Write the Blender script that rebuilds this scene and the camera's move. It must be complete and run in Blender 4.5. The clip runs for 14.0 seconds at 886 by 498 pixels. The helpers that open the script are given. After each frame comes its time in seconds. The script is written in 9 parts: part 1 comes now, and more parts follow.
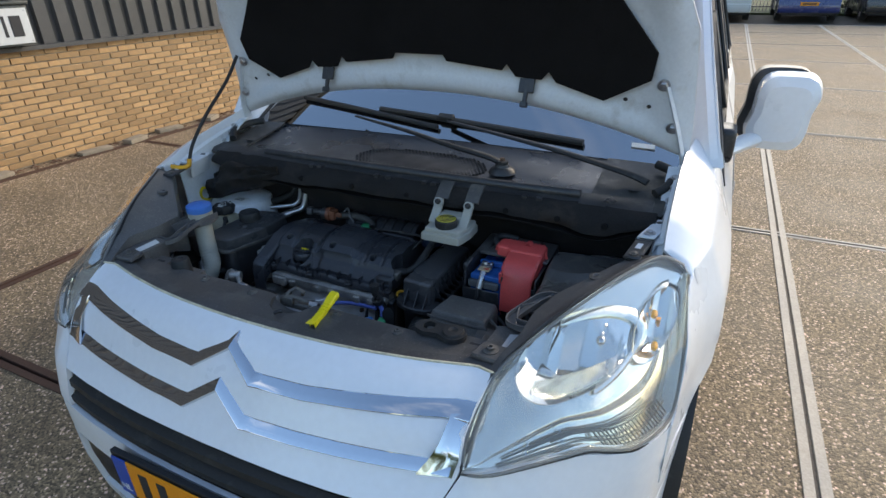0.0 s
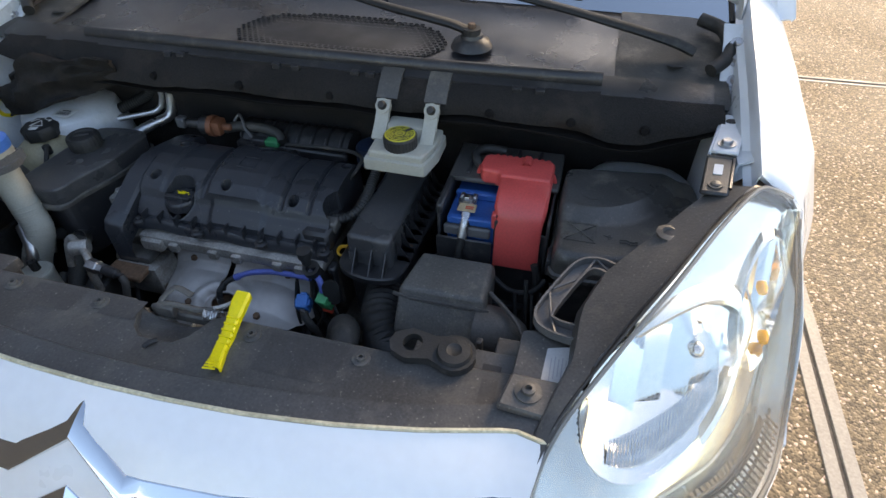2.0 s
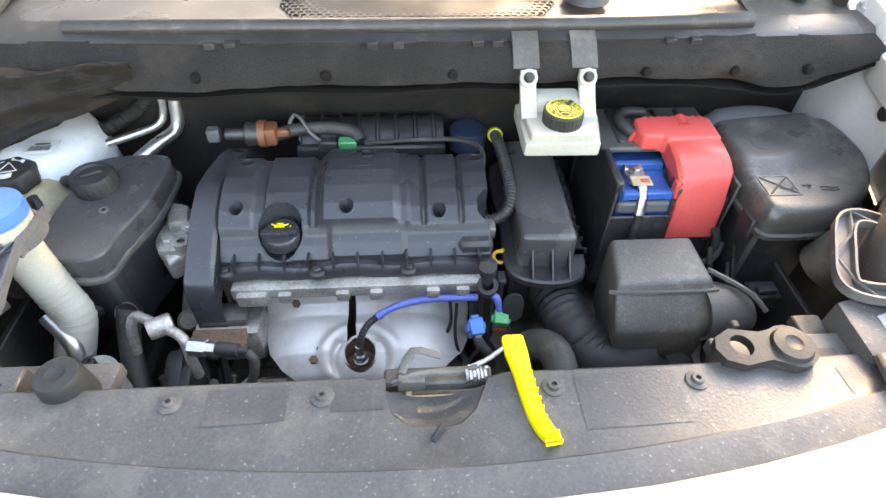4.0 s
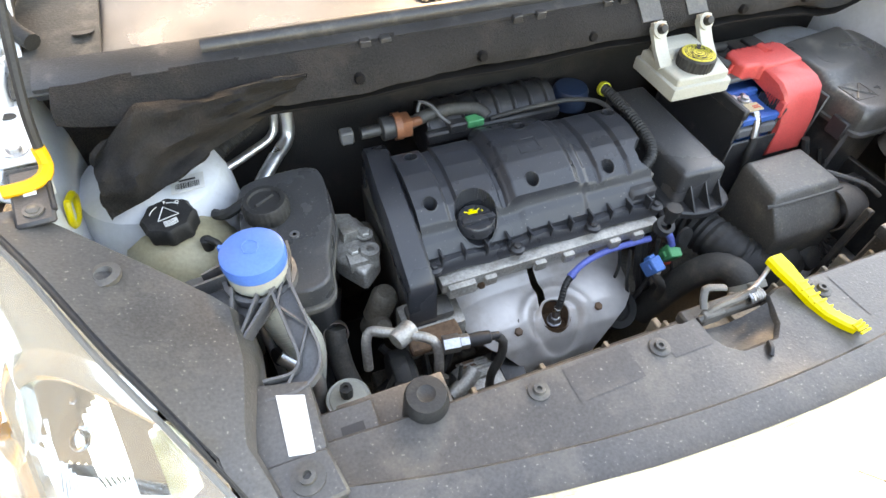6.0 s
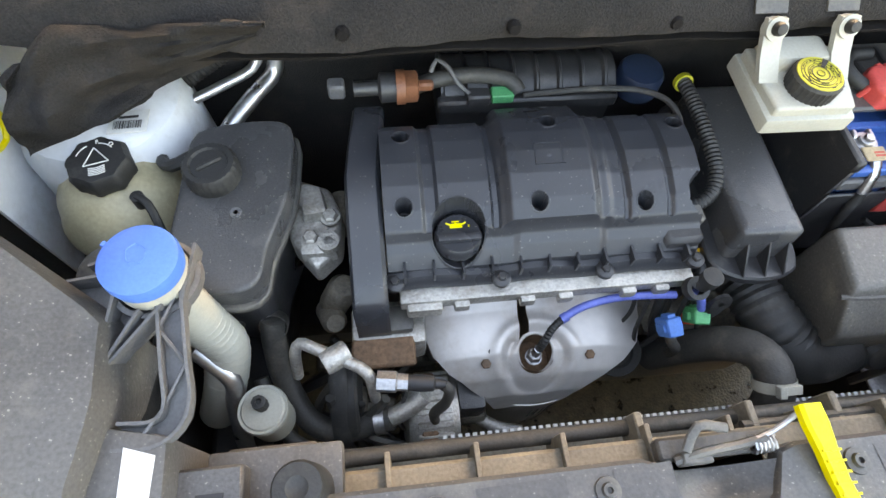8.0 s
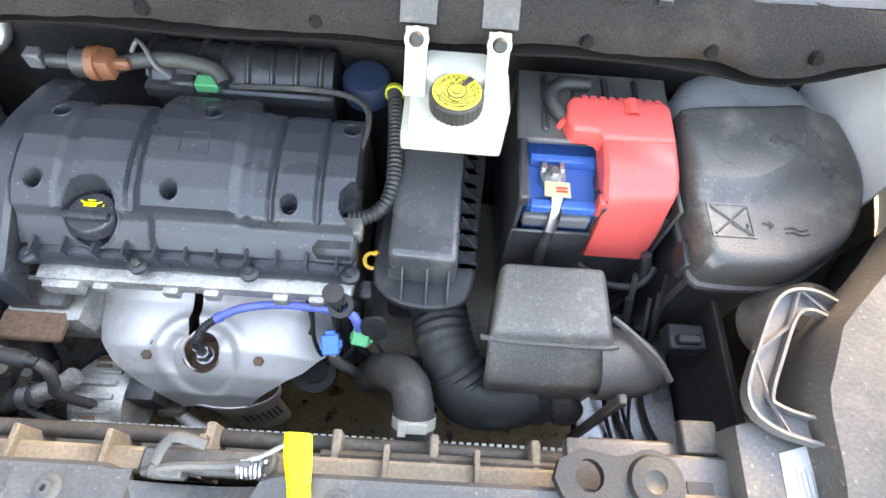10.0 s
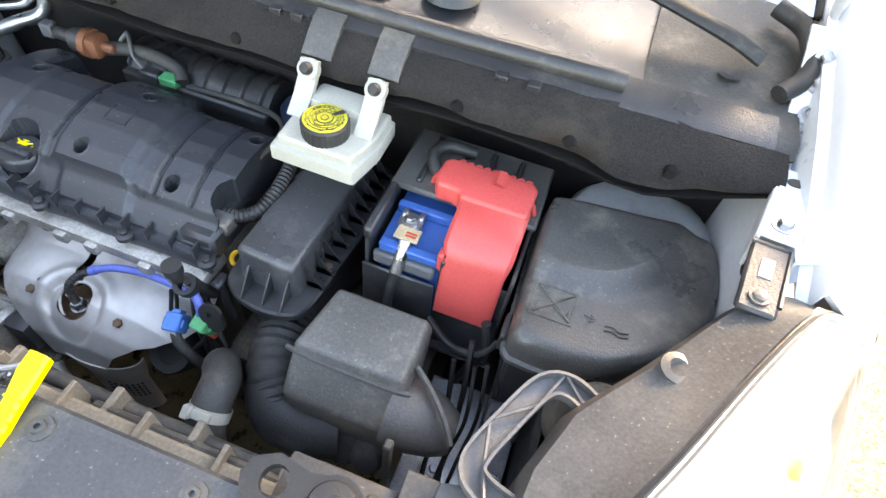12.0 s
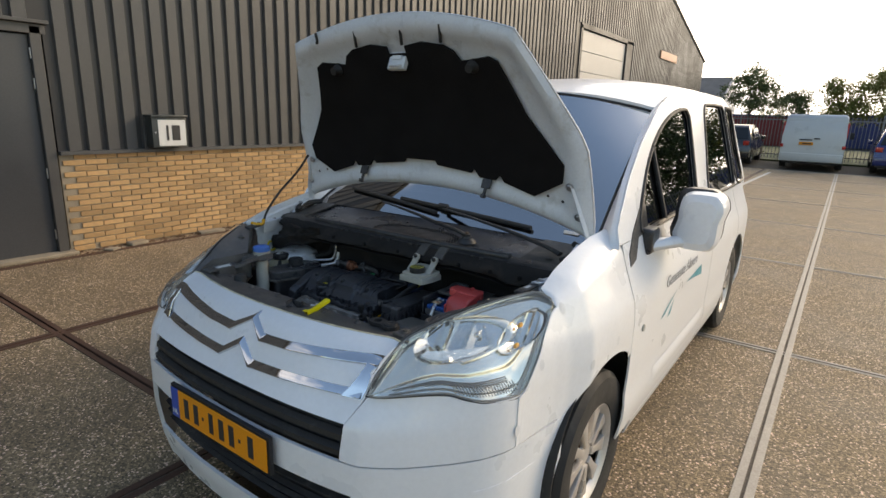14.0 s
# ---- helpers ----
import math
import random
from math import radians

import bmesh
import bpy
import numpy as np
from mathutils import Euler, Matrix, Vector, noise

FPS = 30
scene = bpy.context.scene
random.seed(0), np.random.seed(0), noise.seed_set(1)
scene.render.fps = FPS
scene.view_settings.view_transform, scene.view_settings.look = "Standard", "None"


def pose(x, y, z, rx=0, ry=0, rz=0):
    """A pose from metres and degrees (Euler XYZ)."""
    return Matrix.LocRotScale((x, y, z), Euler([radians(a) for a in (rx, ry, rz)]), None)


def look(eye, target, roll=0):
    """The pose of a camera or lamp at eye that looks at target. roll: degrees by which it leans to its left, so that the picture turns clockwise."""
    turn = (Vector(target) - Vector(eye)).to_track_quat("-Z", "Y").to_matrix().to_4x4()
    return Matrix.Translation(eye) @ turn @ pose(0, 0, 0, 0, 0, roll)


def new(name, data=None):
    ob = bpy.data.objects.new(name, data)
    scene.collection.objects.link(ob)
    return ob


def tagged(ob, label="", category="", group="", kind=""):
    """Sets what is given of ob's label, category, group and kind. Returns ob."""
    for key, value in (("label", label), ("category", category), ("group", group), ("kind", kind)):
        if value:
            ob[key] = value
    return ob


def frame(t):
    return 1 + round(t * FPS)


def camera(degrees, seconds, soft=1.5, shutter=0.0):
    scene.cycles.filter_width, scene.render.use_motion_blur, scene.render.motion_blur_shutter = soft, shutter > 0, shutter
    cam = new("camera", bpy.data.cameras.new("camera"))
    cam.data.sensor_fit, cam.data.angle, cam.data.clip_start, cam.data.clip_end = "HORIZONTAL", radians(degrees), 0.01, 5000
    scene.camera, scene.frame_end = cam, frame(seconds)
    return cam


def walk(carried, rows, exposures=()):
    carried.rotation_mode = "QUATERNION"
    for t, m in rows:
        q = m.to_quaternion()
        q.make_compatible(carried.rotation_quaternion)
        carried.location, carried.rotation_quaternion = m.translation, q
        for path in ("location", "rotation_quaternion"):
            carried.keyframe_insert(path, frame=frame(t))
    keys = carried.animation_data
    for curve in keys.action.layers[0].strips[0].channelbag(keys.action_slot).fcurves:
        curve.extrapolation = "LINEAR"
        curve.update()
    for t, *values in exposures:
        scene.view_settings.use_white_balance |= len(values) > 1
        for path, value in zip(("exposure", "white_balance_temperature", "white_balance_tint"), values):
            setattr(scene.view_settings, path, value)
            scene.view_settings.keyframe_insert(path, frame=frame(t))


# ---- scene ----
cam = camera(77.8, 14.0)
PATH = [
    (0, (0.804, -0.491, 1.574), (0.017, 1.118, 0.684), -1.1),
    (0.5, (0.761, -0.316, 1.543), (0.004, 1.22, 0.508), -2.2),
    (1, (0.704, -0.197, 1.515), (-0.007, 1.243, 0.322), -2.7),
    (1.5, (0.605, -0.105, 1.499), (0.023, 1.311, 0.212), -2.2),
    (2, (0.517, -0.053, 1.483), (0.105, 1.365, 0.134), -1.6),
    (2.5, (0.428, -0.015, 1.46), (0.154, 1.395, 0.069), -0.9),
    (3, (0.308, 0.029, 1.436), (0.148, 1.423, 0.011), -0.1),
    (3.5, (0.179, 0.044, 1.433), (0.14, 1.426, -0.012), 1.0),
    (4, (-0.009, 0.034, 1.424), (0.102, 1.421, -0.012), 1.5),
    (4.2, (-0.077, 0.027, 1.423), (0.09, 1.406, -0.017), 1.5),
    (6.3, (-0.477, 0.158, 1.448), (0.029, 1.3, -0.114), 3.1),
    (6.5, (-0.459, 0.187, 1.448), (0.012, 1.279, -0.161), 4.1),
    (7, (-0.39, 0.255, 1.451), (-0.075, 1.257, -0.251), 4.0),
    (7.2, (-0.37, 0.279, 1.448), (-0.116, 1.238, -0.289), 3.7),
    (9.3, (-0.039, 0.318, 1.426), (0.098, 1.226, -0.351), 8.4),
    (9.5, (0.021, 0.304, 1.431), (0.114, 1.227, -0.341), 6.9),
    (10, (0.202, 0.292, 1.423), (0.247, 1.27, -0.32), 6.1),
    (10.5, (0.347, 0.327, 1.422), (0.326, 1.309, -0.32), 6.8),
    (11, (0.42, 0.353, 1.406), (0.344, 1.339, -0.333), 10.0),
    (11.5, (0.453, 0.36, 1.406), (0.308, 1.373, -0.312), 11.6),
    (12, (0.486, 0.267, 1.427), (0.227, 1.475, -0.146), 9.6),
    (12.5, (0.607, 0.001, 1.479), (0.114, 1.475, 0.221), 5.4),
    (12.6, (0.678, -0.053, 1.473), (0.064, 1.465, 0.324), 3.3),
    (13, (0.899, -0.28, 1.524), (0.055, 1.297, 0.63), 1.8),
    (13.5, (1.173, -0.609, 1.546), (0.132, 0.98, 0.921), 1.3),
    (13.6, (1.256, -0.697, 1.54), (0.194, 0.898, 0.965), 2.2),
    (14, (1.477, -0.868, 1.572), (0.349, 0.711, 1.088), 1.8),
]
EXPOSURES = [
    (0, 1.68, 7200, 11), (0.5, 1.70, 7400, 12), (1.5, 1.98, 8300, 15), (2.2, 2.4, 8900, 17), (3, 3.05, 10200, 18), (4.2, 4.5, 11800, 18), (6.3, 4.15, 12400, 19), (7.2, 3.85, 13000, 19), (9.3, 5.05, 11600, 18),
    (11.5, 4.65, 11600, 19), (12, 4.4, 10700, 18), (12.5, 3.55, 10600, 18), (13, 1.98, 9500, 15), (13.5, 1.58, 8900, 14), (14, 1.38, 8500, 13),
]
walk(cam, [(t, look(eye, target, roll)) for t, eye, target, roll in PATH], EXPOSURES)

# ---- sky and sun ----
world = bpy.data.worlds.new("sky")
scene.world = world
world.use_nodes = True
wn, wl = world.node_tree.nodes, world.node_tree.links
wn.clear()
sky = wn.new("ShaderNodeTexSky")
sky.sky_type, sky.sun_disc = "NISHITA", False
sky.sun_elevation, sky.sun_rotation = radians(24), radians(28)
sky.air_density, sky.dust_density, sky.ozone_density = 1.2, 0.7, 3.8
wco = wn.new("ShaderNodeTexCoord")
wmap = wn.new("ShaderNodeMapping")
wmap.inputs["Scale"].default_value = (1.0, 1.0, 2.6)
wnoise = wn.new("ShaderNodeTexNoise")
wnoise.inputs["Scale"].default_value, wnoise.inputs["Detail"].default_value = 2.3, 7
wnoise.inputs["Roughness"].default_value = 0.58
wramp = wn.new("ShaderNodeValToRGB")
wramp.color_ramp.elements[0].position, wramp.color_ramp.elements[0].color = 0.555, (0, 0, 0, 1)
wramp.color_ramp.elements[1].position, wramp.color_ramp.elements[1].color = 0.78, (1, 1, 1, 1)
wsep = wn.new("ShaderNodeSeparateXYZ")
wahead = wn.new("ShaderNodeMapRange")          # cloud cover grows towards the hidden sun
wahead.inputs["From Min"].default_value, wahead.inputs["From Max"].default_value = 0.42, 0.92
wadd = wn.new("ShaderNodeMath")
wadd.operation, wadd.use_clamp = "MAXIMUM", True
wcloud = wn.new("ShaderNodeValToRGB")          # lit and grey parts of the clouds
wcloud.color_ramp.elements[0].position, wcloud.color_ramp.elements[0].color = 0.35, (5.6, 5.9, 6.3, 1)
wcloud.color_ramp.elements[1].position, wcloud.color_ramp.elements[1].color = 0.68, (9.5, 9.3, 8.9, 1)
wmix = wn.new("ShaderNodeMix")
wmix.data_type = "RGBA"
wbg = wn.new("ShaderNodeBackground")
wbg.inputs["Strength"].default_value = 0.12
wout = wn.new("ShaderNodeOutputWorld")
wl.new(wco.outputs["Generated"], wmap.inputs["Vector"])
wl.new(wmap.outputs[0], wnoise.inputs["Vector"])
wl.new(wnoise.outputs["Fac"], wramp.inputs["Fac"])
wl.new(wnoise.outputs["Fac"], wcloud.inputs["Fac"])
wl.new(wco.outputs["Generated"], wsep.inputs[0])
wl.new(wsep.outputs["Y"], wahead.inputs["Value"])
wl.new(wramp.outputs["Color"], wadd.inputs[0])
wl.new(wahead.outputs["Result"], wadd.inputs[1])
whigh = wn.new("ShaderNodeMapRange")           # thinner cloud high up
for key, value in (("From Min", 0.40), ("From Max", 0.80), ("To Min", 1.0), ("To Max", 0.16)):
    whigh.inputs[key].default_value = value
wl.new(wsep.outputs["Z"], whigh.inputs["Value"])
wthin = wn.new("ShaderNodeMath")
wthin.operation = "MULTIPLY"
wl.new(wadd.outputs[0], wthin.inputs[0])
wl.new(whigh.outputs["Result"], wthin.inputs[1])
wl.new(wthin.outputs[0], wmix.inputs["Factor"])
wl.new(sky.outputs["Color"], wmix.inputs["A"])
wdot = wn.new("ShaderNodeVectorMath")          # the clouds shine where the sun stands behind them
wdot.operation = "DOT_PRODUCT"
wdot.inputs[1].default_value = (0.42, 0.86, 0.30)
wglow = wn.new("ShaderNodeMapRange")
wglow.interpolation_type = "SMOOTHSTEP"
for key, value in (("From Min", 0.45), ("From Max", 1.0), ("To Min", 1.0), ("To Max", 1.9)):
    wglow.inputs[key].default_value = value
wlit = wn.new("ShaderNodeMix")
wlit.data_type, wlit.blend_type = "RGBA", "MULTIPLY"
wlit.inputs["Factor"].default_value = 1.0
wl.new(wco.outputs["Generated"], wdot.inputs[0])
wl.new(wdot.outputs["Value"], wglow.inputs["Value"])
wl.new(wcloud.outputs["Color"], wlit.inputs["A"])
wl.new(wglow.outputs["Result"], wlit.inputs["B"])
wl.new(wlit.outputs["Result"], wmix.inputs["B"])
wl.new(wmix.outputs["Result"], wbg.inputs["Color"])
wl.new(wbg.outputs[0], wout.inputs["Surface"])

sun = new("sun", bpy.data.lights.new("sun", "SUN"))
sun.data.energy, sun.data.angle, sun.data.color = 0.85, radians(18), (1.0, 0.87, 0.68)
sun.matrix_world = look((0, 0, 30), (-12.7, -23.9, 18))


# ---- materials ----
def node(nt, kind, **values):
    n = nt.nodes.new(kind)
    for key, value in values.items():
        n.inputs[key.replace("_", " ")].default_value = value
    return n


def surf(name, col, rough=0.5, metal=0.0, var=0.2, scale=12.0, grain=180.0, bump=0.15, dust=None, coat=0.0, rvar=0.12, spec=0.5, specks=0.0, speck_scale=300.0):
    """Principled material with colour variation at two scales, fine relief and optional dust or stain patches (colour, cover, size)."""
    m = bpy.data.materials.new(name)
    m.use_nodes = True
    nt = m.node_tree
    b = nt.nodes["Principled BSDF"]
    b.inputs["Metallic"].default_value, b.inputs["Coat Weight"].default_value = metal, coat
    b.inputs["Coat Roughness"].default_value, b.inputs["Specular IOR Level"].default_value = 0.05, spec
    co = nt.nodes.new("ShaderNodeTexCoord")
    big = node(nt, "ShaderNodeTexNoise", Scale=scale, Detail=5.0)
    fine = node(nt, "ShaderNodeTexNoise", Scale=grain, Detail=3.0)
    for n in (big, fine):
        nt.links.new(co.outputs["Object"], n.inputs["Vector"])
    blend = node(nt, "ShaderNodeMath")
    blend.operation = "ADD"
    nt.links.new(big.outputs["Fac"], blend.inputs[0])
    nt.links.new(fine.outputs["Fac"], blend.inputs[1])
    ramp = nt.nodes.new("ShaderNodeMapRange")
    for key, value in (("From Min", 0.7), ("From Max", 1.3), ("To Min", 1 - var), ("To Max", 1 + var)):
        ramp.inputs[key].default_value = value
    nt.links.new(blend.outputs[0], ramp.inputs["Value"])
    tint = nt.nodes.new("ShaderNodeMix")
    tint.data_type, tint.blend_type = "RGBA", "MULTIPLY"
    tint.inputs["Factor"].default_value = 1.0
    tint.inputs["A"].default_value = (*col, 1)
    nt.links.new(ramp.outputs["Result"], tint.inputs["B"])
    colour = tint.outputs["Result"]
    rr = nt.nodes.new("ShaderNodeMapRange")
    for key, value in (("From Min", 0.3), ("From Max", 0.7), ("To Min", max(0.0, rough - rvar)), ("To Max", min(1.0, rough + rvar))):
        rr.inputs[key].default_value = value
    nt.links.new(big.outputs["Fac"], rr.inputs["Value"])
    roughness = rr.outputs["Result"]
    if dust:
        dcol, cover, size = dust
        dn = node(nt, "ShaderNodeTexNoise", Scale=size, Detail=8.0, Roughness=0.7)
        nt.links.new(co.outputs["Object"], dn.inputs["Vector"])
        dr = nt.nodes.new("ShaderNodeMapRange")
        for key, value in (("From Min", 0.75 - cover * 0.5), ("From Max", 1.05 - cover * 0.5), ("To Min", 0.0), ("To Max", 0.9)):
            dr.inputs[key].default_value = value
        nt.links.new(dn.outputs["Fac"], dr.inputs["Value"])
        dm = nt.nodes.new("ShaderNodeMix")
        dm.data_type = "RGBA"
        nt.links.new(dr.outputs["Result"], dm.inputs["Factor"])
        nt.links.new(colour, dm.inputs["A"])
        dm.inputs["B"].default_value = (*dcol, 1)
        colour = dm.outputs["Result"]
    if specks:
        sn = node(nt, "ShaderNodeTexNoise", Scale=speck_scale, Detail=2.0, Roughness=0.4)
        nt.links.new(co.outputs["Object"], sn.inputs["Vector"])
        sr = nt.nodes.new("ShaderNodeMapRange")
        for key, value in (("From Min", 0.705), ("From Max", 0.74), ("To Min", 0.0), ("To Max", specks)):
            sr.inputs[key].default_value = value
        nt.links.new(sn.outputs["Fac"], sr.inputs["Value"])
        sm = nt.nodes.new("ShaderNodeMix")
        sm.data_type = "RGBA"
        nt.links.new(sr.outputs["Result"], sm.inputs["Factor"])
        nt.links.new(colour, sm.inputs["A"])
        sm.inputs["B"].default_value = (0.38, 0.35, 0.30, 1)
        colour = sm.outputs["Result"]
    nt.links.new(colour, b.inputs["Base Color"])
    nt.links.new(roughness, b.inputs["Roughness"])
    if bump:
        bp = node(nt, "ShaderNodeBump", Strength=bump, Distance=0.002)
        nt.links.new(fine.outputs["Fac"], bp.inputs["Height"])
        nt.links.new(bp.outputs["Normal"], b.inputs["Normal"])
    return m


def clear_pane(name, tint, gloss=0.06):
    """A clear or tinted pane: what is behind shows through it, with a mirror coat that grows at grazing angles."""
    m = bpy.data.materials.new(name)
    m.use_nodes = True
    nt = m.node_tree
    nt.nodes.clear()
    out = nt.nodes.new("ShaderNodeOutputMaterial")
    tr = node(nt, "ShaderNodeBsdfTransparent", Color=(*tint, 1))
    gl = node(nt, "ShaderNodeBsdfGlossy", Roughness=0.01, Color=(1, 1, 1, 1))
    fr = node(nt, "ShaderNodeLayerWeight", Blend=0.5)
    pw = node(nt, "ShaderNodeMath")
    pw.operation = "POWER"
    pw.inputs[1].default_value = 4.5
    nt.links.new(fr.outputs["Facing"], pw.inputs[0])
    sc = node(nt, "ShaderNodeMath")
    sc.operation, sc.use_clamp = "MULTIPLY_ADD", True
    sc.inputs[1].default_value, sc.inputs[2].default_value = 0.9, gloss
    mix = nt.nodes.new("ShaderNodeMixShader")
    nt.links.new(pw.outputs[0], sc.inputs[0])
    nt.links.new(sc.outputs[0], mix.inputs["Fac"])
    nt.links.new(tr.outputs[0], mix.inputs[1])
    nt.links.new(gl.outputs[0], mix.inputs[2])
    nt.links.new(mix.outputs[0], out.inputs["Surface"])
    return m


DUST = (0.17, 0.15, 0.12)
WHITE = surf("white_car_paint", (0.75, 0.765, 0.785), 0.30, 0, 0.03, 3, 60, 0.0, coat=0.3, rvar=0.04)
WHITE_IN = surf("white_inner_paint", (0.62, 0.65, 0.68), 0.38, 0, 0.06, 8, 120, 0.05, dust=((0.30, 0.27, 0.22), 0.42, 9))
PLASTIC = surf("black_plastic", (0.029, 0.029, 0.031), 0.38, 0, 0.25, 14, 420, 0.25, dust=((0.12, 0.112, 0.10), 0.42, 26))
LIDBLACK = surf("scuffed_black_lid", (0.066, 0.063, 0.060), 0.34, 0, 0.3, 10, 380, 0.25, dust=((0.24, 0.215, 0.175), 0.46, 13), specks=0.35)
BOXBLACK = surf("scuffed_black_box", (0.054, 0.054, 0.056), 0.31, 0, 0.25, 9, 420, 0.22, dust=((0.13, 0.12, 0.11), 0.38, 18), specks=0.35)
TANBOX = surf("tan_dusted_box", (0.095, 0.090, 0.082), 0.46, 0, 0.3, 12, 300, 0.25, dust=((0.30, 0.26, 0.20), 0.44, 11), specks=0.35)
COVER = surf("satin_black_cover", (0.027, 0.029, 0.034), 0.33, 0, 0.15, 10, 900, 0.16, dust=((0.08, 0.08, 0.085), 0.16, 24), specks=0.3)
PANEL = surf("dusty_dark_panel", (0.070, 0.067, 0.065), 0.40, 0, 0.3, 9, 300, 0.2, dust=((0.18, 0.160, 0.135), 0.46, 11), specks=0.4)
CLEANPANEL = surf("clean_dark_patch", (0.058, 0.055, 0.054), 0.36, 0, 0.25, 9, 300, 0.2, dust=((0.14, 0.125, 0.105), 0.42, 13), specks=0.35)
GREYPL = surf("grey_dusty_plastic", (0.070, 0.066, 0.062), 0.50, 0, 0.25, 12, 260, 0.25, dust=((0.21, 0.185, 0.15), 0.48, 16))
RIBGREY = surf("grey_rib_plastic", (0.095, 0.095, 0.098), 0.55, 0, 0.2, 20, 300, 0.2, dust=(DUST, 0.35, 30))
RUBBER = surf("black_rubber", (0.018, 0.018, 0.018), 0.62, 0, 0.25, 20, 300, 0.25, dust=((0.09, 0.085, 0.075), 0.42, 20))
FELT = surf("black_felt", (0.012, 0.011, 0.011), 0.95, 0, 0.35, 9, 500, 0.6, spec=0.1)
FELT_DUSTY = surf("dusty_felt", (0.017, 0.0155, 0.015), 0.90, 0, 0.6, 7, 420, 1.0, dust=((0.065, 0.050, 0.041), 0.46, 5.5), spec=0.3)
CHROME = surf("chrome", (0.60, 0.61, 0.63), 0.045, 1, 0.02, 5, 90, 0.0, rvar=0.02)
REFLECT = surf("bright_reflector", (0.78, 0.78, 0.77), 0.06, 0.95, 0.03, 6, 90, 0.0, rvar=0.03)
STEEL = surf("zinc_steel", (0.45, 0.45, 0.46), 0.38, 1, 0.25, 20, 300, 0.15, dust=((0.22, 0.19, 0.15), 0.3, 30))
ALU = surf("cast_aluminium", (0.42, 0.40, 0.37), 0.52, 0.7, 0.3, 25, 260, 0.5, dust=((0.16, 0.13, 0.10), 0.48, 22))
SHIELD = surf("heat_shield_aluminium", (0.52, 0.49, 0.47), 0.46, 0.35, 0.08, 8, 60, 0.12, dust=((0.27, 0.18, 0.11), 0.46, 7), rvar=0.16)
RUST = surf("rusty_iron", (0.16, 0.09, 0.055), 0.8, 0.2, 0.4, 14, 180, 0.6, dust=((0.10, 0.075, 0.06), 0.5, 25))
DIRTYM = surf("oily_metal", (0.16, 0.14, 0.115), 0.6, 0.4, 0.4, 18, 220, 0.6, dust=((0.19, 0.15, 0.11), 0.45, 20))
RED = surf("red_plastic_cover", (0.62, 0.075, 0.066), 0.42, 0, 0.12, 14, 300, 0.12, dust=((0.52, 0.12, 0.09), 0.3, 30))
BLUE = surf("blue_battery_plastic", (0.010, 0.098, 0.33), 0.40, 0, 0.15, 14, 300, 0.1, dust=((0.10, 0.13, 0.22), 0.3, 30))
BLUECAP = surf("light_blue_cap", (0.035, 0.16, 0.50), 0.45, 0, 0.1, 20, 300, 0.1)
BLUEWIRE = surf("blue_wire_sleeve", (0.08, 0.13, 0.42), 0.5, 0, 0.2, 30, 300, 0.2)
BLUECONN = surf("blue_connector", (0.02, 0.17, 0.48), 0.5, 0, 0.15, 30, 300, 0.1)
GREENCONN = surf("green_connector", (0.02, 0.32, 0.13), 0.5, 0, 0.15, 30, 300, 0.1)
REDCONN = surf("red_clip", (0.55, 0.06, 0.03), 0.5, 0, 0.1, 30, 300, 0.1)
YELLOW = surf("yellow_plastic", (0.84, 0.66, 0.01), 0.42, 0, 0.08, 20, 300, 0.08)
YELLOW_DIM = surf("aged_yellow_plastic", (0.42, 0.39, 0.03), 0.55, 0, 0.15, 60, 400, 0.1)
ORANGE = surf("amber_sleeve", (0.75, 0.36, 0.01), 0.5, 0, 0.1, 30, 300, 0.1)
MILK = surf("milky_white_plastic", (0.36, 0.355, 0.31), 0.42, 0, 0.08, 12, 300, 0.08, dust=((0.40, 0.36, 0.28), 0.30, 14))
AMBERTANK = surf("yellowed_tank_plastic", (0.34, 0.30, 0.20), 0.40, 0, 0.15, 9, 200, 0.08, dust=((0.20, 0.17, 0.11), 0.4, 12))
PAPER = surf("white_sticker", (0.60, 0.60, 0.58), 0.6, 0, 0.06, 20, 300, 0.03, dust=((0.45, 0.42, 0.37), 0.32, 30))
INK = surf("black_ink", (0.02, 0.02, 0.022), 0.6, 0, 0.1, 20, 300, 0)
TAN = surf("tan_terminal_tag", (0.45, 0.33, 0.20), 0.7, 0, 0.2, 40, 300, 0.1)
TYRE = surf("tyre_rubber", (0.017, 0.017, 0.017), 0.75, 0, 0.25, 12, 300, 0.4, dust=((0.045, 0.042, 0.036), 0.4, 14))
RIM = surf("silver_wheel_trim", (0.52, 0.49, 0.46), 0.38, 0.5, 0.12, 8, 200, 0.1, dust=((0.20, 0.15, 0.11), 0.33, 10))
SEALER = surf("yellowed_seam_edge", (0.55, 0.50, 0.36), 0.6, 0, 0.3, 25, 200, 0.3, dust=((0.28, 0.23, 0.13), 0.5, 30))
PLATE_Y = surf("plate_amber", (0.78, 0.27, 0.008), 0.42, 0, 0.05, 10, 200, 0.03)
PLATE_B = surf("plate_blue", (0.02, 0.07, 0.36), 0.42, 0, 0.05, 10, 200, 0.03)
TEAL = surf("teal_decal", (0.02, 0.28, 0.36), 0.4, 0, 0.05, 10, 200, 0)
TEXTGREY = surf("grey_lettering", (0.30, 0.31, 0.33), 0.5, 0, 0.05, 10, 200, 0)
PATCH = surf("faded_grey_patch", (0.62, 0.64, 0.66), 0.4, 0, 0.08, 20, 200, 0)
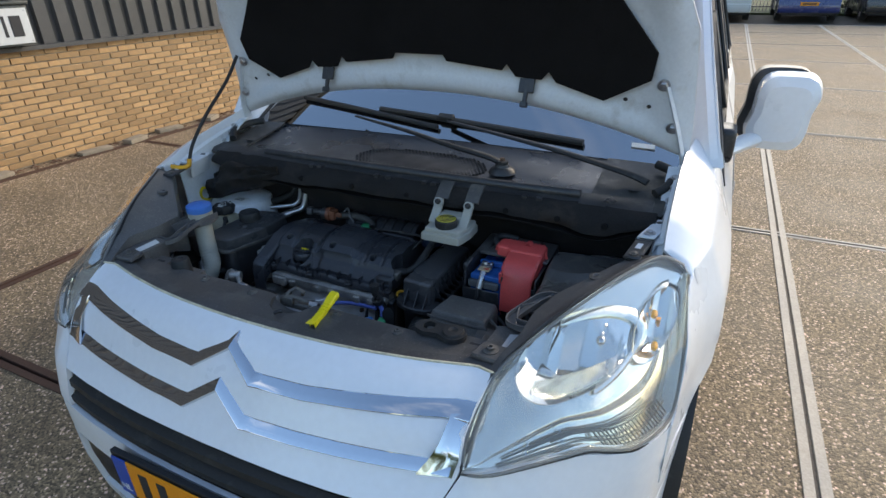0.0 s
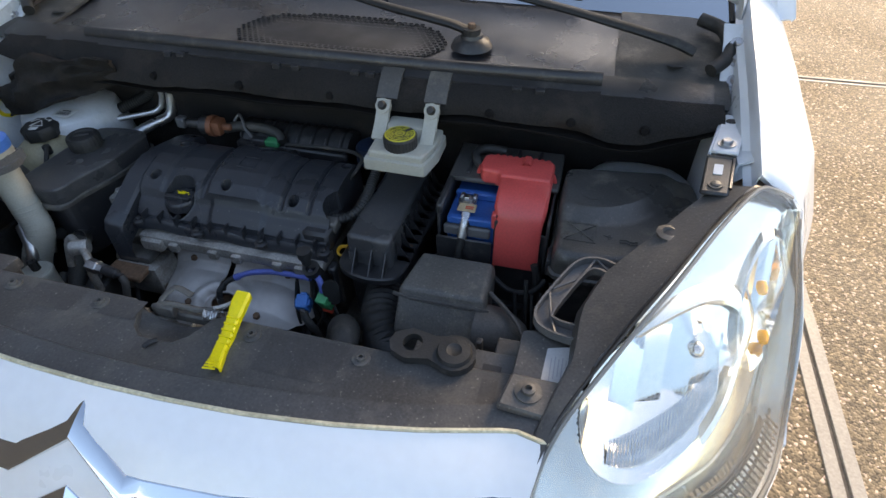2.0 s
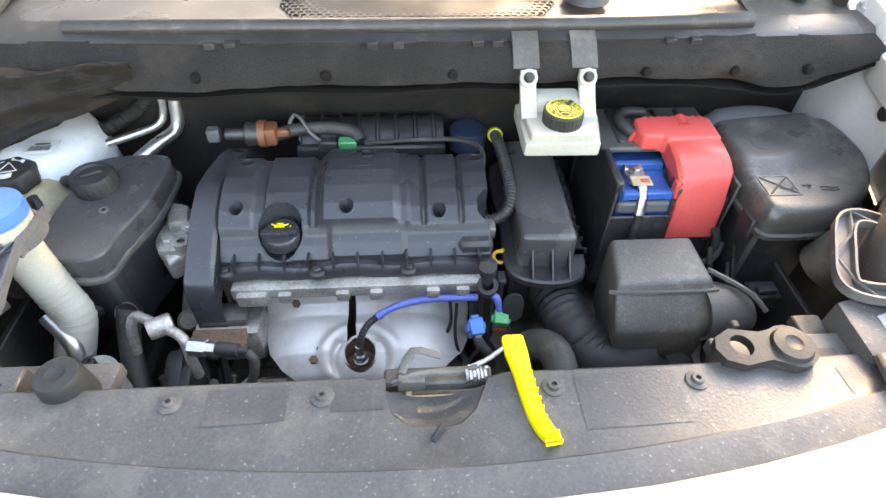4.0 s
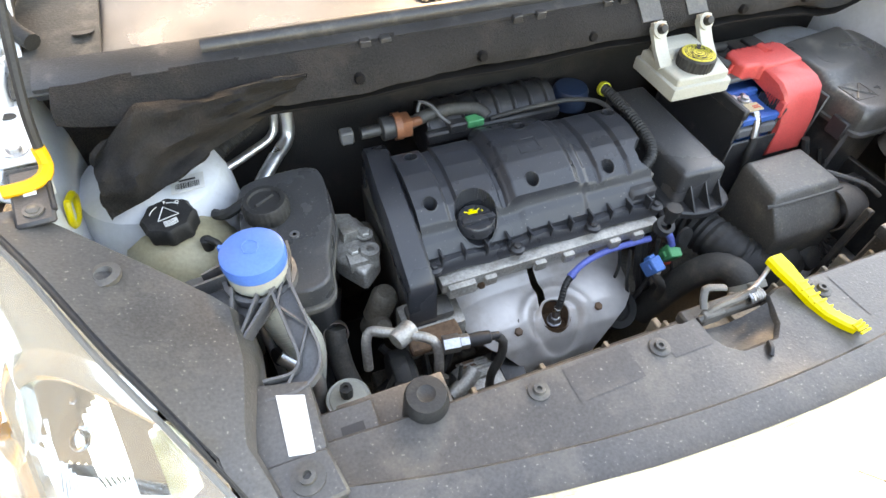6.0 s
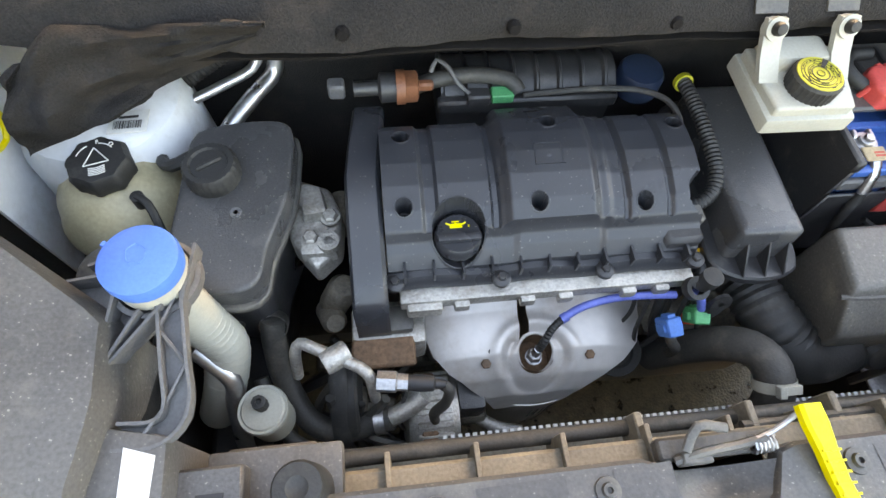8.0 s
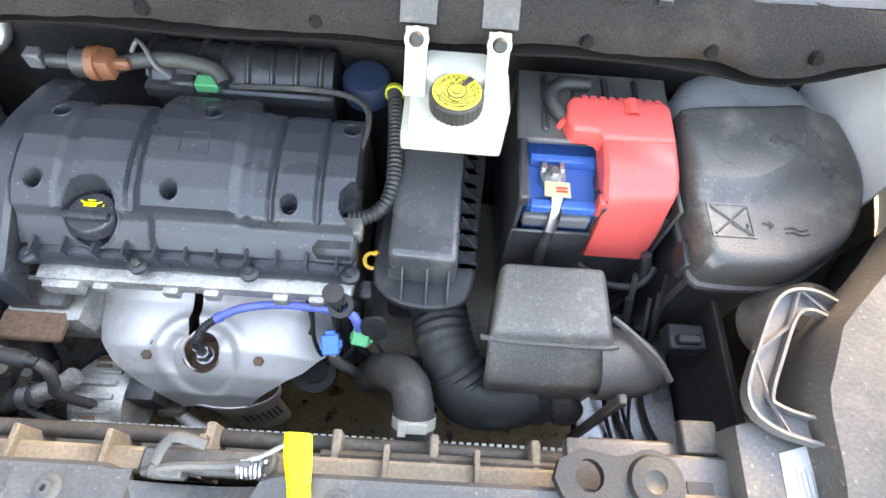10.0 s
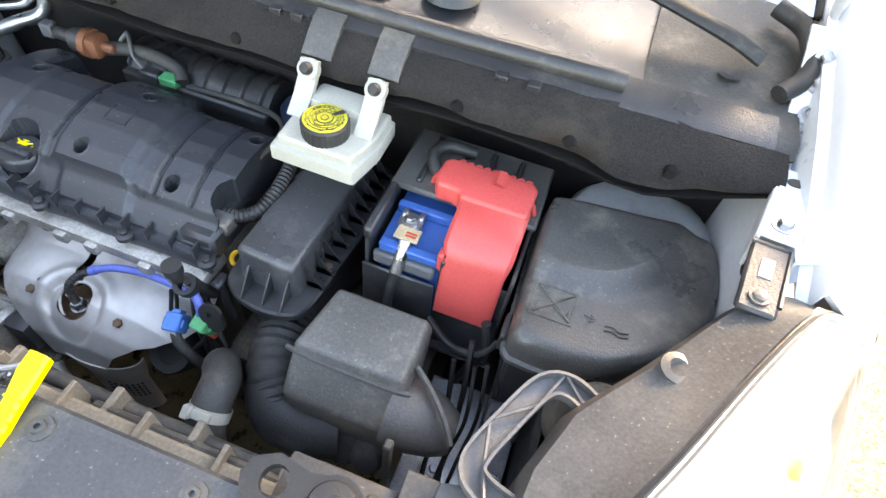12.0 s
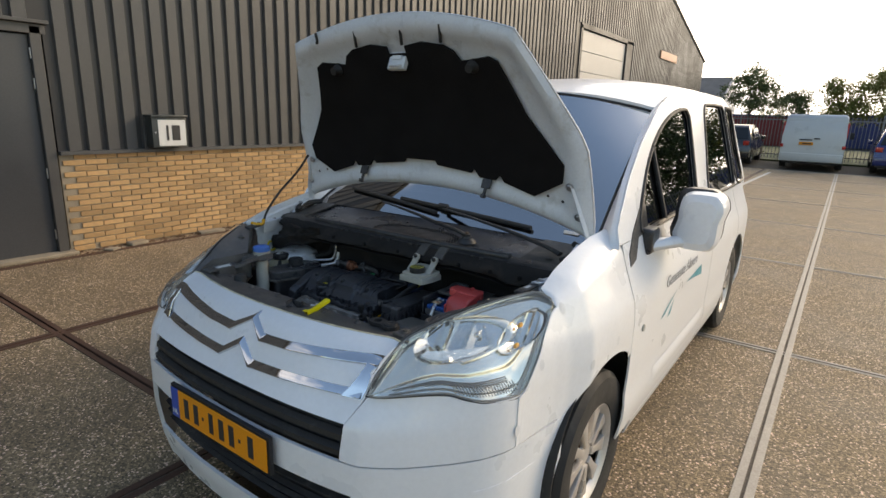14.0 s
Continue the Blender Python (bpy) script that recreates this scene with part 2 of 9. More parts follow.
AMBERGLINT = surf("amber_glint", (0.95, 0.42, 0.03), 0.15, 0, 0.05, 10, 200, 0)
CHARCOAL = surf("grey_housing", (0.16, 0.16, 0.155), 0.45, 0, 0.1, 10, 200, 0.1)
BURNT = surf("brown_sensor_plastic", (0.20, 0.07, 0.035), 0.55, 0, 0.2, 30, 300, 0.2)
HOSE = surf("dusty_rubber_hose", (0.045, 0.043, 0.04), 0.62, 0, 0.3, 18, 300, 0.25, dust=((0.16, 0.14, 0.115), 0.46, 22))
# the dark tints of both car panes stand in for the shade inside the cabin
GLASS = clear_pane("windscreen_glass", (0.12, 0.16, 0.19), 0.42)
SIDEGLASS = clear_pane("cabin_shade_side_glass", (0.10, 0.12, 0.12), 0.05)
LENS = clear_pane("headlight_lens", (0.97, 0.97, 0.955), 0.025)
# aged, slightly hazy plastic
_nt = LENS.node_tree
_haze = node(_nt, "ShaderNodeBsdfDiffuse", Color=(0.82, 0.81, 0.76, 1))
_mix = _nt.nodes.new("ShaderNodeMixShader")
_mix.inputs["Fac"].default_value = 0.025
_out = next(n for n in _nt.nodes if n.type == "OUTPUT_MATERIAL")
_old = _out.inputs["Surface"].links[0].from_socket
_nt.links.new(_old, _mix.inputs[1])
_nt.links.new(_haze.outputs[0], _mix.inputs[2])
_nt.links.new(_mix.outputs[0], _out.inputs["Surface"])
SATIN = surf("satin_silver_bezel", (0.86, 0.85, 0.80), 0.14, 0.80, 0.05, 6, 90, 0.0, rvar=0.08)
TANDUST = surf("thick_dust_on_plastic", (0.20, 0.175, 0.14), 0.7, 0, 0.25, 16, 240, 0.3, dust=((0.08, 0.07, 0.06), 0.42, 18))
GREYPAPER = surf("grey_printed_label", (0.42, 0.42, 0.42), 0.55, 0, 0.08, 20, 300, 0.03, dust=((0.25, 0.24, 0.22), 0.35, 30))
INTERIOR = surf("dark_interior", (0.02, 0.022, 0.025), 0.8, 0, 0.2, 6, 100, 0.1)


# ---- mesh helpers ----
def part(name, bm, material, parent=None, label="", angle=38, smooth=True):
    """Links a bmesh as one mesh object under a thing or a part."""
    me = bpy.data.meshes.new(name)
    bmesh.ops.recalc_face_normals(bm, faces=bm.faces[:])
    bm.to_mesh(me)
    bm.free()
    me.materials.append(material)
    if smooth:
        me.polygons.foreach_set("use_smooth", [True] * len(me.polygons))
        me.set_sharp_from_angle(angle=radians(angle))
    ob = new(name, me)
    if parent:
        ob.parent = parent
    if label:
        ob["label"] = label
    return ob


def thing(name, label, category, at=(0, 0, 0), group="", kind=""):
    ob = new(name)
    ob.location = at
    ob.empty_display_size = 0.1
    return tagged(ob, label, category, group, kind)


def put(bm, src, m=None):
    """Joins the bmesh src into bm, moved by m."""
    if m is not None:
        bmesh.ops.transform(src, matrix=m, verts=src.verts[:])
    me = bpy.data.meshes.new("join")
    src.to_mesh(me)
    src.free()
    bm.from_mesh(me)
    bpy.data.meshes.remove(me)
    return bm


def box(x0, x1, y0, y1, z0, z1, bev=0.004, seg=2, bm=None, m=None, taper=(1, 1)):
    """A box with rounded edges; taper shrinks its top in x and y."""
    b = bmesh.new()
    bmesh.ops.create_cube(b, size=1)
    cx, cy, cz = (x0 + x1) / 2, (y0 + y1) / 2, (z0 + z1) / 2
    for v in b.verts:
        k = taper if v.co.z > 0 else (1, 1)
        v.co = Vector((cx + v.co.x * (x1 - x0) * k[0], cy + v.co.y * (y1 - y0) * k[1], cz + v.co.z * (z1 - z0)))
    if bev:
        bmesh.ops.bevel(b, geom=b.edges[:], offset=bev, segments=seg, affect="EDGES", profile=0.6)
    return put(bm if bm else bmesh.new(), b, m)


def prism(outline, z0, z1, bev=0.004, seg=2, bm=None, m=None, shrink=0.0):
    """A plate of the given outline (x, y), from z0 up to z1; shrink draws its top in towards its middle."""
    b = bmesh.new()
    cx = sum(p[0] for p in outline) / len(outline)
    cy = sum(p[1] for p in outline) / len(outline)
    low = [b.verts.new((x, y, z0)) for x, y in outline]
    top = [b.verts.new((cx + (x - cx) * (1 - shrink), cy + (y - cy) * (1 - shrink), z1)) for x, y in outline]
    b.faces.new(low[::-1])
    b.faces.new(top)
    n = len(outline)
    for i in range(n):
        b.faces.new((low[i], low[(i + 1) % n], top[(i + 1) % n], top[i]))
    bmesh.ops.recalc_face_normals(b, faces=b.faces[:])
    if bev:
        rim = [e for e in b.edges if any(v in top for v in e.verts)]
        bmesh.ops.bevel(b, geom=rim, offset=bev, segments=seg, affect="EDGES", profile=0.6)
    return put(bm if bm else bmesh.new(), b, m)


def lathe(profile, n=24, bm=None, m=None, wave=None):
    """A turned body about z from (radius, z) pairs; wave(angle) scales its radius."""
    b = bmesh.new()
    rings = []
    for r, z in profile:
        if r < 1e-5:
            rings.append([b.verts.new((0, 0, z))])
        else:
            ring = []
            for i in range(n):
                a = 2 * math.pi * i / n
                k = wave(a) if wave else 1
                ring.append(b.verts.new((r * k * math.cos(a), r * k * math.sin(a), z)))
            rings.append(ring)
    for p, q in zip(rings, rings[1:]):
        for i in range(n):
            j = (i + 1) % n
            if len(p) == 1 and len(q) > 1:
                b.faces.new((p[0], q[i], q[j]))
            elif len(q) == 1 and len(p) > 1:
                b.faces.new((p[i], p[j], q[0]))
            elif len(p) > 1:
                b.faces.new((p[i], p[j], q[j], q[i]))
    return put(bm if bm else bmesh.new(), b, m)


def spline(points, step=0.01):
    """A smooth line through the points."""
    pts = [Vector(p) for p in points]
    if len(pts) == 2:
        k = max(1, int((pts[1] - pts[0]).length / step))
        return [pts[0].lerp(pts[1], i / k) for i in range(k + 1)]
    ext = [pts[0] * 2 - pts[1], *pts, pts[-1] * 2 - pts[-2]]
    out = []
    for a, b, c, d in zip(ext, ext[1:], ext[2:], ext[3:]):
        k = max(2, int((c - b).length / step))
        for i in range(k):
            t = i / k
            out.append(0.5 * (2 * b + (c - a) * t + (2 * a - 5 * b + 4 * c - d) * t * t + (3 * b - a - 3 * c + d) * t ** 3))
    return out + [pts[-1]]


def tube(points, r, n=10, bm=None, step=0.01, ribs=0.0, pitch=0.008, flat=1.0, straight=False, r1=None):
    """A hose, wire or bar along a smooth line; ribs raises rings on it; r1: radius at its far end."""
    line = [Vector(p) for p in points] if straight else spline(points, step if not ribs else pitch / 4)
    b = bmesh.new()
    side, rings, run = None, [], 0.0
    total = sum((q - p).length for p, q in zip(line, line[1:])) or 1.0
    for i, p in enumerate(line):
        d = (line[min(i + 1, len(line) - 1)] - line[max(i - 1, 0)]).normalized()
        if side is None:
            side = d.cross(Vector((0, 0, 1)) if abs(d.z) < 0.9 else Vector((1, 0, 0))).normalized()
        side = (side - d * side.dot(d)).normalized()
        up = d.cross(side)
        if i:
            run += (p - line[i - 1]).length
        k = r if r1 is None else r + (r1 - r) * run / total
        if ribs:
            k += ribs * (0.5 + 0.5 * math.cos(2 * math.pi * run / pitch))
        rings.append([b.verts.new(p + side * (k * math.cos(a)) + up * (k * flat * math.sin(a))) for a in (2 * math.pi * j / n for j in range(n))])
    for p, q in zip(rings, rings[1:]):
        for j in range(n):
            b.faces.new((p[j], p[(j + 1) % n], q[(j + 1) % n], q[j]))
    b.faces.new(rings[0][::-1])
    b.faces.new(rings[-1])
    return put(bm if bm else bmesh.new(), b)


def thicken(b, t):
    """Gives an open sheet depth, behind its faces."""
    bmesh.ops.recalc_face_normals(b, faces=b.faces[:])
    b.normal_update()
    faces, rim = b.faces[:], [e for e in b.edges if len(e.link_faces) == 1]
    twin = {v: b.verts.new(v.co - v.normal * t) for v in b.verts[:]}
    for f in faces:
        b.faces.new([twin[v] for v in reversed(f.verts)])
    for e in rim:
        a, c = e.verts
        b.faces.new((a, c, twin[c], twin[a]))


def sheet(rows, thick=0.0, bm=None):
    """A sheet through rows of points; thick gives it depth behind."""
    b = bmesh.new()
    vs = [[b.verts.new(p) for p in row] for row in rows]
    for p, q in zip(vs, vs[1:]):
        for i in range(len(p) - 1):
            b.faces.new((p[i], p[i + 1], q[i + 1], q[i]))
    if thick:
        thicken(b, thick)
    return put(bm if bm else bmesh.new(), b)


def dome(height, x0, x1, y0, y1, nx, ny, base, inside=None, bm=None):
    """A closed body whose top is height(x, y) and whose walls go down to base; inside(x, y) keeps only part of the grid."""
    b = bmesh.new()
    top = {}
    for i in range(nx + 1):
        for j in range(ny + 1):
            x, y = x0 + (x1 - x0) * i / nx, y0 + (y1 - y0) * j / ny
            top[i, j] = b.verts.new((x, y, height(x, y)))
    for i in range(nx):
        for j in range(ny):
            xm, ym = x0 + (x1 - x0) * (i + 0.5) / nx, y0 + (y1 - y0) * (j + 0.5) / ny
            if inside is None or inside(xm, ym):
                b.faces.new((top[i, j], top[i + 1, j], top[i + 1, j + 1], top[i, j + 1]))
    for v in [v for v in b.verts if not v.link_faces]:
        b.verts.remove(v)
    rim = [e for e in b.edges if len(e.link_faces) == 1]
    made = bmesh.ops.extrude_edge_only(b, edges=rim)["geom"]
    for v in made:
        if isinstance(v, bmesh.types.BMVert):
            v.co.z = base
    return put(bm if bm else bmesh.new(), b)


def filled(outer, holes=(), place=None, thick=0.0, bm=None):
    """A plate filled between an outline and its holes, in 2D, laid into space by place(u, v)."""
    b = bmesh.new()
    edges = []
    for loop in (outer, *holes):
        vs = [b.verts.new((u, v, 0)) for u, v in loop]
        edges += [b.edges.new((vs[i], vs[(i + 1) % len(vs)])) for i in range(len(vs))]
    bmesh.ops.triangle_fill(b, edges=edges, use_beauty=True, use_dissolve=False)
    if place:
        for v in b.verts:
            v.co = Vector(place(v.co.x, v.co.y))
    if thick:
        thicken(b, thick)
    return put(bm if bm else bmesh.new(), b)


def bolt(x, y, z, r=0.008, h=0.008, washer=0.0, bm=None, m=None):
    """A hexagon head, with a washer under it where one is given."""
    at = m if m is not None else Matrix.Translation((x, y, z))
    b = bm if bm else bmesh.new()
    if washer:
        lathe([(0, 0), (washer, 0), (washer, 0.002), (0, 0.002)], 16, b, at)
    lathe([(0, 0.001), (r, 0.001), (r, h * 0.8), (r * 0.8, h), (0, h)], 6, b, at)
    return b


def curve_at(table, v):
    """Straight interpolation in a table of (v, value)."""
    if v <= table[0][0]:
        return table[0][1]
    for (a, p), (b, q) in zip(table, table[1:]):
        if v <= b:
            return p + (q - p) * (v - a) / (b - a)
    return table[-1][1]


def smooth_outline(points, step=0.01):
    """A closed smooth outline through 2D points."""
    n = len(points)
    pts = [Vector((*p, 0)) for p in points]
    out = []
    for i in range(n):
        a, b, c, d = pts[i - 1], pts[i], pts[(i + 1) % n], pts[(i + 2) % n]
        k = max(1, int((c - b).length / step))
        for s in range(k):
            t = s / k
            q = 0.5 * (2 * b + (c - a) * t + (2 * a - 5 * b + 4 * c - d) * t * t + (3 * b - a - 3 * c + d) * t ** 3)
            out.append((q.x, q.y))
    return out


def lettering(text, size, m, material, name, parent, depth=0.0006):
    """Raised letters in the built-in font, as a mesh."""
    cu = bpy.data.curves.new(name, "FONT")
    cu.body, cu.size, cu.extrude, cu.align_x, cu.align_y = text, size, depth, "CENTER", "CENTER"
    tmp = bpy.data.objects.new("letters_tmp", cu)
    scene.collection.objects.link(tmp)
    bpy.context.view_layer.update()
    me = bpy.data.meshes.new_from_object(tmp.evaluated_get(bpy.context.evaluated_depsgraph_get()))
    bpy.data.objects.remove(tmp)
    me.transform(m)
    me.name = name
    me.materials.clear()
    me.materials.append(material)
    ob = new(name, me)
    ob.parent = parent
    return ob


# ---- the car: body ----
car = thing("car", "white compact passenger van with open bonnet, parked on concrete slabs", "car")

NOSE_Y = [(0.18, 0.07), (0.30, 0.035), (0.45, 0.012), (0.62, 0.010), (0.66, 0.014), (0.735, 0.030), (0.80, 0.078), (0.86, 0.114), (0.905, 0.155), (0.927, 0.196), (0.93, 0.200)]
PLAN = [(0.0, 0.0), (0.1, 0.001), (0.2, 0.004), (0.3, 0.011), (0.4, 0.022), (0.5, 0.038), (0.55, 0.050), (0.60, 0.083), (0.65, 0.124), (0.70, 0.176), (0.75, 0.232), (0.80, 0.298), (0.83, 0.36), (0.846, 0.41), (0.853, 0.475), (0.861, 0.53), (0.872, 0.60), (0.884, 0.66)]


def nose(x, z, out=0.0):
    """The front skin at x and z, and out metres proud of it."""
    a = abs(x)
    keep = 1.0 if a < 0.5 else max(0.12, 1 - (a - 0.5) / 0.36)
    y = curve_at(PLAN, a) + curve_at(NOSE_Y, z) * keep + max(0.0, (z - 0.87) / 0.06) * 0.11 * min(a, 0.55) ** 2
    return Vector((x, y - out, z))


def skin(x0, x1, z0, z1, nx, nz, mat_out=0.0, edge=None):
    """Rows of points on the front skin; x0, x1 may depend on z."""
    rows = []
    for j in range(nz + 1):
        z = z0 + (z1 - z0) * j / nz
        a, b = (x0(z) if callable(x0) else x0), (x1(z) if callable(x1) else x1)
        rows.append([nose(a + (b - a) * i / nx, z, mat_out) for i in range(nx + 1)])
    return rows


def cheek_top(x):
    """Height of the cheek's upper edge, under the headlight."""
    return curve_at([(0.494, 0.735), (0.533, 0.812), (0.58, 0.822), (0.66, 0.832), (0.722, 0.829), (0.75, 0.817), (0.79, 0.803), (0.848, 0.796)], x)


bumper = part("bumper", sheet(skin(-0.884, 0.884, 0.535, 0.632, 72, 6), 0.012), WHITE, car)
part("lower_lip", sheet(skin(-0.884, 0.884, 0.20, 0.34, 72, 6), 0.012), WHITE, bumper)
for s in (-1, 1):
    part("bumper_corner", sheet(skin(*((0.53, 0.884) if s > 0 else (-0.884, -0.53)), 0.34, 0.535, 24, 8), 0.012), WHITE, bumper)
    rows = []
    for j in range(11):
        rows.append([nose(s * x, 0.637 + (cheek_top(x) - 0.637) * j / 10) for x in (0.494 + 0.354 * i / 36 for i in range(37))])
    part("bumper_cheek", sheet(rows, 0.012), WHITE, car)
intake = part("air_intake", sheet([[nose(-0.54 + 1.08 * i / 30, z, -0.06) for i in range(31)] for z in (0.33, 0.44, 0.55)], 0.004), PLASTIC, bumper)
for k in range(5):
    z = 0.36 + k * 0.038
    part("slat", sheet([[nose(-0.53 + 1.06 * i / 30, z + dz, -0.035 - abs(dz) * 2) for i in range(31)] for dz in (-0.008, 0, 0.008)], 0.006), PLASTIC, intake)
# dark grille band with two ribs
b = bmesh.new()
sheet([[nose(-0.50 + i * 0.025, z, -0.03) for i in range(41)] for z in (0.63, 0.69, 0.74)], 0.004, b)
for z in (0.654, 0.697):
    sheet([[nose(-0.495 + i * 0.02475, z + dz, o) for i in range(41)] for dz, o in ((-0.017, -0.022), (-0.009, -0.006), (0.008, -0.004), (0.017, -0.02))], 0.005, b)
part("grille", b, RUBBER, car, "black ribbed grille band")
# upper front panel between the headlights
def panel_half(z):
    return curve_at([(0.738, 0.494), (0.80, 0.523), (0.82, 0.528), (0.867, 0.520), (0.90, 0.526), (0.93, 0.538)], z)


nose_panel = part("front_panel", sheet(skin(lambda z: -panel_half(z), panel_half, 0.738, 0.9275, 60, 18), 0.012), WHITE, car)
rim = [nose(-0.54 + i * 0.018, 0.927) + Vector((0, 0.004, 0.001)) for i in range(61)]
part("panel_edge", tube(rim, 0.0030, 6, straight=True), SEALER, nose_panel, "yellowed sealing edge")


# chrome chevron bars: folded ribbons that run across the nose
def chevron(zc, peak, valley, end_x, end_dz, width):
    """One chrome bar: its middle line (x, z), then a roof-shaped section along it."""
    half = [(0.0, zc + peak), (0.078, zc + valley), (0.10, zc + valley + 0.001), (0.2, zc + valley + 0.004), (0.35, zc + valley + 0.010 + end_dz * 0.5), (end_x, zc + valley + 0.018 + end_dz)]
    b = bmesh.new()
    for s in (-1, 1):
        pts = [half[0], half[1]]
        long = [half[1]]
        for (xa, za), (xb, zb) in zip(half[2:], half[3:]):
            for i in range(6):
                t = i / 6
                long.append((xa + (xb - xa) * t, za + (zb - za) * t))
        long.append(half[-1])
        for run in (pts[:1] + long,):
            rows = []
            for x, z in run:
                w = width * (1.12 if x < 0.08 else 1.0)
                rows.append([nose(s * x, z + dz * w, o) for dz, o in ((-0.60, -0.006), (-0.56, -0.001), (-0.30, 0.0085), (-0.26, 0.0092), (-0.21, 0.0090), (0.12, 0.0056), (0.46, 0.0015), (0.50, -0.006))])
            sheet(rows, 0.0, b)
    return b


part("chrome_chevron", chevron(0.863, 0.044, 0.000, 0.526, 0.010, 0.023), CHROME, nose_panel, "upper bright chrome chevron bar", 25)
part("chrome_chevron", chevron(0.791, 0.047, 0.000, 0.512, 0.002, 0.023), CHROME, nose_panel, "lower bright chrome chevron bar", 25)
for s in (-1, 1):
    b = sheet([[nose(s * (x0 + (x1 - x0) * i / 4), z, o - 0.010 * i / 4) for i in range(5)] for z, x0, x1, o in ((0.800, 0.455, 0.516, 0.013), (0.825, 0.472, 0.522, 0.012), (0.85, 0.484, 0.520, 0.012), (0.888, 0.490, 0.524, 0.013))], 0.005)
    part("chrome_end", b, CHROME, nose_panel, "chrome end piece joining both bars", 25)

# number plate
def plate_place(u, v):
    return Vector((u, -0.012 + 0.03 * u * u, 0.58 + v))


plate = part("number_plate", filled([(-0.268, -0.062), (0.268, -0.062), (0.268, 0.062), (-0.268, 0.062)], (), plate_place, 0.012), INK, car)
b = bmesh.new()
box(-0.214, 0.26, -0.0165, -0.013, 0.526, 0.634, 0.001, 1, b)
part("plate_field", b, PLATE_Y, plate, "amber reflective field")
part("plate_strip", box(-0.26, -0.216, -0.0165, -0.013, 0.526, 0.634, 0.001, 1), PLATE_B, plate, "blue strip")
for k, (x, w) in enumerate(((-0.165, 0.045), (-0.108, 0.045), (-0.068, 0.018), (-0.022, 0.040), (0.034, 0.045), (0.088, 0.045), (0.130, 0.018), (0.185, 0.045))):
    h = 0.036 if w > 0.03 else 0.006
    part("plate_bar", box(x - w * 0.30, x + w * 0.30, -0.0180, -0.0160, 0.580 - h, 0.580 + h, 0.001, 1), INK, plate)
lettering("NL", 0.026, pose(-0.238, -0.0172, 0.548, 90, 0, 0), PAPER, "letters", plate)


# side skin: x at y and z
def side_x(y, z):
    front = curve_at([(0.40, -0.087), (0.44, -0.084), (0.523, -0.074), (0.60, -0.062), (0.67, -0.047), (0.78, -0.012), (0.98, 0.0)], y)
    rear = -0.10 * max(0.0, (y - 4.0) / 0.38) ** 2
    belt = curve_at([(0.80, 0.0), (0.90, -0.012), (0.95, -0.028), (1.0, -0.047), (1.03, -0.058), (1.1, -0.0765), (1.8, -0.2865)], z)
    low = -0.5 * max(0.0, 0.42 - z) ** 1.5
    crease = -0.006 * math.exp(-((z - 0.52) / 0.03) ** 2) + 0.004 * math.exp(-((z - 0.86) / 0.06) ** 2)
    return 0.932 + front + rear + belt + low + crease


def arch(y, z0):
    """The lower edge of the side at y: the sill, or the wheel arches."""
    for cy in (0.95, 3.70):
        d = abs(y - cy)
        if d < 0.37:
            z0 = max(z0, 0.375 + math.sqrt(0.375 ** 2 - d * d))
    return z0


def side_panel(s, ys, low, high, nz=14, roll=None):
    """Columns from low(y) to high(y) on the side; roll: inward turn (in x) of the top edge."""
    rows = []
    for y in ys:
        a, c = low(y), high(y)
        col = [Vector((s * side_x(y, a + (c - a) * j / nz), y, a + (c - a) * j / nz)) for j in range(nz + 1)]
        if roll:
            t = col[-1]
            d, up = roll(y)
            lean = (side_x(y, t.z) - side_x(y, t.z - 0.02)) / 0.02
            knee, tip = t + Vector((s * lean * 0.6 * up, 0, 0.6 * up)), t + Vector((-s * d, 0, up))
            for k in range(1, 9):
                w = k / 8
                col.append(t.lerp(knee, w).lerp(knee.lerp(tip, w), w))
        rows.append(col)
    return sheet(rows, 0.008)


def steps(a, b, n):
    return [a + (b - a) * i / n for i in range(n + 1)]


FENDER_TOP = [(0.41, 0.79), (0.438, 0.80), (0.496, 0.862), (0.557, 0.93), (0.62, 0.985), (0.66, 0.998), (0.72, 1.004), (0.85, 1.022), (1.0, 1.038), (1.15, 1.055)]
# the wing's inner upper edge, behind the lamp
EDGE_X = [(0.655, 0.771), (0.75, 0.767), (0.95, 0.767), (1.05, 0.770), (1.15, 0.782)]
EDGE_Z = [(0.655, 1.035), (0.75, 1.076), (0.85, 1.104), (0.95, 1.126), (1.05, 1.144), (1.15, 1.158)]


def fender_roll(y):
    """Inward turn and rise of the wing's top edge at y."""
    if y < 0.652:
        return curve_at([(0.43, 0.0), (0.60, 0.003), (0.652, 0.006)], y), 0.003
    t = curve_at(FENDER_TOP, y)
    return side_x(y, t) - curve_at(EDGE_X, y), curve_at(EDGE_Z, y) - t


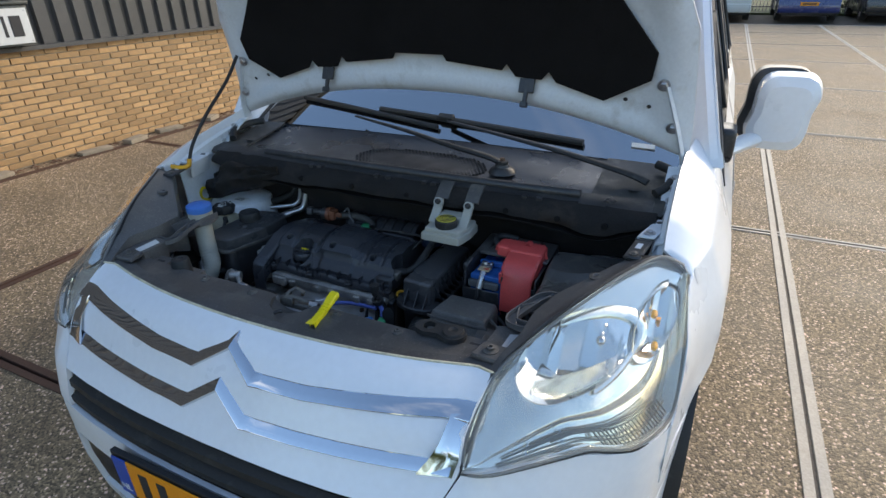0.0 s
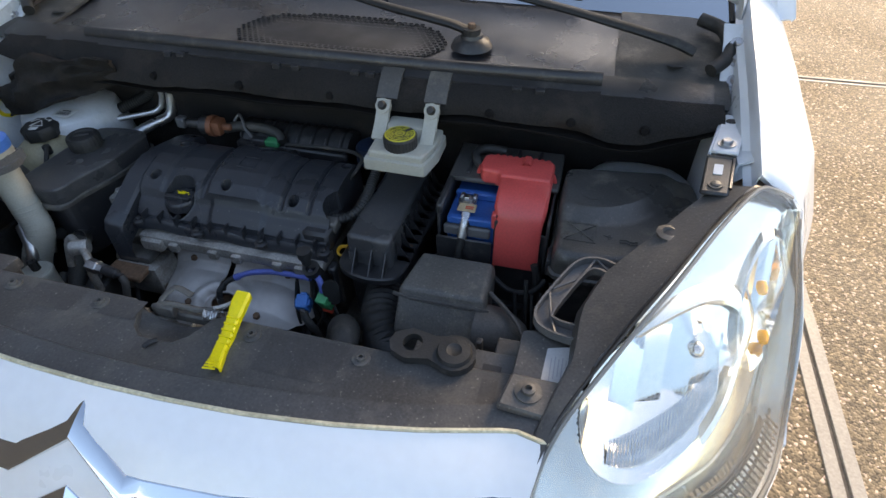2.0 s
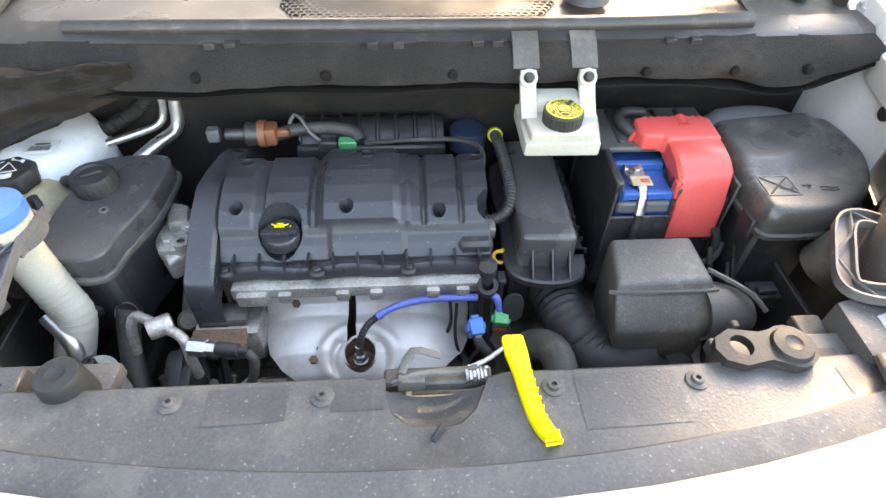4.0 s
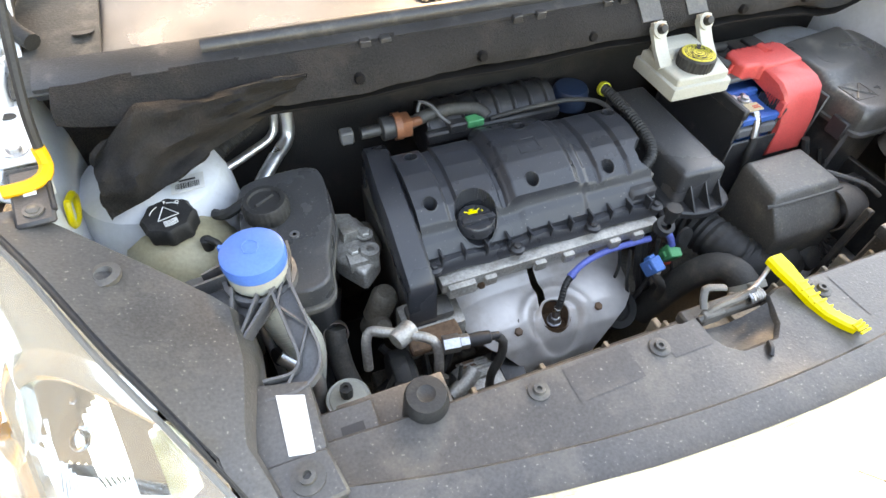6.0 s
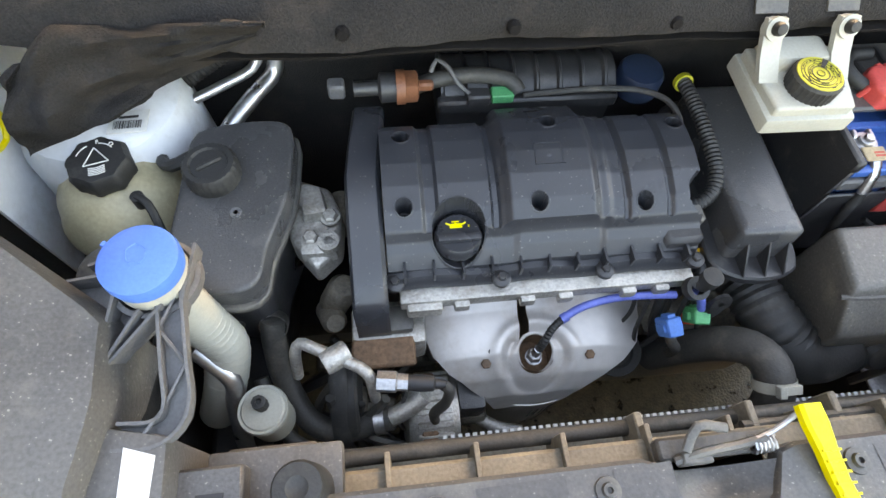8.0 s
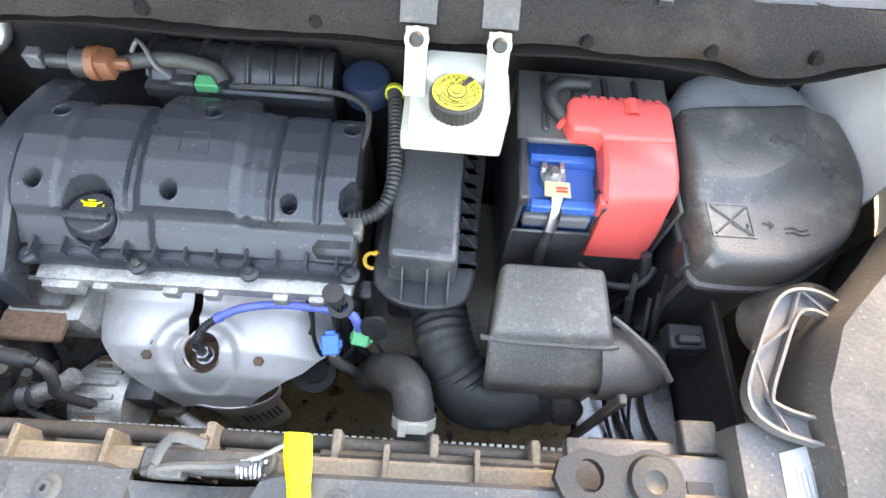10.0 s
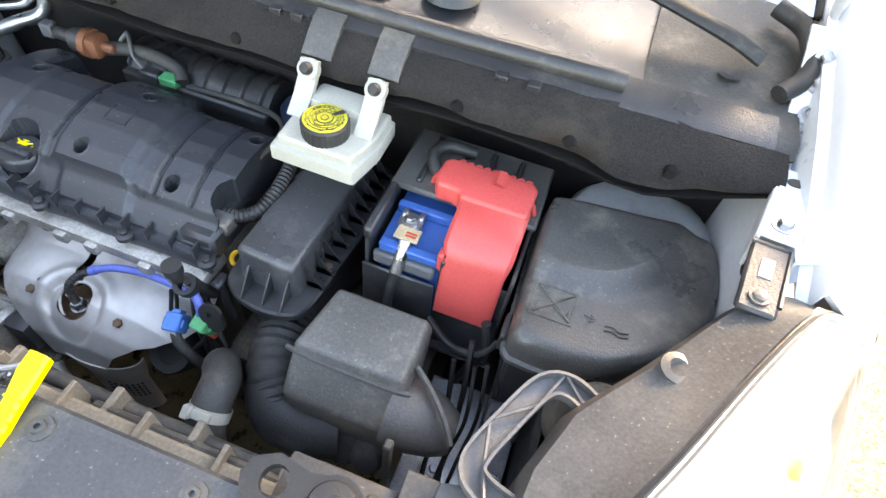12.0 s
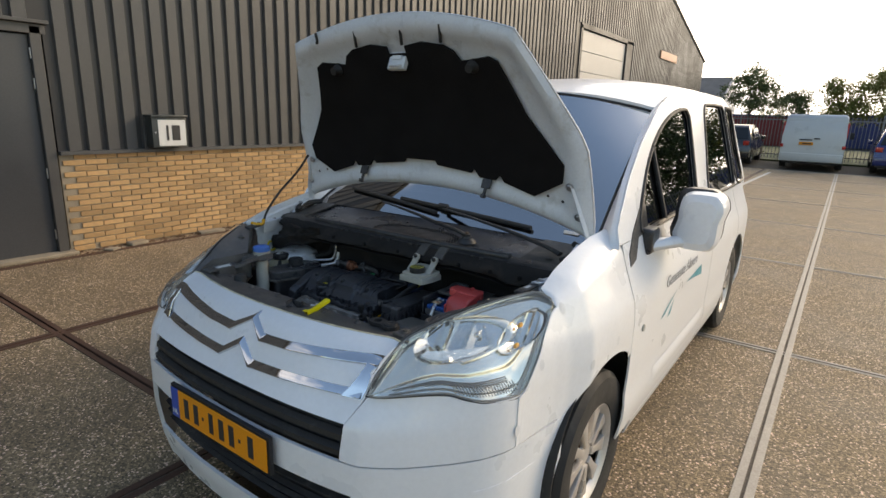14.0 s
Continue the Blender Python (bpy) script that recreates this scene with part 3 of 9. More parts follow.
for s in (-1, 1):
    fender = part("fender", side_panel(s, steps(0.41, 1.165, 60), lambda y: arch(y, 0.637 if y < 0.63 else 0.25), lambda y: curve_at(FENDER_TOP, y), 18, fender_roll), WHITE, car)
    part("arch_liner", sheet([[Vector((s * x, 0.95 + 0.385 * math.cos(a), 0.375 + 0.385 * math.sin(a))) for x in (0.58, 0.90)] for a in steps(-0.3, math.pi + 0.3, 24)], 0.004), RUBBER, fender)
    part("wheel_house", sheet([[Vector((s * 0.60, 0.95 + w * math.sqrt(max(0.0, 0.38 ** 2 - max(0.0, z - 0.375) ** 2)), z)) for w in (-1, 0, 1)] for z in steps(0.12, 0.56, 8)], 0.004), RUBBER, fender)
    # faded round repair patches on the wing
    for y, z in ((0.41, 0.689), (0.523, 0.856), (0.67, 0.990), (0.781, 0.78), (0.984, 0.802), (1.14, 0.70)):
        q = [(y + 0.012 * math.cos(a), z + 0.018 * math.sin(a)) for a in steps(0, 2 * math.pi, 14)[:-1]]
        part("patch", filled(q, (), lambda u, v: (s * (side_x(u, v) + 0.0012), u, v), 0.0), PATCH, fender)
    door = part("front_door", side_panel(s, steps(1.172, 2.66, 30), lambda y: 0.30, lambda y: 1.105, 16), WHITE, car)
    part("sill", side_panel(s, steps(1.37, 3.34, 12), lambda y: 0.22, lambda y: 0.294, 4), WHITE, car)
    part("sliding_door", side_panel(s, steps(2.668, 3.60, 26), lambda y: max(0.30, arch(y, 0.0)), lambda y: 1.105, 16), WHITE, car)
    part("rear_quarter", side_panel(s, steps(3.608, 4.36, 26), lambda y: max(0.25, arch(y, 0.0)), lambda y: 1.105, 16), WHITE, car)
    # protective moulding on the door
    b = sheet([[Vector((s * (side_x(y, z) + 0.0015 + o * min(1.0, (y - 1.55) / 0.06, (2.6 - y) / 0.06)), y, z)) for z, o in ((0.395, 0.0), (0.41, 0.0045), (0.46, 0.0055), (0.485, 0.0))] for y in steps(1.55, 2.6, 34)], 0.0)
    part("moulding", b, WHITE, door)
    # side indicator
    b = lathe([(0, 0), (0.016, 0), (0.014, 0.006), (0, 0.01)], 16, None, Matrix.Translation((s * side_x(1.30, 0.75), 1.30, 0.752)) @ pose(0, 0, 0, 0, 90 * s, 0))
    part("side_indicator", b, MILK, door)

    # upper side frame with its window openings
    OUT = [(1.10, 1.108), (1.13, 1.17), (1.35, 1.33), (1.62, 1.475), (1.95, 1.615), (2.25, 1.69), (2.6, 1.725), (3.2, 1.745), (3.8, 1.735), (4.15, 1.70), (4.27, 1.60), (4.36, 1.2), (4.365, 1.108)]
    W1 = smooth_outline([(1.40, 1.125), (1.56, 1.30), (1.80, 1.455), (2.08, 1.56), (2.35, 1.615), (2.57, 1.625), (2.61, 1.59), (2.56, 1.40), (2.47, 1.16), (2.43, 1.125), (2.1, 1.12), (1.7, 1.12)], 0.06)
    W2 = smooth_outline([(2.80, 1.13), (2.92, 1.40), (3.06, 1.635), (3.11, 1.665), (3.4, 1.675), (3.70, 1.67), (3.725, 1.64), (3.72, 1.4), (3.70, 1.15), (3.66, 1.12), (3.2, 1.118)], 0.06)
    W3 = smooth_outline([(3.80, 1.14), (3.80, 1.4), (3.80, 1.64), (3.83, 1.668), (4.08, 1.65), (4.15, 1.60), (4.22, 1.3), (4.23, 1.16), (4.19, 1.14)], 0.06)
    at = lambda u, v: (s * side_x(min(u, 4.2), v), u, v)
    frame_side = part("window_frame", filled(OUT, (W1, W2, W3), at, 0.02), WHITE, car, "", 60)
    for w in (W1, W2, W3):
        part("window", filled(w, (), lambda u, v: (s * (side_x(min(u, 4.2), v) - 0.012), u, v), 0.004), SIDEGLASS, frame_side, "side window, its dark tint standing in for cabin shade").visible_shadow = False
        ring = [Vector(at(*p)) for p in w]
        part("window_seal", tube(ring + ring[:1], 0.010, 6, straight=True), RUBBER, frame_side)
    part("window_divider", tube([at(1.78, 1.125), at(1.78, 1.45)], 0.012, 8), RUBBER, frame_side)
    # black triangular cover ahead of the door glass
    part("mirror_triangle", filled([(1.215, 1.015), (1.29, 1.03), (1.36, 1.105), (1.50, 1.12), (1.52, 1.25), (1.42, 1.20), (1.30, 1.13), (1.225, 1.06)], (), lambda u, v: (s * (side_x(u, v) + 0.004), u, v), 0.006), PLASTIC, car)
    # door mirror
    mir = bmesh.new()
    rows = []
    for i, y in enumerate((1.60, 1.615, 1.65, 1.70, 1.745, 1.765)):
        k = (0.70, 0.93, 1.0, 1.0, 0.97, 0.93)[i]
        ring = []
        for a in steps(0, 2 * math.pi, 28):
            cx, cz = math.cos(a), math.sin(a)
            px = math.copysign(abs(cx) ** 0.5, cx) * 0.095 * k
            pz = math.copysign(abs(cz) ** 0.55, cz) * 0.128 * k
            ring.append(Vector((s * (1.015 + px + (0.012 if cz > 0 else -0.004)), y - 0.02 * cx * 0.3, 1.15 + pz)))
        rows.append(ring)
    sheet(rows, 0.0, mir)
    sheet([[Vector((s * 1.015, 1.597, 1.15))] * 29, rows[0]], 0.0, mir)
    mirror = part("mirror", mir, WHITE, car, "white door mirror housing")
    part("mirror_rim", tube([p + Vector((0, 0.006, 0)) for p in rows[-1]], 0.003, 8, straight=True), PLASTIC, mirror)
    part("mirror_glass", filled([(p.x, p.z) for p in rows[-1][:-1]], (), lambda u, v: (u, 1.770, v), 0.003), REFLECT, mirror)
    back = [[Vector((p.x - s * 0.022, p.y + dy, p.z + 0.009)) for p in rows[2]] for dy in (0.035, 0.10)]
    mid_back = sum((p for p in back[0][:-1]), Vector()) / 28
    back.insert(0, [mid_back.lerp(p, 0.9) + Vector((0, -0.006, 0)) for p in back[0]])
    back.insert(0, [mid_back + Vector((0, -0.006, 0))] * 29)
    part("mirror_back", sheet(back), PLASTIC, mirror, "black inner mirror shell")
    b = tube([(s * 0.86, 1.46, 1.05), (s * 0.91, 1.55, 1.055), (s * 0.97, 1.65, 1.06)], 0.034, 12, flat=0.75)
    part("mirror_arm", b, WHITE, mirror)
    part("mirror_base", box(min(s * 0.82, s * 0.895), max(s * 0.82, s * 0.895), 1.42, 1.54, 1.02, 1.13, 0.02, 3), PLASTIC, mirror, "black mirror foot")
    # wheels
    for cy in (0.95, 3.70):
        M = Matrix.Translation((s * 0.808, cy, 0.332)) @ pose(0, 0, 0, 0, 90 * s, 0)
        prof = [(0.20, -0.09), (0.25, -0.100), (0.308, -0.095), (0.328, -0.075), (0.332, 0.0), (0.328, 0.075), (0.308, 0.095), (0.25, 0.100), (0.205, 0.088), (0.195, 0.07)]
        wheel = part("wheel", lathe(prof, 56, None, M), TYRE, car, "black tyre on a silver spoked trim")
        b = lathe([(0.0, 0.058), (0.03, 0.064), (0.05, 0.060), (0.055, 0.05)], 32)
        for k in range(9):
            a = 2 * math.pi * k / 9
            w0, w1 = 0.030, 0.044
            spoke = [(0.045, -w0 / 2), (0.12, -w0 * 0.62), (0.190, -w1), (0.190, w1 * 0.75), (0.12, w0 * 0.55), (0.045, w0 / 2)]
            prism(spoke, 0.050, 0.072, 0.006, 2, b, pose(0, 0, 0, 0, 0, math.degrees(a)))
        lathe([(0.172, 0.062), (0.18, 0.075), (0.200, 0.086), (0.206, 0.082), (0.200, 0.06), (0.172, 0.055)], 48, b)
        bmesh.ops.transform(b, matrix=M, verts=b.verts[:])
        part("rim", b, RIM, wheel, "dusty silver wheel trim with nine spokes")
        part("brake_disc", lathe([(0, 0.01), (0.14, 0.01), (0.14, 0.03), (0.19, 0.02), (0.19, -0.02)], 32, None, M), RUST, wheel)

# door lettering and teal shapes
door_l = [o for o in bpy.data.objects if o.name.startswith("front_door")][-1]
lettering("Gemeente Almere", 0.082, Matrix.Translation((0.9315, 1.93, 0.862)) @ pose(0, 0, 0, 90, 0, 90), TEXTGREY, "door_lettering", door_l)
for q in ([(1.575, 0.705), (1.63, 0.705), (1.84, 0.79)], [(1.70, 0.68), (1.75, 0.685), (1.79, 0.745)], [(2.02, 0.775), (2.15, 0.765), (2.40, 0.735), (2.36, 0.80)]):
    part("decal", filled(q, (), lambda u, v: (side_x(u, v) + 0.0015, u, v), 0.0), TEAL, door_l, "teal decal shape")

# roof
def roof_pt(u, v):
    """u across, v from the windscreen's top to the tail."""
    y = 1.95 + 2.33 * v
    half = 0.893 - 0.0375 - (curve_at([(1.95, 1.61), (2.25, 1.685), (2.6, 1.72), (3.2, 1.74), (3.8, 1.73), (4.28, 1.66)], y) - 1.1) * 0.30
    edge = curve_at([(1.95, 1.61), (2.25, 1.685), (2.6, 1.72), (3.2, 1.74), (3.8, 1.73), (4.28, 1.66)], y)
    crown = curve_at([(1.95, 0.09), (2.6, 0.085), (4.28, 0.08)], y)
    yy = y + (0.17 * u * u * (1 - v) if v < 1 else 0)
    return Vector((half * u, yy, edge + crown * (1 - abs(u) ** 2.6)))


part("roof", sheet([[roof_pt(-1 + 2 * i / 28, j / 18) for i in range(29)] for j in range(19)], 0.015), WHITE, car)
b = sheet([[Vector((u * (0.82 - 0.30 * max(0.0, z - 1.1)), 4.38 - 0.03 * u * u + (z - 1.7) * -0.06, z)) for u in steps(-1, 1, 10)] for z in (0.3, 0.7, 1.1, 1.5, 1.70)], 0.02)
part("tailgate", b, WHITE, car)


# windscreen with its black lower band, over a dark cabin
def screen(u, v, off=0.0):
    y0, z0 = 1.14 - 0.03 * u * u, 1.085
    y1, z1 = 1.95 + 0.17 * u * u, 1.70 - 0.09 * u * u
    x = u * (0.775 + (0.655 - 0.775) * v)
    return Vector((x, y0 + (y1 - y0) * v - off * 0.55, z0 + (z1 - z0) * v + 0.03 * math.sin(math.pi * v) + off * 0.83))


part("windscreen", sheet([[screen(-1 + i / 12, j / 12) for i in range(25)] for j in range(13)], 0.005), GLASS, car, "windscreen glass, its tint standing in for cabin shade").visible_shadow = False
for s in (-1, 1):
    rows = []
    for v in steps(-0.02, 1, 14):
        e = screen(s, v)
        zf = max(1.09, e.z)
        yf = curve_at([(1.0, 1.05), (1.17, 1.13), (1.33, 1.35), (1.475, 1.62), (1.615, 1.95), (1.69, 2.25)], zf + 0.012)
        o = Vector((s * side_x(yf, zf), yf, zf + 0.008))
        rows.append([e + Vector((0, 0.0, -0.012)), e + Vector((s * 0.004, 0, 0.010)), (e + o) / 2 + Vector((s * 0.008, -0.004, 0.014)), o + Vector((s * 0.003, 0, 0.004)), o])
    part("pillar", sheet(rows, 0.006), WHITE, car)
    part("screen_seal", tube([screen(s * 0.985, v, 0.002) for v in steps(0, 1, 10)], 0.005, 6), RUBBER, car)
part("screen_seal", tube([screen(u, 0.985, 0.002) for u in steps(-1, 1, 14)], 0.005, 6), RUBBER, car)
b = sheet([[Vector((x * 0.78, 1.15 + k[0], k[1])) for x in steps(-1, 1, 12)] for k in ((0.0, 1.055), (0.10, 1.065), (0.40, 1.12), (0.55, 1.10), (0.60, 0.9), (0.60, 0.4))], 0.01)
part("dashboard", b, INTERIOR, car)
for sx in (-0.38, 0.38):
    seat = part("seat", box(sx - 0.24, sx + 0.24, 2.05, 2.20, 0.36, 1.25, 0.06, 3), INTERIOR, car)
    part("headrest", box(sx - 0.13, sx + 0.13, 2.08, 2.17, 1.23, 1.47, 0.05, 3), INTERIOR, seat)
    part("rear_seat", box(sx - 0.24, sx + 0.24, 3.0, 3.13, 0.36, 1.2, 0.06, 3), INTERIOR, car)
b = bmesh.new()
box(-0.80, 0.80, 1.2, 4.3, 0.32, 0.36, 0.01, 1, b)
part("cabin_floor", b, INTERIOR, car)
part("screen_sticker", sheet([[screen(u, v, 0.004) for u in (-0.66, -0.58, -0.50)] for v in (0.35, 0.39, 0.43)]), PAPER, car)
part("screen_sticker", sheet([[screen(u, v, 0.0045) for u in (-0.65, -0.60)] for v in (0.36, 0.42)]), REDCONN, car)
part("screen_sticker", sheet([[screen(u, v, 0.004) for u in (0.80, 0.84, 0.885)] for v in (0.045, 0.06)]), PAPER, car)


# ---- open bonnet ----
HOOD_W = [(0.0, 0.775), (0.12, 0.775), (0.46, 0.752), (0.55, 0.725), (0.95, 0.56), (1.0, 0.54)]


def hood(u, v, off=0.0):
    """u across (-1 to 1), v from the hinge edge to the front edge; off: metres towards the front side."""
    w = curve_at(HOOD_W, v)
    zr = 1.125 + 0.135 * (1 - abs(u) ** 2.2)
    zf = 1.845 + 0.085 * (1 - u * u)
    z = zr + (zf - zr) * v
    y = 1.085 - 0.385 * (z - 1.125) + 0.035 * (1 - u * u) + 0.05 * math.sin(math.pi * min(1, max(0, v)))
    return Vector((u * w, y - off * 0.93, z - off * 0.36))


def grid_hood(u0, u1, v0, v1, nu, nv, off):
    return [[hood(u0 + (u1 - u0) * i / nu, v0 + (v1 - v0) * j / nv, off(u0 + (u1 - u0) * i / nu, v0 + (v1 - v0) * j / nv)) for i in range(nu + 1)] for j in range(nv + 1)]


def frame_relief(u, v):
    """The pressed inner frame: a raised hem, a channel and a flat field."""
    a = min(1 - abs(u), v * 1.25, (1 - v) * 1.1)
    r = curve_at([(0.0, 0.010), (0.02, 0.014), (0.035, 0.030), (0.075, 0.036), (0.11, 0.030), (0.15, 0.020), (0.2, 0.018)], a)
    return r


bonnet = part("bonnet", sheet(grid_hood(-1, 1, 0, 1, 40, 24, lambda u, v: 0.0), 0.004), WHITE, car, "raised white bonnet", 50)
part("inner_frame", sheet(grid_hood(-0.995, 0.995, 0.004, 0.996, 60, 44, frame_relief), 0.002), WHITE_IN, bonnet, "pale inner bonnet frame")


def hood_uv(x, z):
    """u and v of a point of the bonnet from its x and z."""
    v = 0.5
    for _ in range(12):
        u = max(-1, min(1, x / curve_at(HOOD_W, v)))
        zr = 1.125 + 0.135 * (1 - abs(u) ** 2.2)
        zf = 1.845 + 0.085 * (1 - u * u)
        v = max(0, min(1, (z - zr) / (zf - zr)))
    return u, v


def on_hood(off):
    return lambda x, z: hood(*hood_uv(x, z), off)


PAD = [(0.045, 1.80), (0.045, 1.825), (0.13, 1.835), (0.23, 1.82), (0.27, 1.80), (0.295, 1.765), (0.42, 1.775), (0.455, 1.758), (0.535, 1.58), (0.668, 1.41), (0.66, 1.345), (0.545, 1.285), (0.415, 1.325), (0.395, 1.352), (0.375, 1.330), (0.30, 1.335), (0.275, 1.368), (0.26, 1.350), (0.09, 1.368), (0.08, 1.385)]
pad = PAD + [(-x, z) for x, z in reversed(PAD)]
# a dense edge so that the pad follows the crown of the bonnet
dense = []
for p, q in zip(pad, pad[1:] + pad[:1]):
    k = max(1, int(math.dist(p, q) / 0.05))
    dense += [(p[0] + (q[0] - p[0]) * i / k, p[1] + (q[1] - p[1]) * i / k) for i in range(k)]
b = filled(dense)
bmesh.ops.subdivide_edges(b, edges=[e for e in b.edges if e.calc_length() > 0.12], cuts=3, use_grid_fill=True)
bmesh.ops.triangulate(b, faces=b.faces[:])
for q in b.verts:
    q.co = on_hood(0.040)(q.co.x, q.co.y)
thicken(b, 0.008)
part("insulation_pad", b, FELT, bonnet, "black felt insulation pad")
for s in (-1, 1):
    p = on_hood(0.03)(s * 0.345, 1.748)
    part("rubber_buffer", lathe([(0, 0.0), (0.026, 0.0), (0.026, 0.012), (0.018, 0.022), (0.016, 0.04), (0, 0.042)], 20, None, Matrix.Translation(p) @ pose(0, 0, 0, 110, 0, 0)), RUBBER, bonnet)
    # black latch strips that hang on the rear hem
    u = s * 0.335
    b = box(-0.022, 0.022, -0.004, 0.004, -0.02, 0.02, 0.002, 1)
    box(-0.006, 0.006, -0.005, 0.005, -0.055, 0.05, 0.002, 1, b)
    box(-0.010, 0.010, -0.012, 0.004, -0.060, -0.045, 0.002, 1, b)
    bmesh.ops.transform(b, matrix=Matrix.Translation(on_hood(0.045)(u, 1.315)) @ pose(0, 0, 0, -21, 0, 0), verts=b.verts[:])
    part("strip_clip", b, PLASTIC, bonnet, "black plastic strip clip")
    # hinge arm with two bolts
    b = tube([on_hood(0.03)(s * 0.70, 1.33), on_hood(0.035)(s * 0.745, 1.20), (s * 0.765, 1.06, 1.10), (s * 0.762, 0.98, 1.08)], 0.018, 8, flat=0.35)
    part("hinge", b, WHITE_IN, bonnet, "pale bonnet hinge arm")
    for z, x in ((1.335, 0.69), (1.225, 0.725)):
        part("bolt", bolt(0, 0, 0, 0.011, 0.010, 0.016, None, Matrix.Translation(on_hood(0.038)(s * x, z)) @ pose(0, 0, 0, 110, 0, 0)), STEEL, bonnet)
    for z, x in ((1.29, 0.60), (1.275, 0.66)):
        part("drain_hole", lathe([(0, 0), (0.006, 0), (0, 0.001)], 12, None, Matrix.Translation(on_hood(0.0335)(s * x, z)) @ pose(0, 0, 0, 110, 0, 0)), INK, bonnet)
for x in (-0.40, -0.20, 0.035, 0.225):
    part("hem_slot", tube([on_hood(0.037)(x, 1.83 + (0.02 if abs(x) > 0.3 else 0.0)), on_hood(0.037)(x + 0.008, 1.855), on_hood(0.03)(x + 0.012, 1.885)], 0.006, 6), RUBBER, bonnet)
b = box(-0.042, 0.042, -0.012, 0.012, -0.035, 0.035, 0.006, 2)
tube([(-0.03, -0.012, -0.02), (0.0, -0.03, -0.03), (0.03, -0.012, -0.02)], 0.006, 8, b)
box(-0.026, 0.026, -0.018, -0.010, 0.0, 0.018, 0.002, 1, b)
bmesh.ops.transform(b, matrix=Matrix.Translation(on_hood(0.045)(0, 1.775)) @ pose(0, 0, 0, -21, 0, 0), verts=b.verts[:])
part("latch_striker", b, WHITE_IN, bonnet, "pale latch striker plate")
# stay rod from the car's right wing up to the bonnet
rod = [(-0.699, 0.706, 1.030), (-0.699, 0.712, 1.050), (-0.694, 0.735, 1.10), (-0.682, 0.80, 1.18), (-0.672, 0.90, 1.27), (-0.668, 0.965, 1.345)]
stay = part("stay_rod", tube(rod, 0.0055, 8), RUBBER, car, "black bonnet stay rod with a yellow foot")
part("stay_foot", tube([(-0.738, 0.672, 1.036), (-0.715, 0.676, 1.034), (-0.702, 0.690, 1.032), (-0.699, 0.706, 1.036), (-0.699, 0.712, 1.055)], 0.0075, 8), ORANGE, stay)


# ---- headlights ----
LAMP_TOP = [(0.534, 0.116, 0.823), (0.523, 0.176, 0.868), (0.541, 0.258, 0.934), (0.598, 0.360, 0.980), (0.656, 0.455, 1.010), (0.712, 0.555, 1.029), (0.762, 0.632, 1.037), (0.790, 0.646, 1.031), (0.812, 0.648, 1.022), (0.824, 0.643, 1.007)]
LAMP_LOW = [(0.534, 0.112, 0.819), (0.585, 0.124, 0.827), (0.681, 0.197, 0.838), (0.722, 0.238, 0.835), (0.752, 0.264, 0.822), (0.790, 0.300, 0.809), (0.825, 0.360, 0.802), (0.847, 0.432, 0.804), (0.848, 0.496, 0.864), (0.841, 0.557, 0.932), (0.831, 0.622, 0.988), (0.826, 0.640, 1.004)]
lamp_top, lamp_low = spline(LAMP_TOP, 0.004), spline(LAMP_LOW, 0.004)


def along(line, t):
    k = t * (len(line) - 1)
    i = min(int(k), len(line) - 2)
    return line[i].lerp(line[i + 1], k - i)


LAMP_OUT = Vector((0.42, -0.68, 0.60)).normalized()


def lamp(t, w, off):
    """A point between the lamp's upper and lower edge, bulged outward, off metres further out."""
    p = along(lamp_top, t).lerp(along(lamp_low, t), w)
    bulge = 0.028 * math.sin(math.pi * min(1, max(0, w))) * math.sin(math.pi * min(1, t * 0.9 + 0.05))
    return p + LAMP_OUT * (bulge + off)


MAIN_BOWL, SIDE_BOWL = (0.662, 0.934, 0.095, 0.042), (0.784, 0.944, 0.035, 0.046)


def lamp_find(x, z, off=0.0):
    """The lamp's (t, w) at the given x and z, off metres out."""
    t, w = 0.5, 0.5
    for _ in range(12):
        p = lamp(t, w, off)
        a, c = (lamp(t + 0.01, w, off) - p) * 100, (lamp(t, w + 0.01, off) - p) * 100
        det = a.x * c.z - a.z * c.x
        dx, dz = x - p.x, z - p.z
        t = min(0.985, max(0.01, t + 0.7 * (dx * c.z - dz * c.x) / det))
        w = min(0.985, max(0.01, w + 0.7 * (dz * a.x - dx * a.z) / det))
    return t, w


def lamp_at(x, z, off):
    t, w = lamp_find(x, z, off)
    return lamp(t, w, off)


def in_bowl(p, grow=1.0):
    return any(math.hypot((p.x - cx) / rx, (p.z - cz) / rz) < grow for cx, cz, rx, rz in (MAIN_BOWL, SIDE_BOWL))


def tray_depth(t, w):
    edge = min(w, 1 - w, t * 1.6, (1 - t) * 2.0)
    step = 0.006 * max(0.0, min(1.0, (w - 0.66) / 0.05))
    return 0.006 + 0.018 * min(1, edge / 0.025) + step


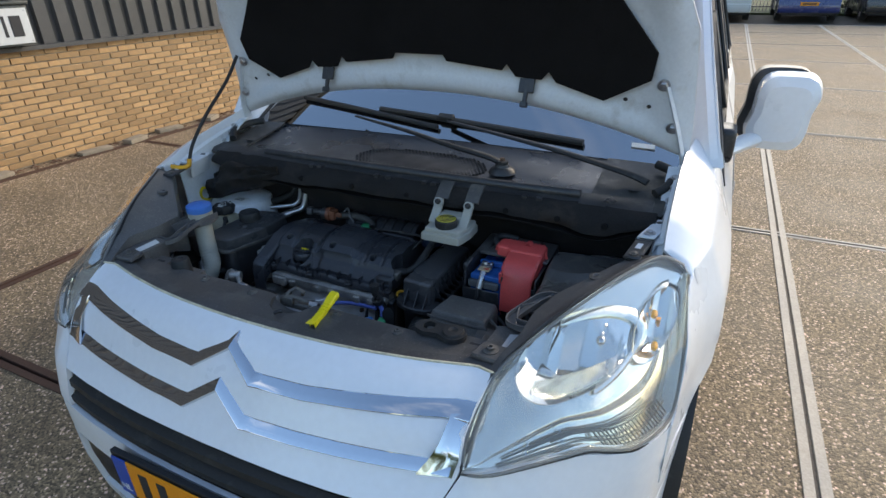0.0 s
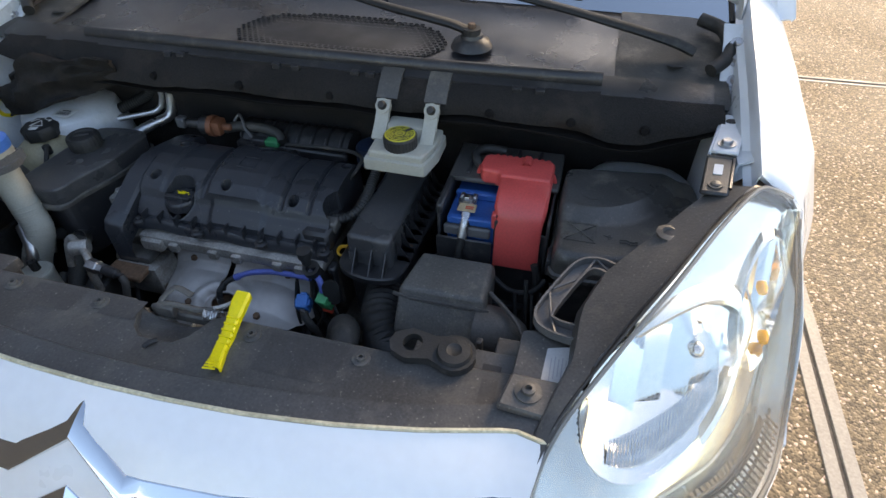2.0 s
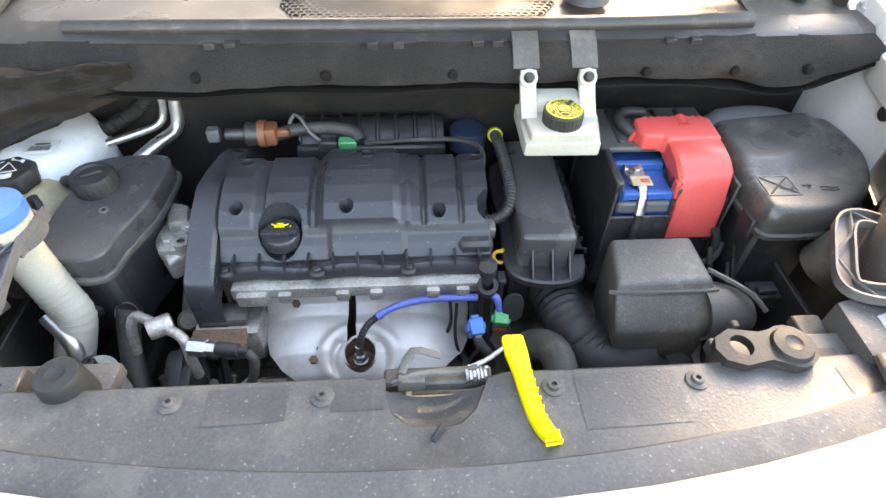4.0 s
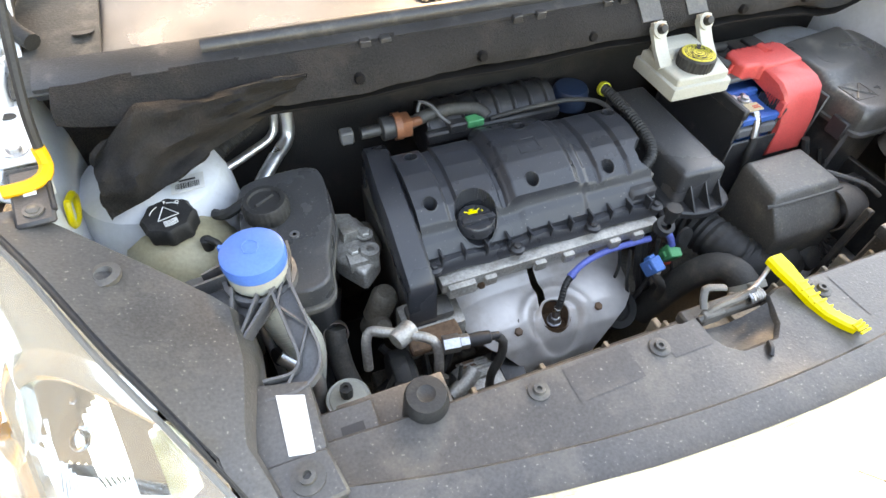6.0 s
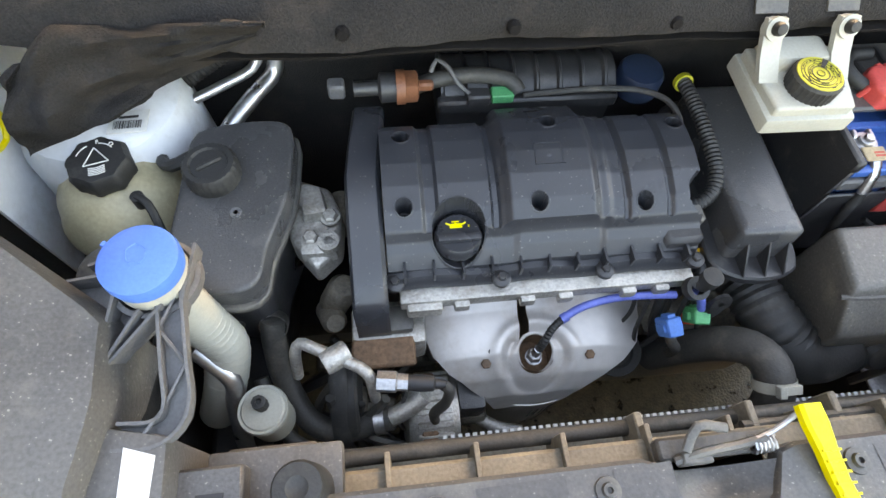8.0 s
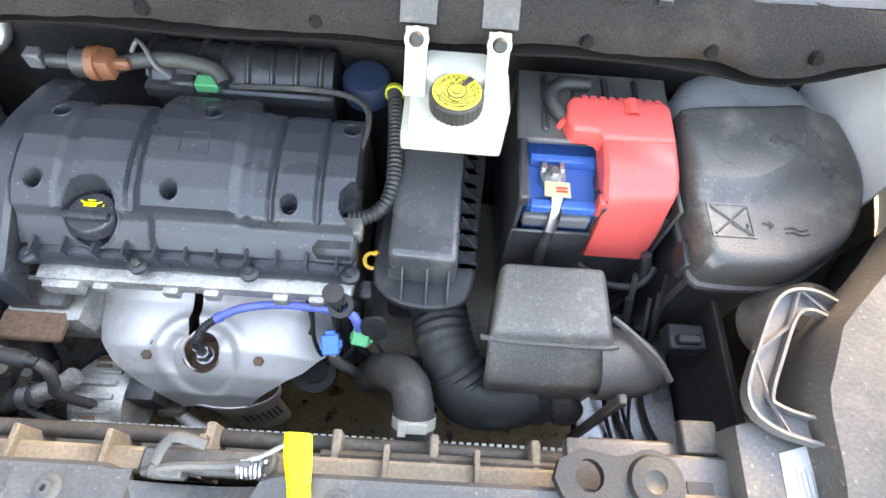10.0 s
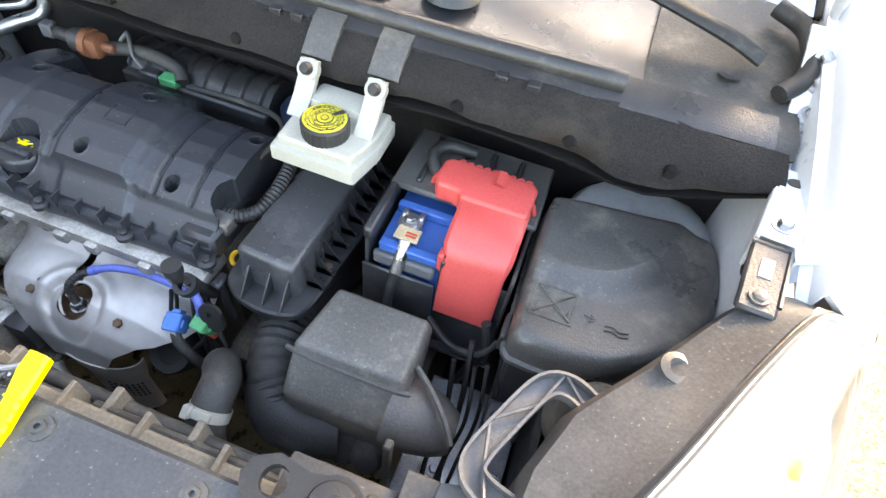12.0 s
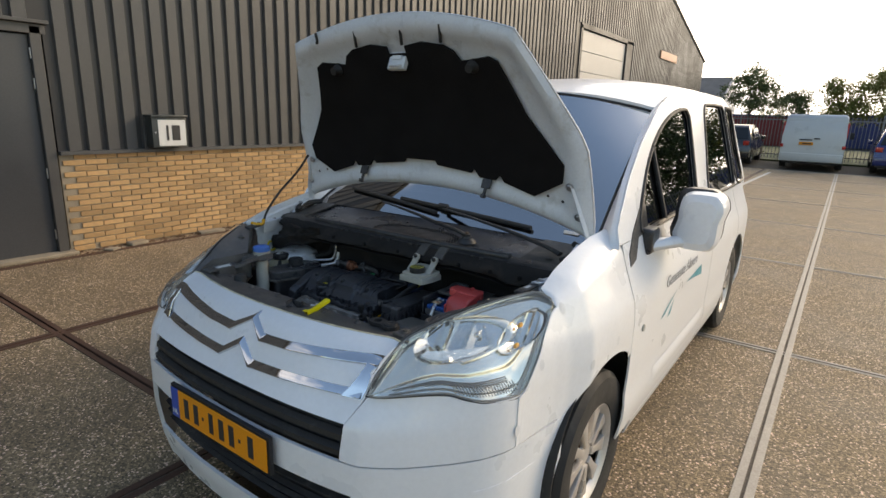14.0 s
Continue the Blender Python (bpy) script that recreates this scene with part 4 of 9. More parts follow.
def bowl_mesh(cx, cz, rx, rz, depth, cols, tilt, m=22):
    """A stepped mirror bowl behind the lens: upright facets on a hollow; rows run along x, with a step at each facet's edge."""
    yc = lamp_at(cx, cz, -0.02).y
    rows = []
    for c in range(cols):
        turn = tilt * (1.0, -0.7, 1.3, -0.2, 0.8, -1.1, 0.4, 1.0)[c % 8]
        uc = -1 + 2 * (c + 0.5) / cols
        for k in range(7):
            f = k / 6
            u = max(-0.998, min(0.998, -1 + 2 * (c + min(0.999, max(0.001, f))) / cols))
            chord = math.sqrt(1 - u * u)
            row = []
            for i in range(m + 1):
                v = chord * (-1 + 2 * i / m)
                x, z = cx + rx * u, cz + rz * v
                p = lamp_at(x, z, -0.020)
                r2 = u * u + v * v
                fall = (0.85 * uc + 0.15 * u) ** 2 * 0.8 + 0.12 * v * v
                hollow = yc + depth * (1 - 0.45 * fall) + turn * (f - 0.5) + 0.25 * turn * v + 0.8 * rz * v + 0.62 * rx * uc
                row.append(Vector((x, p.y + (max(p.y + 0.006, hollow) - p.y) * min(1.0, (1 - r2) * 16), z)))
            rows.append(row)
    return rows


def bowl_ring(cx, cz, rx, rz, a, c, off, start, end, n=64):
    return [[lamp_at(cx + rx * r * math.cos(k), cz + rz * r * math.sin(k), o) for k in steps(start, end, n)] for r, o in ((a, -0.024), (a, off), ((a + c) / 2, off + 0.002), (c, off), (c, -0.03))]


for s in (-1, 1):
    side = Matrix.Diagonal((s, 1, 1, 1))
    rows = [[lamp(i / 150, j / 84, -tray_depth(i / 150, j / 84)) for j in range(85)] for i in range(151)]
    b = sheet(rows)
    bmesh.ops.delete(b, geom=[f for f in b.faces if in_bowl(f.calc_center_median(), 1.02)], context="FACES")
    bmesh.ops.transform(b, matrix=side, verts=b.verts[:])
    light = part("headlight", b, SATIN, car, "clear headlight with faceted bright reflector and amber glints", 25)
    for spec, depth, cols, tilt, start, end, wide in ((MAIN_BOWL, 0.052, 6, 0.011, -1.1, 2.0, 1.14), (SIDE_BOWL, 0.045, 7, 0.007, 1.4, 4.9, 1.10)):
        b = sheet(bowl_mesh(*spec, depth, cols, tilt))
        bmesh.ops.transform(b, matrix=side, verts=b.verts[:])
        bowl = part("reflector", b, REFLECT, light, "bright faceted reflector bowl", 16)
        b = sheet(bowl_ring(*spec, 0.985, wide, -0.016, start, end))
        bmesh.ops.transform(b, matrix=side, verts=b.verts[:])
        part("reflector_rim", b, SATIN, bowl, "satin rim of the bowl", 30)
    # fine upright ribs low in the main bowl
    b = bmesh.new()
    for k in range(34):
        x = 0.600 + 0.0038 * k
        reach_u = math.sqrt(max(0.0, 1 - ((x - MAIN_BOWL[0]) / MAIN_BOWL[2]) ** 2))
        low = MAIN_BOWL[1] - MAIN_BOWL[3] * reach_u * 0.93
        high = MAIN_BOWL[1] - MAIN_BOWL[3] * (0.62 - 0.004 * k)
        if high > low + 0.004:
            tube([lamp_at(x, low, -0.024) + Vector((0, 0.006, 0)), lamp_at(x + 0.002, high, -0.024) + Vector((0, 0.022, 0))], 0.0016, 5, b)
    bmesh.ops.transform(b, matrix=side, verts=b.verts[:])
    part("reflector_ribs", b, REFLECT, light, "fine bright ribs low in the bowl", 60)["kind"] = "stuff"
    b = sheet([[lamp(i / 40, j / 16, 0.0) for j in range(17)] for i in range(41)], 0.003)
    bmesh.ops.transform(b, matrix=side, verts=b.verts[:])
    part("lens", b, LENS, light, "clear plastic lens").visible_shadow = False
    # bright bezel bands, grey surround and side ribs behind the lens
    b = tube([lamp(t, 0.015, -0.004) for t in steps(0.02, 0.98, 30)], 0.003, 6)
    tube([lamp(t, 0.985, -0.004) for t in steps(0.02, 0.98, 30)], 0.003, 6, b)
    bmesh.ops.transform(b, matrix=side, verts=b.verts[:])
    part("bezel", b, CHARCOAL, light, "grey lens rim")
    b = bmesh.new()
    for k in range(20):
        t = 0.36 + k * 0.0125
        tube([lamp(t, 0.80 + 0.0015 * k, -0.016), lamp(t + 0.004, 0.94, -0.008)], 0.0016, 5, b)
    for k in range(3):
        tube([lamp(t, 0.78 + 0.02 * k, -0.018) for t in steps(0.12 + 0.06 * k, 0.58, 10)], 0.002, 5, b)
    bmesh.ops.transform(b, matrix=side, verts=b.verts[:])
    part("lamp_ribs", b, RIBGREY, light, "ribbed grey side section")
    for t0, w0, t1, w1 in ((0.20, 0.70, 0.17, 0.86), (0.28, 0.74, 0.26, 0.87), (0.37, 0.77, 0.36, 0.88)):
        b = tube([lamp(t0, w0, -0.020), lamp((t0 + t1) / 2, (w0 + w1) / 2, -0.020), lamp(t1, w1, -0.019)], 0.0019, 6)
        bmesh.ops.transform(b, matrix=side, verts=b.verts[:])
        part("tray_line", b, CHROME, light)
    b = tube([lamp(t, 0.87 + 0.03 * math.sin(t * 4), -0.019) for t in steps(0.10, 0.62, 16)], 0.0022, 6)
    bmesh.ops.transform(b, matrix=side, verts=b.verts[:])
    part("tray_line", b, CHARCOAL, light)
    C = Matrix.Translation((s * 0.690, 0.455, 0.950)) @ pose(0, 0, 0, 100, 0, 6 * s)
    b = lathe([(0, 0.0), (0.012, 0.0), (0.012, 0.008), (0.004, 0.011), (0.004, 0.030), (0.007, 0.033), (0.0095, 0.040), (0.008, 0.047), (0.004, 0.051), (0, 0.052)], 24, None, C)
    part("bulb", b, CHROME, light, "dark tipped headlamp bulb")
    # two amber bodies modelled where the indicator bulb is mirrored in the bowl
    for x, y, z in ((0.776, 0.530, 0.962), (0.788, 0.490, 0.914)):
        b = lathe([(0, 0.0), (0.006, 0.0), (0.007, 0.008), (0.005, 0.016), (0, 0.019)], 16, None, Matrix.Translation((s * x, y, z)) @ pose(0, 0, 0, 100, 0, 0))
        part("indicator_bulb", b, AMBERGLINT, light, "small amber body in place of the indicator bulb's reflection")
    # black shut line round the lamp
    ring = [lamp(t, -0.01, -0.006) for t in steps(0, 1, 40)]
    low = [lamp(t, 1.012, -0.006) for t in steps(0, 1, 40)]
    b = tube(ring, 0.0020, 6, straight=True)
    tube(low, 0.0022, 6, b, straight=True)
    bmesh.ops.transform(b, matrix=side, verts=b.verts[:])
    part("lamp_seal", b, RUBBER, light)
    # back shell of the lamp, and the black apron between lamp and engine bay
    b = sheet([[lamp(t, 0, -0.008) + Vector((-0.012 * k, 0.012 * k, -0.10 * max(0, k - 0.4) * 1.6)) for k in (0, 0.4, 1.0, 1.8)] for t in steps(0, 1, 24)], 0.003)
    bmesh.ops.transform(b, matrix=side, verts=b.verts[:])
    part("back_shell", b, PLASTIC, light)
    reach = lambda t: curve_at([(0.2, 0.012), (0.3, 0.018), (0.40, 0.030), (0.50, 0.062 if s > 0 else 0.075), (0.60, 0.072 if s > 0 else 0.105), (0.72, 0.055 if s > 0 else 0.075), (0.85, 0.045), (1.0, 0.03)], t)
    b = sheet([[lamp(t, -0.012, -0.010), lamp(t, 0, 0) + Vector((-0.25, 0.12, -0.18)) * reach(t), lamp(t, 0, 0) + Vector((-0.6, 0.33, -0.36)) * reach(t), lamp(t, 0, 0) + Vector((-1, 0.55, -0.52)) * reach(t), lamp(t, 0, 0) + Vector((-1.1, 0.6, -0.85)) * reach(t), lamp(t, 0, 0) + Vector((-1.1, 0.6, -1.6)) * reach(t)] for t in steps(0.22, 0.97, 26)], 0.003)
    bmesh.ops.transform(b, matrix=side, verts=b.verts[:])
    apron = part("lamp_apron", b, PANEL, car, "dusty black plastic apron beside the headlight")
    b = lathe([(0.006, 0.0), (0.015, 0.0), (0.016, 0.006), (0.009, 0.008), (0.006, 0.003)], 18, None, Matrix.Translation((s * 0.652, 0.553, 0.998)))
    part("clip", b, GREYPL, apron)
    for k, (x, y, z) in enumerate(((0.60, 0.455, 0.970), (0.64, 0.505, 0.985), (0.70, 0.60, 1.00))):
        part("fin", box(-0.001, 0.001, -0.009, 0.009, -0.006, 0.006, 0.0003, 1, None, Matrix.Translation((s * x, y, z)) @ pose(0, 0, 0, 0, 0, (55 if k != 1 else -20) * s)), PANEL, apron)
    # triangulated carrying hook
    hook = [(0.605, 0.515, 0.948), (0.575, 0.528, 0.950), (0.550, 0.520, 0.948), (0.525, 0.475, 0.942), (0.508, 0.432, 0.936), (0.522, 0.412, 0.938), (0.560, 0.398, 0.946)]
    if s < 0:
        hook = [(0.497, 0.540, 0.946), (0.492, 0.510, 0.944), (0.486, 0.468, 0.940), (0.482, 0.438, 0.934), (0.487, 0.422, 0.930), (0.503, 0.413, 0.928), (0.532, 0.414, 0.928)]
    path = spline([Vector((s * x, y, z)) for x, y, z in hook], 0.006)
    inner, outer = [], []
    for i, p in enumerate(path):
        d = (path[min(i + 1, len(path) - 1)] - path[max(i - 1, 0)]).normalized()
        n = d.cross(Vector((0, 0, 1))).normalized()
        inner.append(p + n * 0.011)
        outer.append(p - n * 0.011)
    b = sheet([[a + Vector((0, 0, -0.007)), c + Vector((0, 0, -0.007))] for a, c in zip(inner, outer)], 0.002)
    n, braces = 6, []
    for i in range(0, len(path) - n, n):
        a, c = (inner[i], outer[i + n]) if (i // n) % 2 else (outer[i], inner[i + n])
        braces.append((a + Vector((0, 0, -0.001)), c + Vector((0, 0, -0.001))))
    hook_ob = part("lamp_hook", b, RIBGREY, apron, "grey ribbed plastic hook")
    for run in (inner, outer):
        part("rim", sheet([[q + Vector((0, 0, -0.008)), q + Vector((0, 0, 0.004))] for q in run], 0.003), RIBGREY, hook_ob)
    for a, c in braces:
        part("brace", tube([a, c], 0.002, 5), RIBGREY, hook_ob)
for s in (-1, 1):
    # dark support plate under each apron, with a paper label on it
    b = prism([(s * 0.485, 0.335), (s * 0.56, 0.312), (s * 0.60, 0.40), (s * 0.555, 0.425), (s * 0.487, 0.410)], 0.60, 0.9255 if s > 0 else 0.9315, 0.006, 2)
    part("lamp_support", b, PANEL, car)
    quad = ((0.522, 0.386), (0.555, 0.396), (0.552, 0.333), (0.519, 0.325)) if s > 0 else ((-0.522, 0.403), (-0.495, 0.394), (-0.497, 0.333), (-0.521, 0.338))
    tag = part("paper_label", prism(quad, 0.9256 if s > 0 else 0.9316, 0.9264 if s > 0 else 0.9324, 0.0, 1), GREYPAPER if s > 0 else PAPER, car, "white printed label on the apron")
    if s > 0:
        for k in range(5):
            x = 0.5285 + 0.0045 * k
            part("print_bar", box(x - 0.0007, x + 0.0007, 0.338 + 0.004 * (k % 3), 0.372 + 0.003 * (k % 2), 0.9264, 0.9268, 0, 1), TEXTGREY, tag)

# ---- slam panel behind the nose ----
def slam_z(x):
    return 0.903 + 0.10 * max(0, abs(x) - 0.38) ** 1.2


FRONT_Y = lambda x: 0.202 + 0.24 * x * x
rows = []
for x in steps(-0.545, 0.545, 64):
    yf = FRONT_Y(x)
    notch = 0.058 * math.exp(-((x - 0.008) / 0.052) ** 6)
    yb = 0.351 - notch
    z = slam_z(x)
    rows.append([Vector((x, yf, z + 0.010)), Vector((x, yf + 0.018, z + 0.012)), Vector((x, yf + 0.040, z + 0.011)), Vector((x, yf + 0.043, z + 0.006)), Vector((x, yf + (yb - yf) * 0.55, z + 0.003)), Vector((x, yb - 0.004, z)), Vector((x, yb, z - 0.004)), Vector((x, yb, z - 0.022))])
slam = part("slam_panel", sheet(rows, 0.003), PANEL, car, "dusty dark plastic slam panel cover", 30)
b = sheet([[Vector((x, 0.286 + 0.052 * k, 0.901 - 0.026 * math.sin(k * 1.5) * (1 - ((x - 0.008) / 0.062) ** 2))) for k in (0, 0.33, 0.66, 1)] for x in steps(-0.052, 0.068, 12)], 0.003)
part("latch_recess", b, PANEL, slam)
part("slot_clip", tube([(0.006, 0.274, 0.906), (0.011, 0.280, 0.909), (0.016, 0.288, 0.906)], 0.0035, 6), INK, slam)
for x in (-0.262, -0.107, 0.136, 0.293):
    y, z = 0.335, slam_z(x) + 0.001
    b = lathe([(0, 0), (0.0125, 0), (0.012, 0.0025), (0.007, 0.003), (0.006, 0.007), (0.003, 0.007), (0.0025, 0.003), (0, 0.003)], 18, None, Matrix.Translation((x, y - 0.008, z)))
    part("trim_clip", b, GREYPL, slam)
for s in (-1, 1):
    b = prism([(s * 0.475, 0.288), (s * 0.535, 0.283), (s * 0.552, 0.30), (s * 0.545, 0.335), (s * 0.485, 0.335)], 0.925, 0.934, 0.003, 1)
    part("corner_plate", b, PANEL, slam)
    b = lathe([(0, 0), (0.016, 0), (0.016, 0.002), (0.008, 0.003), (0.008, 0.008), (0.004, 0.009), (0.003, 0.004), (0, 0.004)], 18, None, Matrix.Translation((s * 0.508, 0.312, 0.934)))
    part("corner_bolt", b, GREYPL, slam)
    # rubber stop in its bracket
    C = Matrix.Translation((s * (0.409 if s > 0 else 0.379), 0.357, 0.880))
    prof = [(0, -0.03), (0.027, -0.03), (0.026, 0.0), (0.0235, 0.038), (0.021, 0.043), (0.010, 0.044), (0.008, 0.0425), (0, 0.0425)]
    part("rubber_stop", lathe(prof, 24, None, C), RUBBER, car, "black rubber bonnet stop")
x0 = 0.409
b = filled([(x0 + 0.028 * math.cos(a), 0.357 + 0.028 * math.sin(a)) for a in steps(-2.2, 2.2, 12)] + [(x0 - 0.03, 0.377), (x0 - 0.062 + 0.0, 0.383), (x0 - 0.082, 0.372), (x0 - 0.087, 0.357), (x0 - 0.080, 0.342), (x0 - 0.060, 0.334), (x0 - 0.03, 0.340)], ([(x0 - 0.056 + 0.013 * math.cos(a), 0.360 + 0.014 * math.sin(a)) for a in steps(0, 2 * math.pi, 14)[:-1]],), lambda u, v: (u, v, 0.918), 0.012)
part("stop_bracket", b, RUBBER, car, "black rubber bracket with a round eye")
for s in (-1, 1):
    b = box(min(s * 0.345, s * 0.47), max(s * 0.345, s * 0.47), 0.345, 0.40, 0.855, 0.876, 0.004, 2)
    box(min(s * 0.43, s * 0.49), max(s * 0.43, s * 0.49), 0.325, 0.385, 0.862, 0.900, 0.003, 1, b)
    part("corner_bracket", b, PANEL, car)
    part("bracket_slot", box(min(s * 0.446, s * 0.470), max(s * 0.446, s * 0.470), 0.345, 0.362, 0.899, 0.9012, 0.0, 1), INK, car)
    part("corner_leg", box(min(s * 0.37, s * 0.46), max(s * 0.37, s * 0.46), 0.365, 0.405, 0.60, 0.858, 0.004, 1), PANEL, car)
# small lamp-side relay bracket on the battery side
b = box(0.455, 0.49, 0.388, 0.42, 0.872, 0.888, 0.002, 1)
part("relay_bracket", b, GREYPL, car)

def slam_top(x, y):
    yf = FRONT_Y(x)
    return slam_z(x) + curve_at([(yf + 0.043, 0.006), (yf + (0.351 - yf) * 0.55, 0.003), (0.347, 0.0)], y) + 0.0007


# cleaner rectangles on the dusty panel, where tape has been
for x0, x1, y0, y1 in ((0.450, 0.470, 0.292, 0.334), (0.160, 0.272, 0.276, 0.340), (-0.226, -0.143, 0.299, 0.341), (-0.098, -0.042, 0.309, 0.344)):
    part("clean_patch", sheet([[Vector((x, y + 0.03 * (x - x0), slam_top(x, y + 0.03 * (x - x0)))) for x in steps(x0, x1, 6)] for y in steps(y0, y1, 5)]), CLEANPANEL, slam, "cleaner dark rectangle")

# bonnet latch and its yellow lever
b = bmesh.new()
box(-0.045, 0.075, 0.346, 0.368, 0.872, 0.890, 0.003, 1, b)
tube([(-0.035, 0.345, 0.897), (-0.005, 0.350, 0.905), (0.030, 0.353, 0.899), (0.058, 0.357, 0.902)], 0.0045, 8, b)
tube([(-0.025, 0.352, 0.905), (-0.012, 0.372, 0.915), (0.018, 0.368, 0.910)], 0.005, 8, b, flat=0.5)
box(-0.03, 0.0, 0.340, 0.352, 0.885, 0.905, 0.002, 1, b)
latch = part("bonnet_latch", b, GREYPL, car, "dusty steel bonnet latch")
b = bmesh.new()
spring = [Vector((0.045 + 0.028 * k / 60, 0.352 + 0.0075 * math.cos(k * 0.75), 0.895 + 0.0075 * math.sin(k * 0.75))) for k in range(52)]
tube(spring, 0.0019, 6, b, straight=True)
part("spring", b, STEEL, latch, "coiled steel spring")
b = bmesh.new()
rows = []
for i, (x, y, z) in enumerate(((0.098, 0.380, 0.924), (0.100, 0.362, 0.922), (0.104, 0.338, 0.917), (0.108, 0.312, 0.912), (0.111, 0.292, 0.912), (0.118, 0.272, 0.916), (0.123, 0.262, 0.917))):
    w = (0.0115, 0.012, 0.0095, 0.009, 0.009, 0.0095, 0.008)[i]
    rows.append([Vector((x - w, y, z - 0.008)), Vector((x - w, y, z)), Vector((x - w + 0.003, y, z + 0.003)), Vector((x + w - 0.003, y, z + 0.003)), Vector((x + w, y, z)), Vector((x + w, y, z - 0.008))])
sheet(rows, 0.002, b)
lever = part("latch_lever", b, YELLOW, latch, "bright yellow plastic release lever")
for k in range(6):
    x, y, z = 0.1045 + 0.0016 * k, 0.338 - 0.0095 * k, 0.920 - 0.0014 * k
    part("rib", box(x - 0.009, x + 0.009, y - 0.001, y + 0.001, z - 0.006, z + 0.001, 0.0, 1), YELLOW, latch)
for k in range(4):
    part("grip", tube([(0.112, 0.268 - 0.004 * k, 0.921), (0.128, 0.270 - 0.004 * k, 0.921)], 0.0015, 6), YELLOW, latch)
part("lever_rod", tube([(0.030, 0.352, 0.899), (0.066, 0.362, 0.905), (0.094, 0.376, 0.915)], 0.0028, 8), STEEL, latch)

# ---- radiator support and radiator below the slam panel ----
cross = part("front_crossmember", box(-0.46, 0.40, 0.352, 0.378, 0.780, 0.812, 0.004, 1), TANDUST, car)
for k in range(9):
    x = -0.40 + k * 0.095
    part("rib", box(x - 0.003, x + 0.003, 0.35, 0.392, 0.75, 0.822, 0.001, 1), TANDUST, cross)
part("loom_pipe", tube([(-0.46, 0.394, 0.772), (-0.2, 0.396, 0.774), (0.1, 0.396, 0.774), (0.38, 0.394, 0.772)], 0.0095, 10), HOSE, car, "dusty black pipe along the radiator")
part("loom_pipe", tube([(0.10, 0.381, 0.800), (0.25, 0.382, 0.801), (0.40, 0.381, 0.800)], 0.006, 8), HOSE, car)
for x in (-0.02, 0.115, 0.22, 0.33):
    part("pipe_clip", box(x - 0.005, x + 0.005, 0.372, 0.408, 0.765, 0.806, 0.002, 1), TANDUST, car)
radiator = part("radiator", box(-0.34, 0.36, 0.392, 0.418, 0.30, 0.66, 0.004, 1), DIRTYM, car, "dusty radiator behind the slam panel")
part("top_tank", box(-0.42, 0.38, 0.380, 0.419, 0.640, 0.690, 0.008, 2), TANDUST, radiator)
b = bmesh.new()
for k in range(64):
    x = -0.235 + k * 0.0098
    box(x, x + 0.0052, 0.417, 0.4215, 0.685, 0.692, 0.0, 1, b)
crimp = part("crimped_edge", b, PAPER, radiator, "pale crimped radiator edge")
crimp["kind"] = "stuff"
b = bmesh.new()
box(-0.46, 0.46, 0.32, 0.40, 0.20, 0.26, 0.01, 1, b)
part("lower_crossmember", b, PLASTIC, car)
part("condenser", box(-0.40, 0.40, 0.30, 0.34, 0.28, 0.78, 0.004, 1), PLASTIC, car)

# ---- engine ----
def bump_at(v, a, b, soft=0.004):
    """1 between a and b, with soft edges."""
    return max(0.0, min(1.0, (v - a) / soft + 0.5)) * max(0.0, min(1.0, (b - v) / soft + 0.5))


def cover_h(x, y):
    y0 = 0.600
    arch_z = curve_at([(0.598, 0.826), (0.612, 0.842), (0.622, 0.850), (0.630, 0.866), (0.650, 0.8795), (0.680, 0.889), (0.71, 0.894), (0.74, 0.893), (0.765, 0.888), (0.785, 0.878), (0.80, 0.868)], y)
    z = arch_z
    mid = bump_at(x, -0.142, -0.030, 0.010)
    if y > 0.628:
        z += 0.011 * mid + 0.003 * bump_at(x, -0.030, -0.012, 0.006)
        for a, c in ((-0.243, -0.226), (-0.160, -0.150), (0.006, 0.013), (0.062, 0.069)):
            z -= 0.006 * bump_at(x, a, c, 0.004)
        if y > 0.770:
            z -= 0.006 * (1 - mid)
    else:
        z += 0.006 * bump_at(x, -0.13, -0.020, 0.010)
    return z


def in_cover(x, y):
    if x < -0.289 or x > 0.108:
        return False
    if y > 0.783 and not (-0.145 < x < -0.03):
        return False
    if x > 0.085 and 0.628 < y < 0.680 and (x - 0.115) ** 2 + (y - 0.652) ** 2 < 0.026 ** 2:
        return False
    if (x + 0.202) ** 2 + (y - 0.630) ** 2 < 0.0325 ** 2:
        return False
    for hx, hy in ((-0.266, 0.655), (-0.104, 0.647), (0.032, 0.645), (-0.263, 0.752), (-0.076, 0.757), (0.095, 0.752)):
        if (x - hx) ** 2 + (y - hy) ** 2 < 0.0108 ** 2:
            return False
    return True


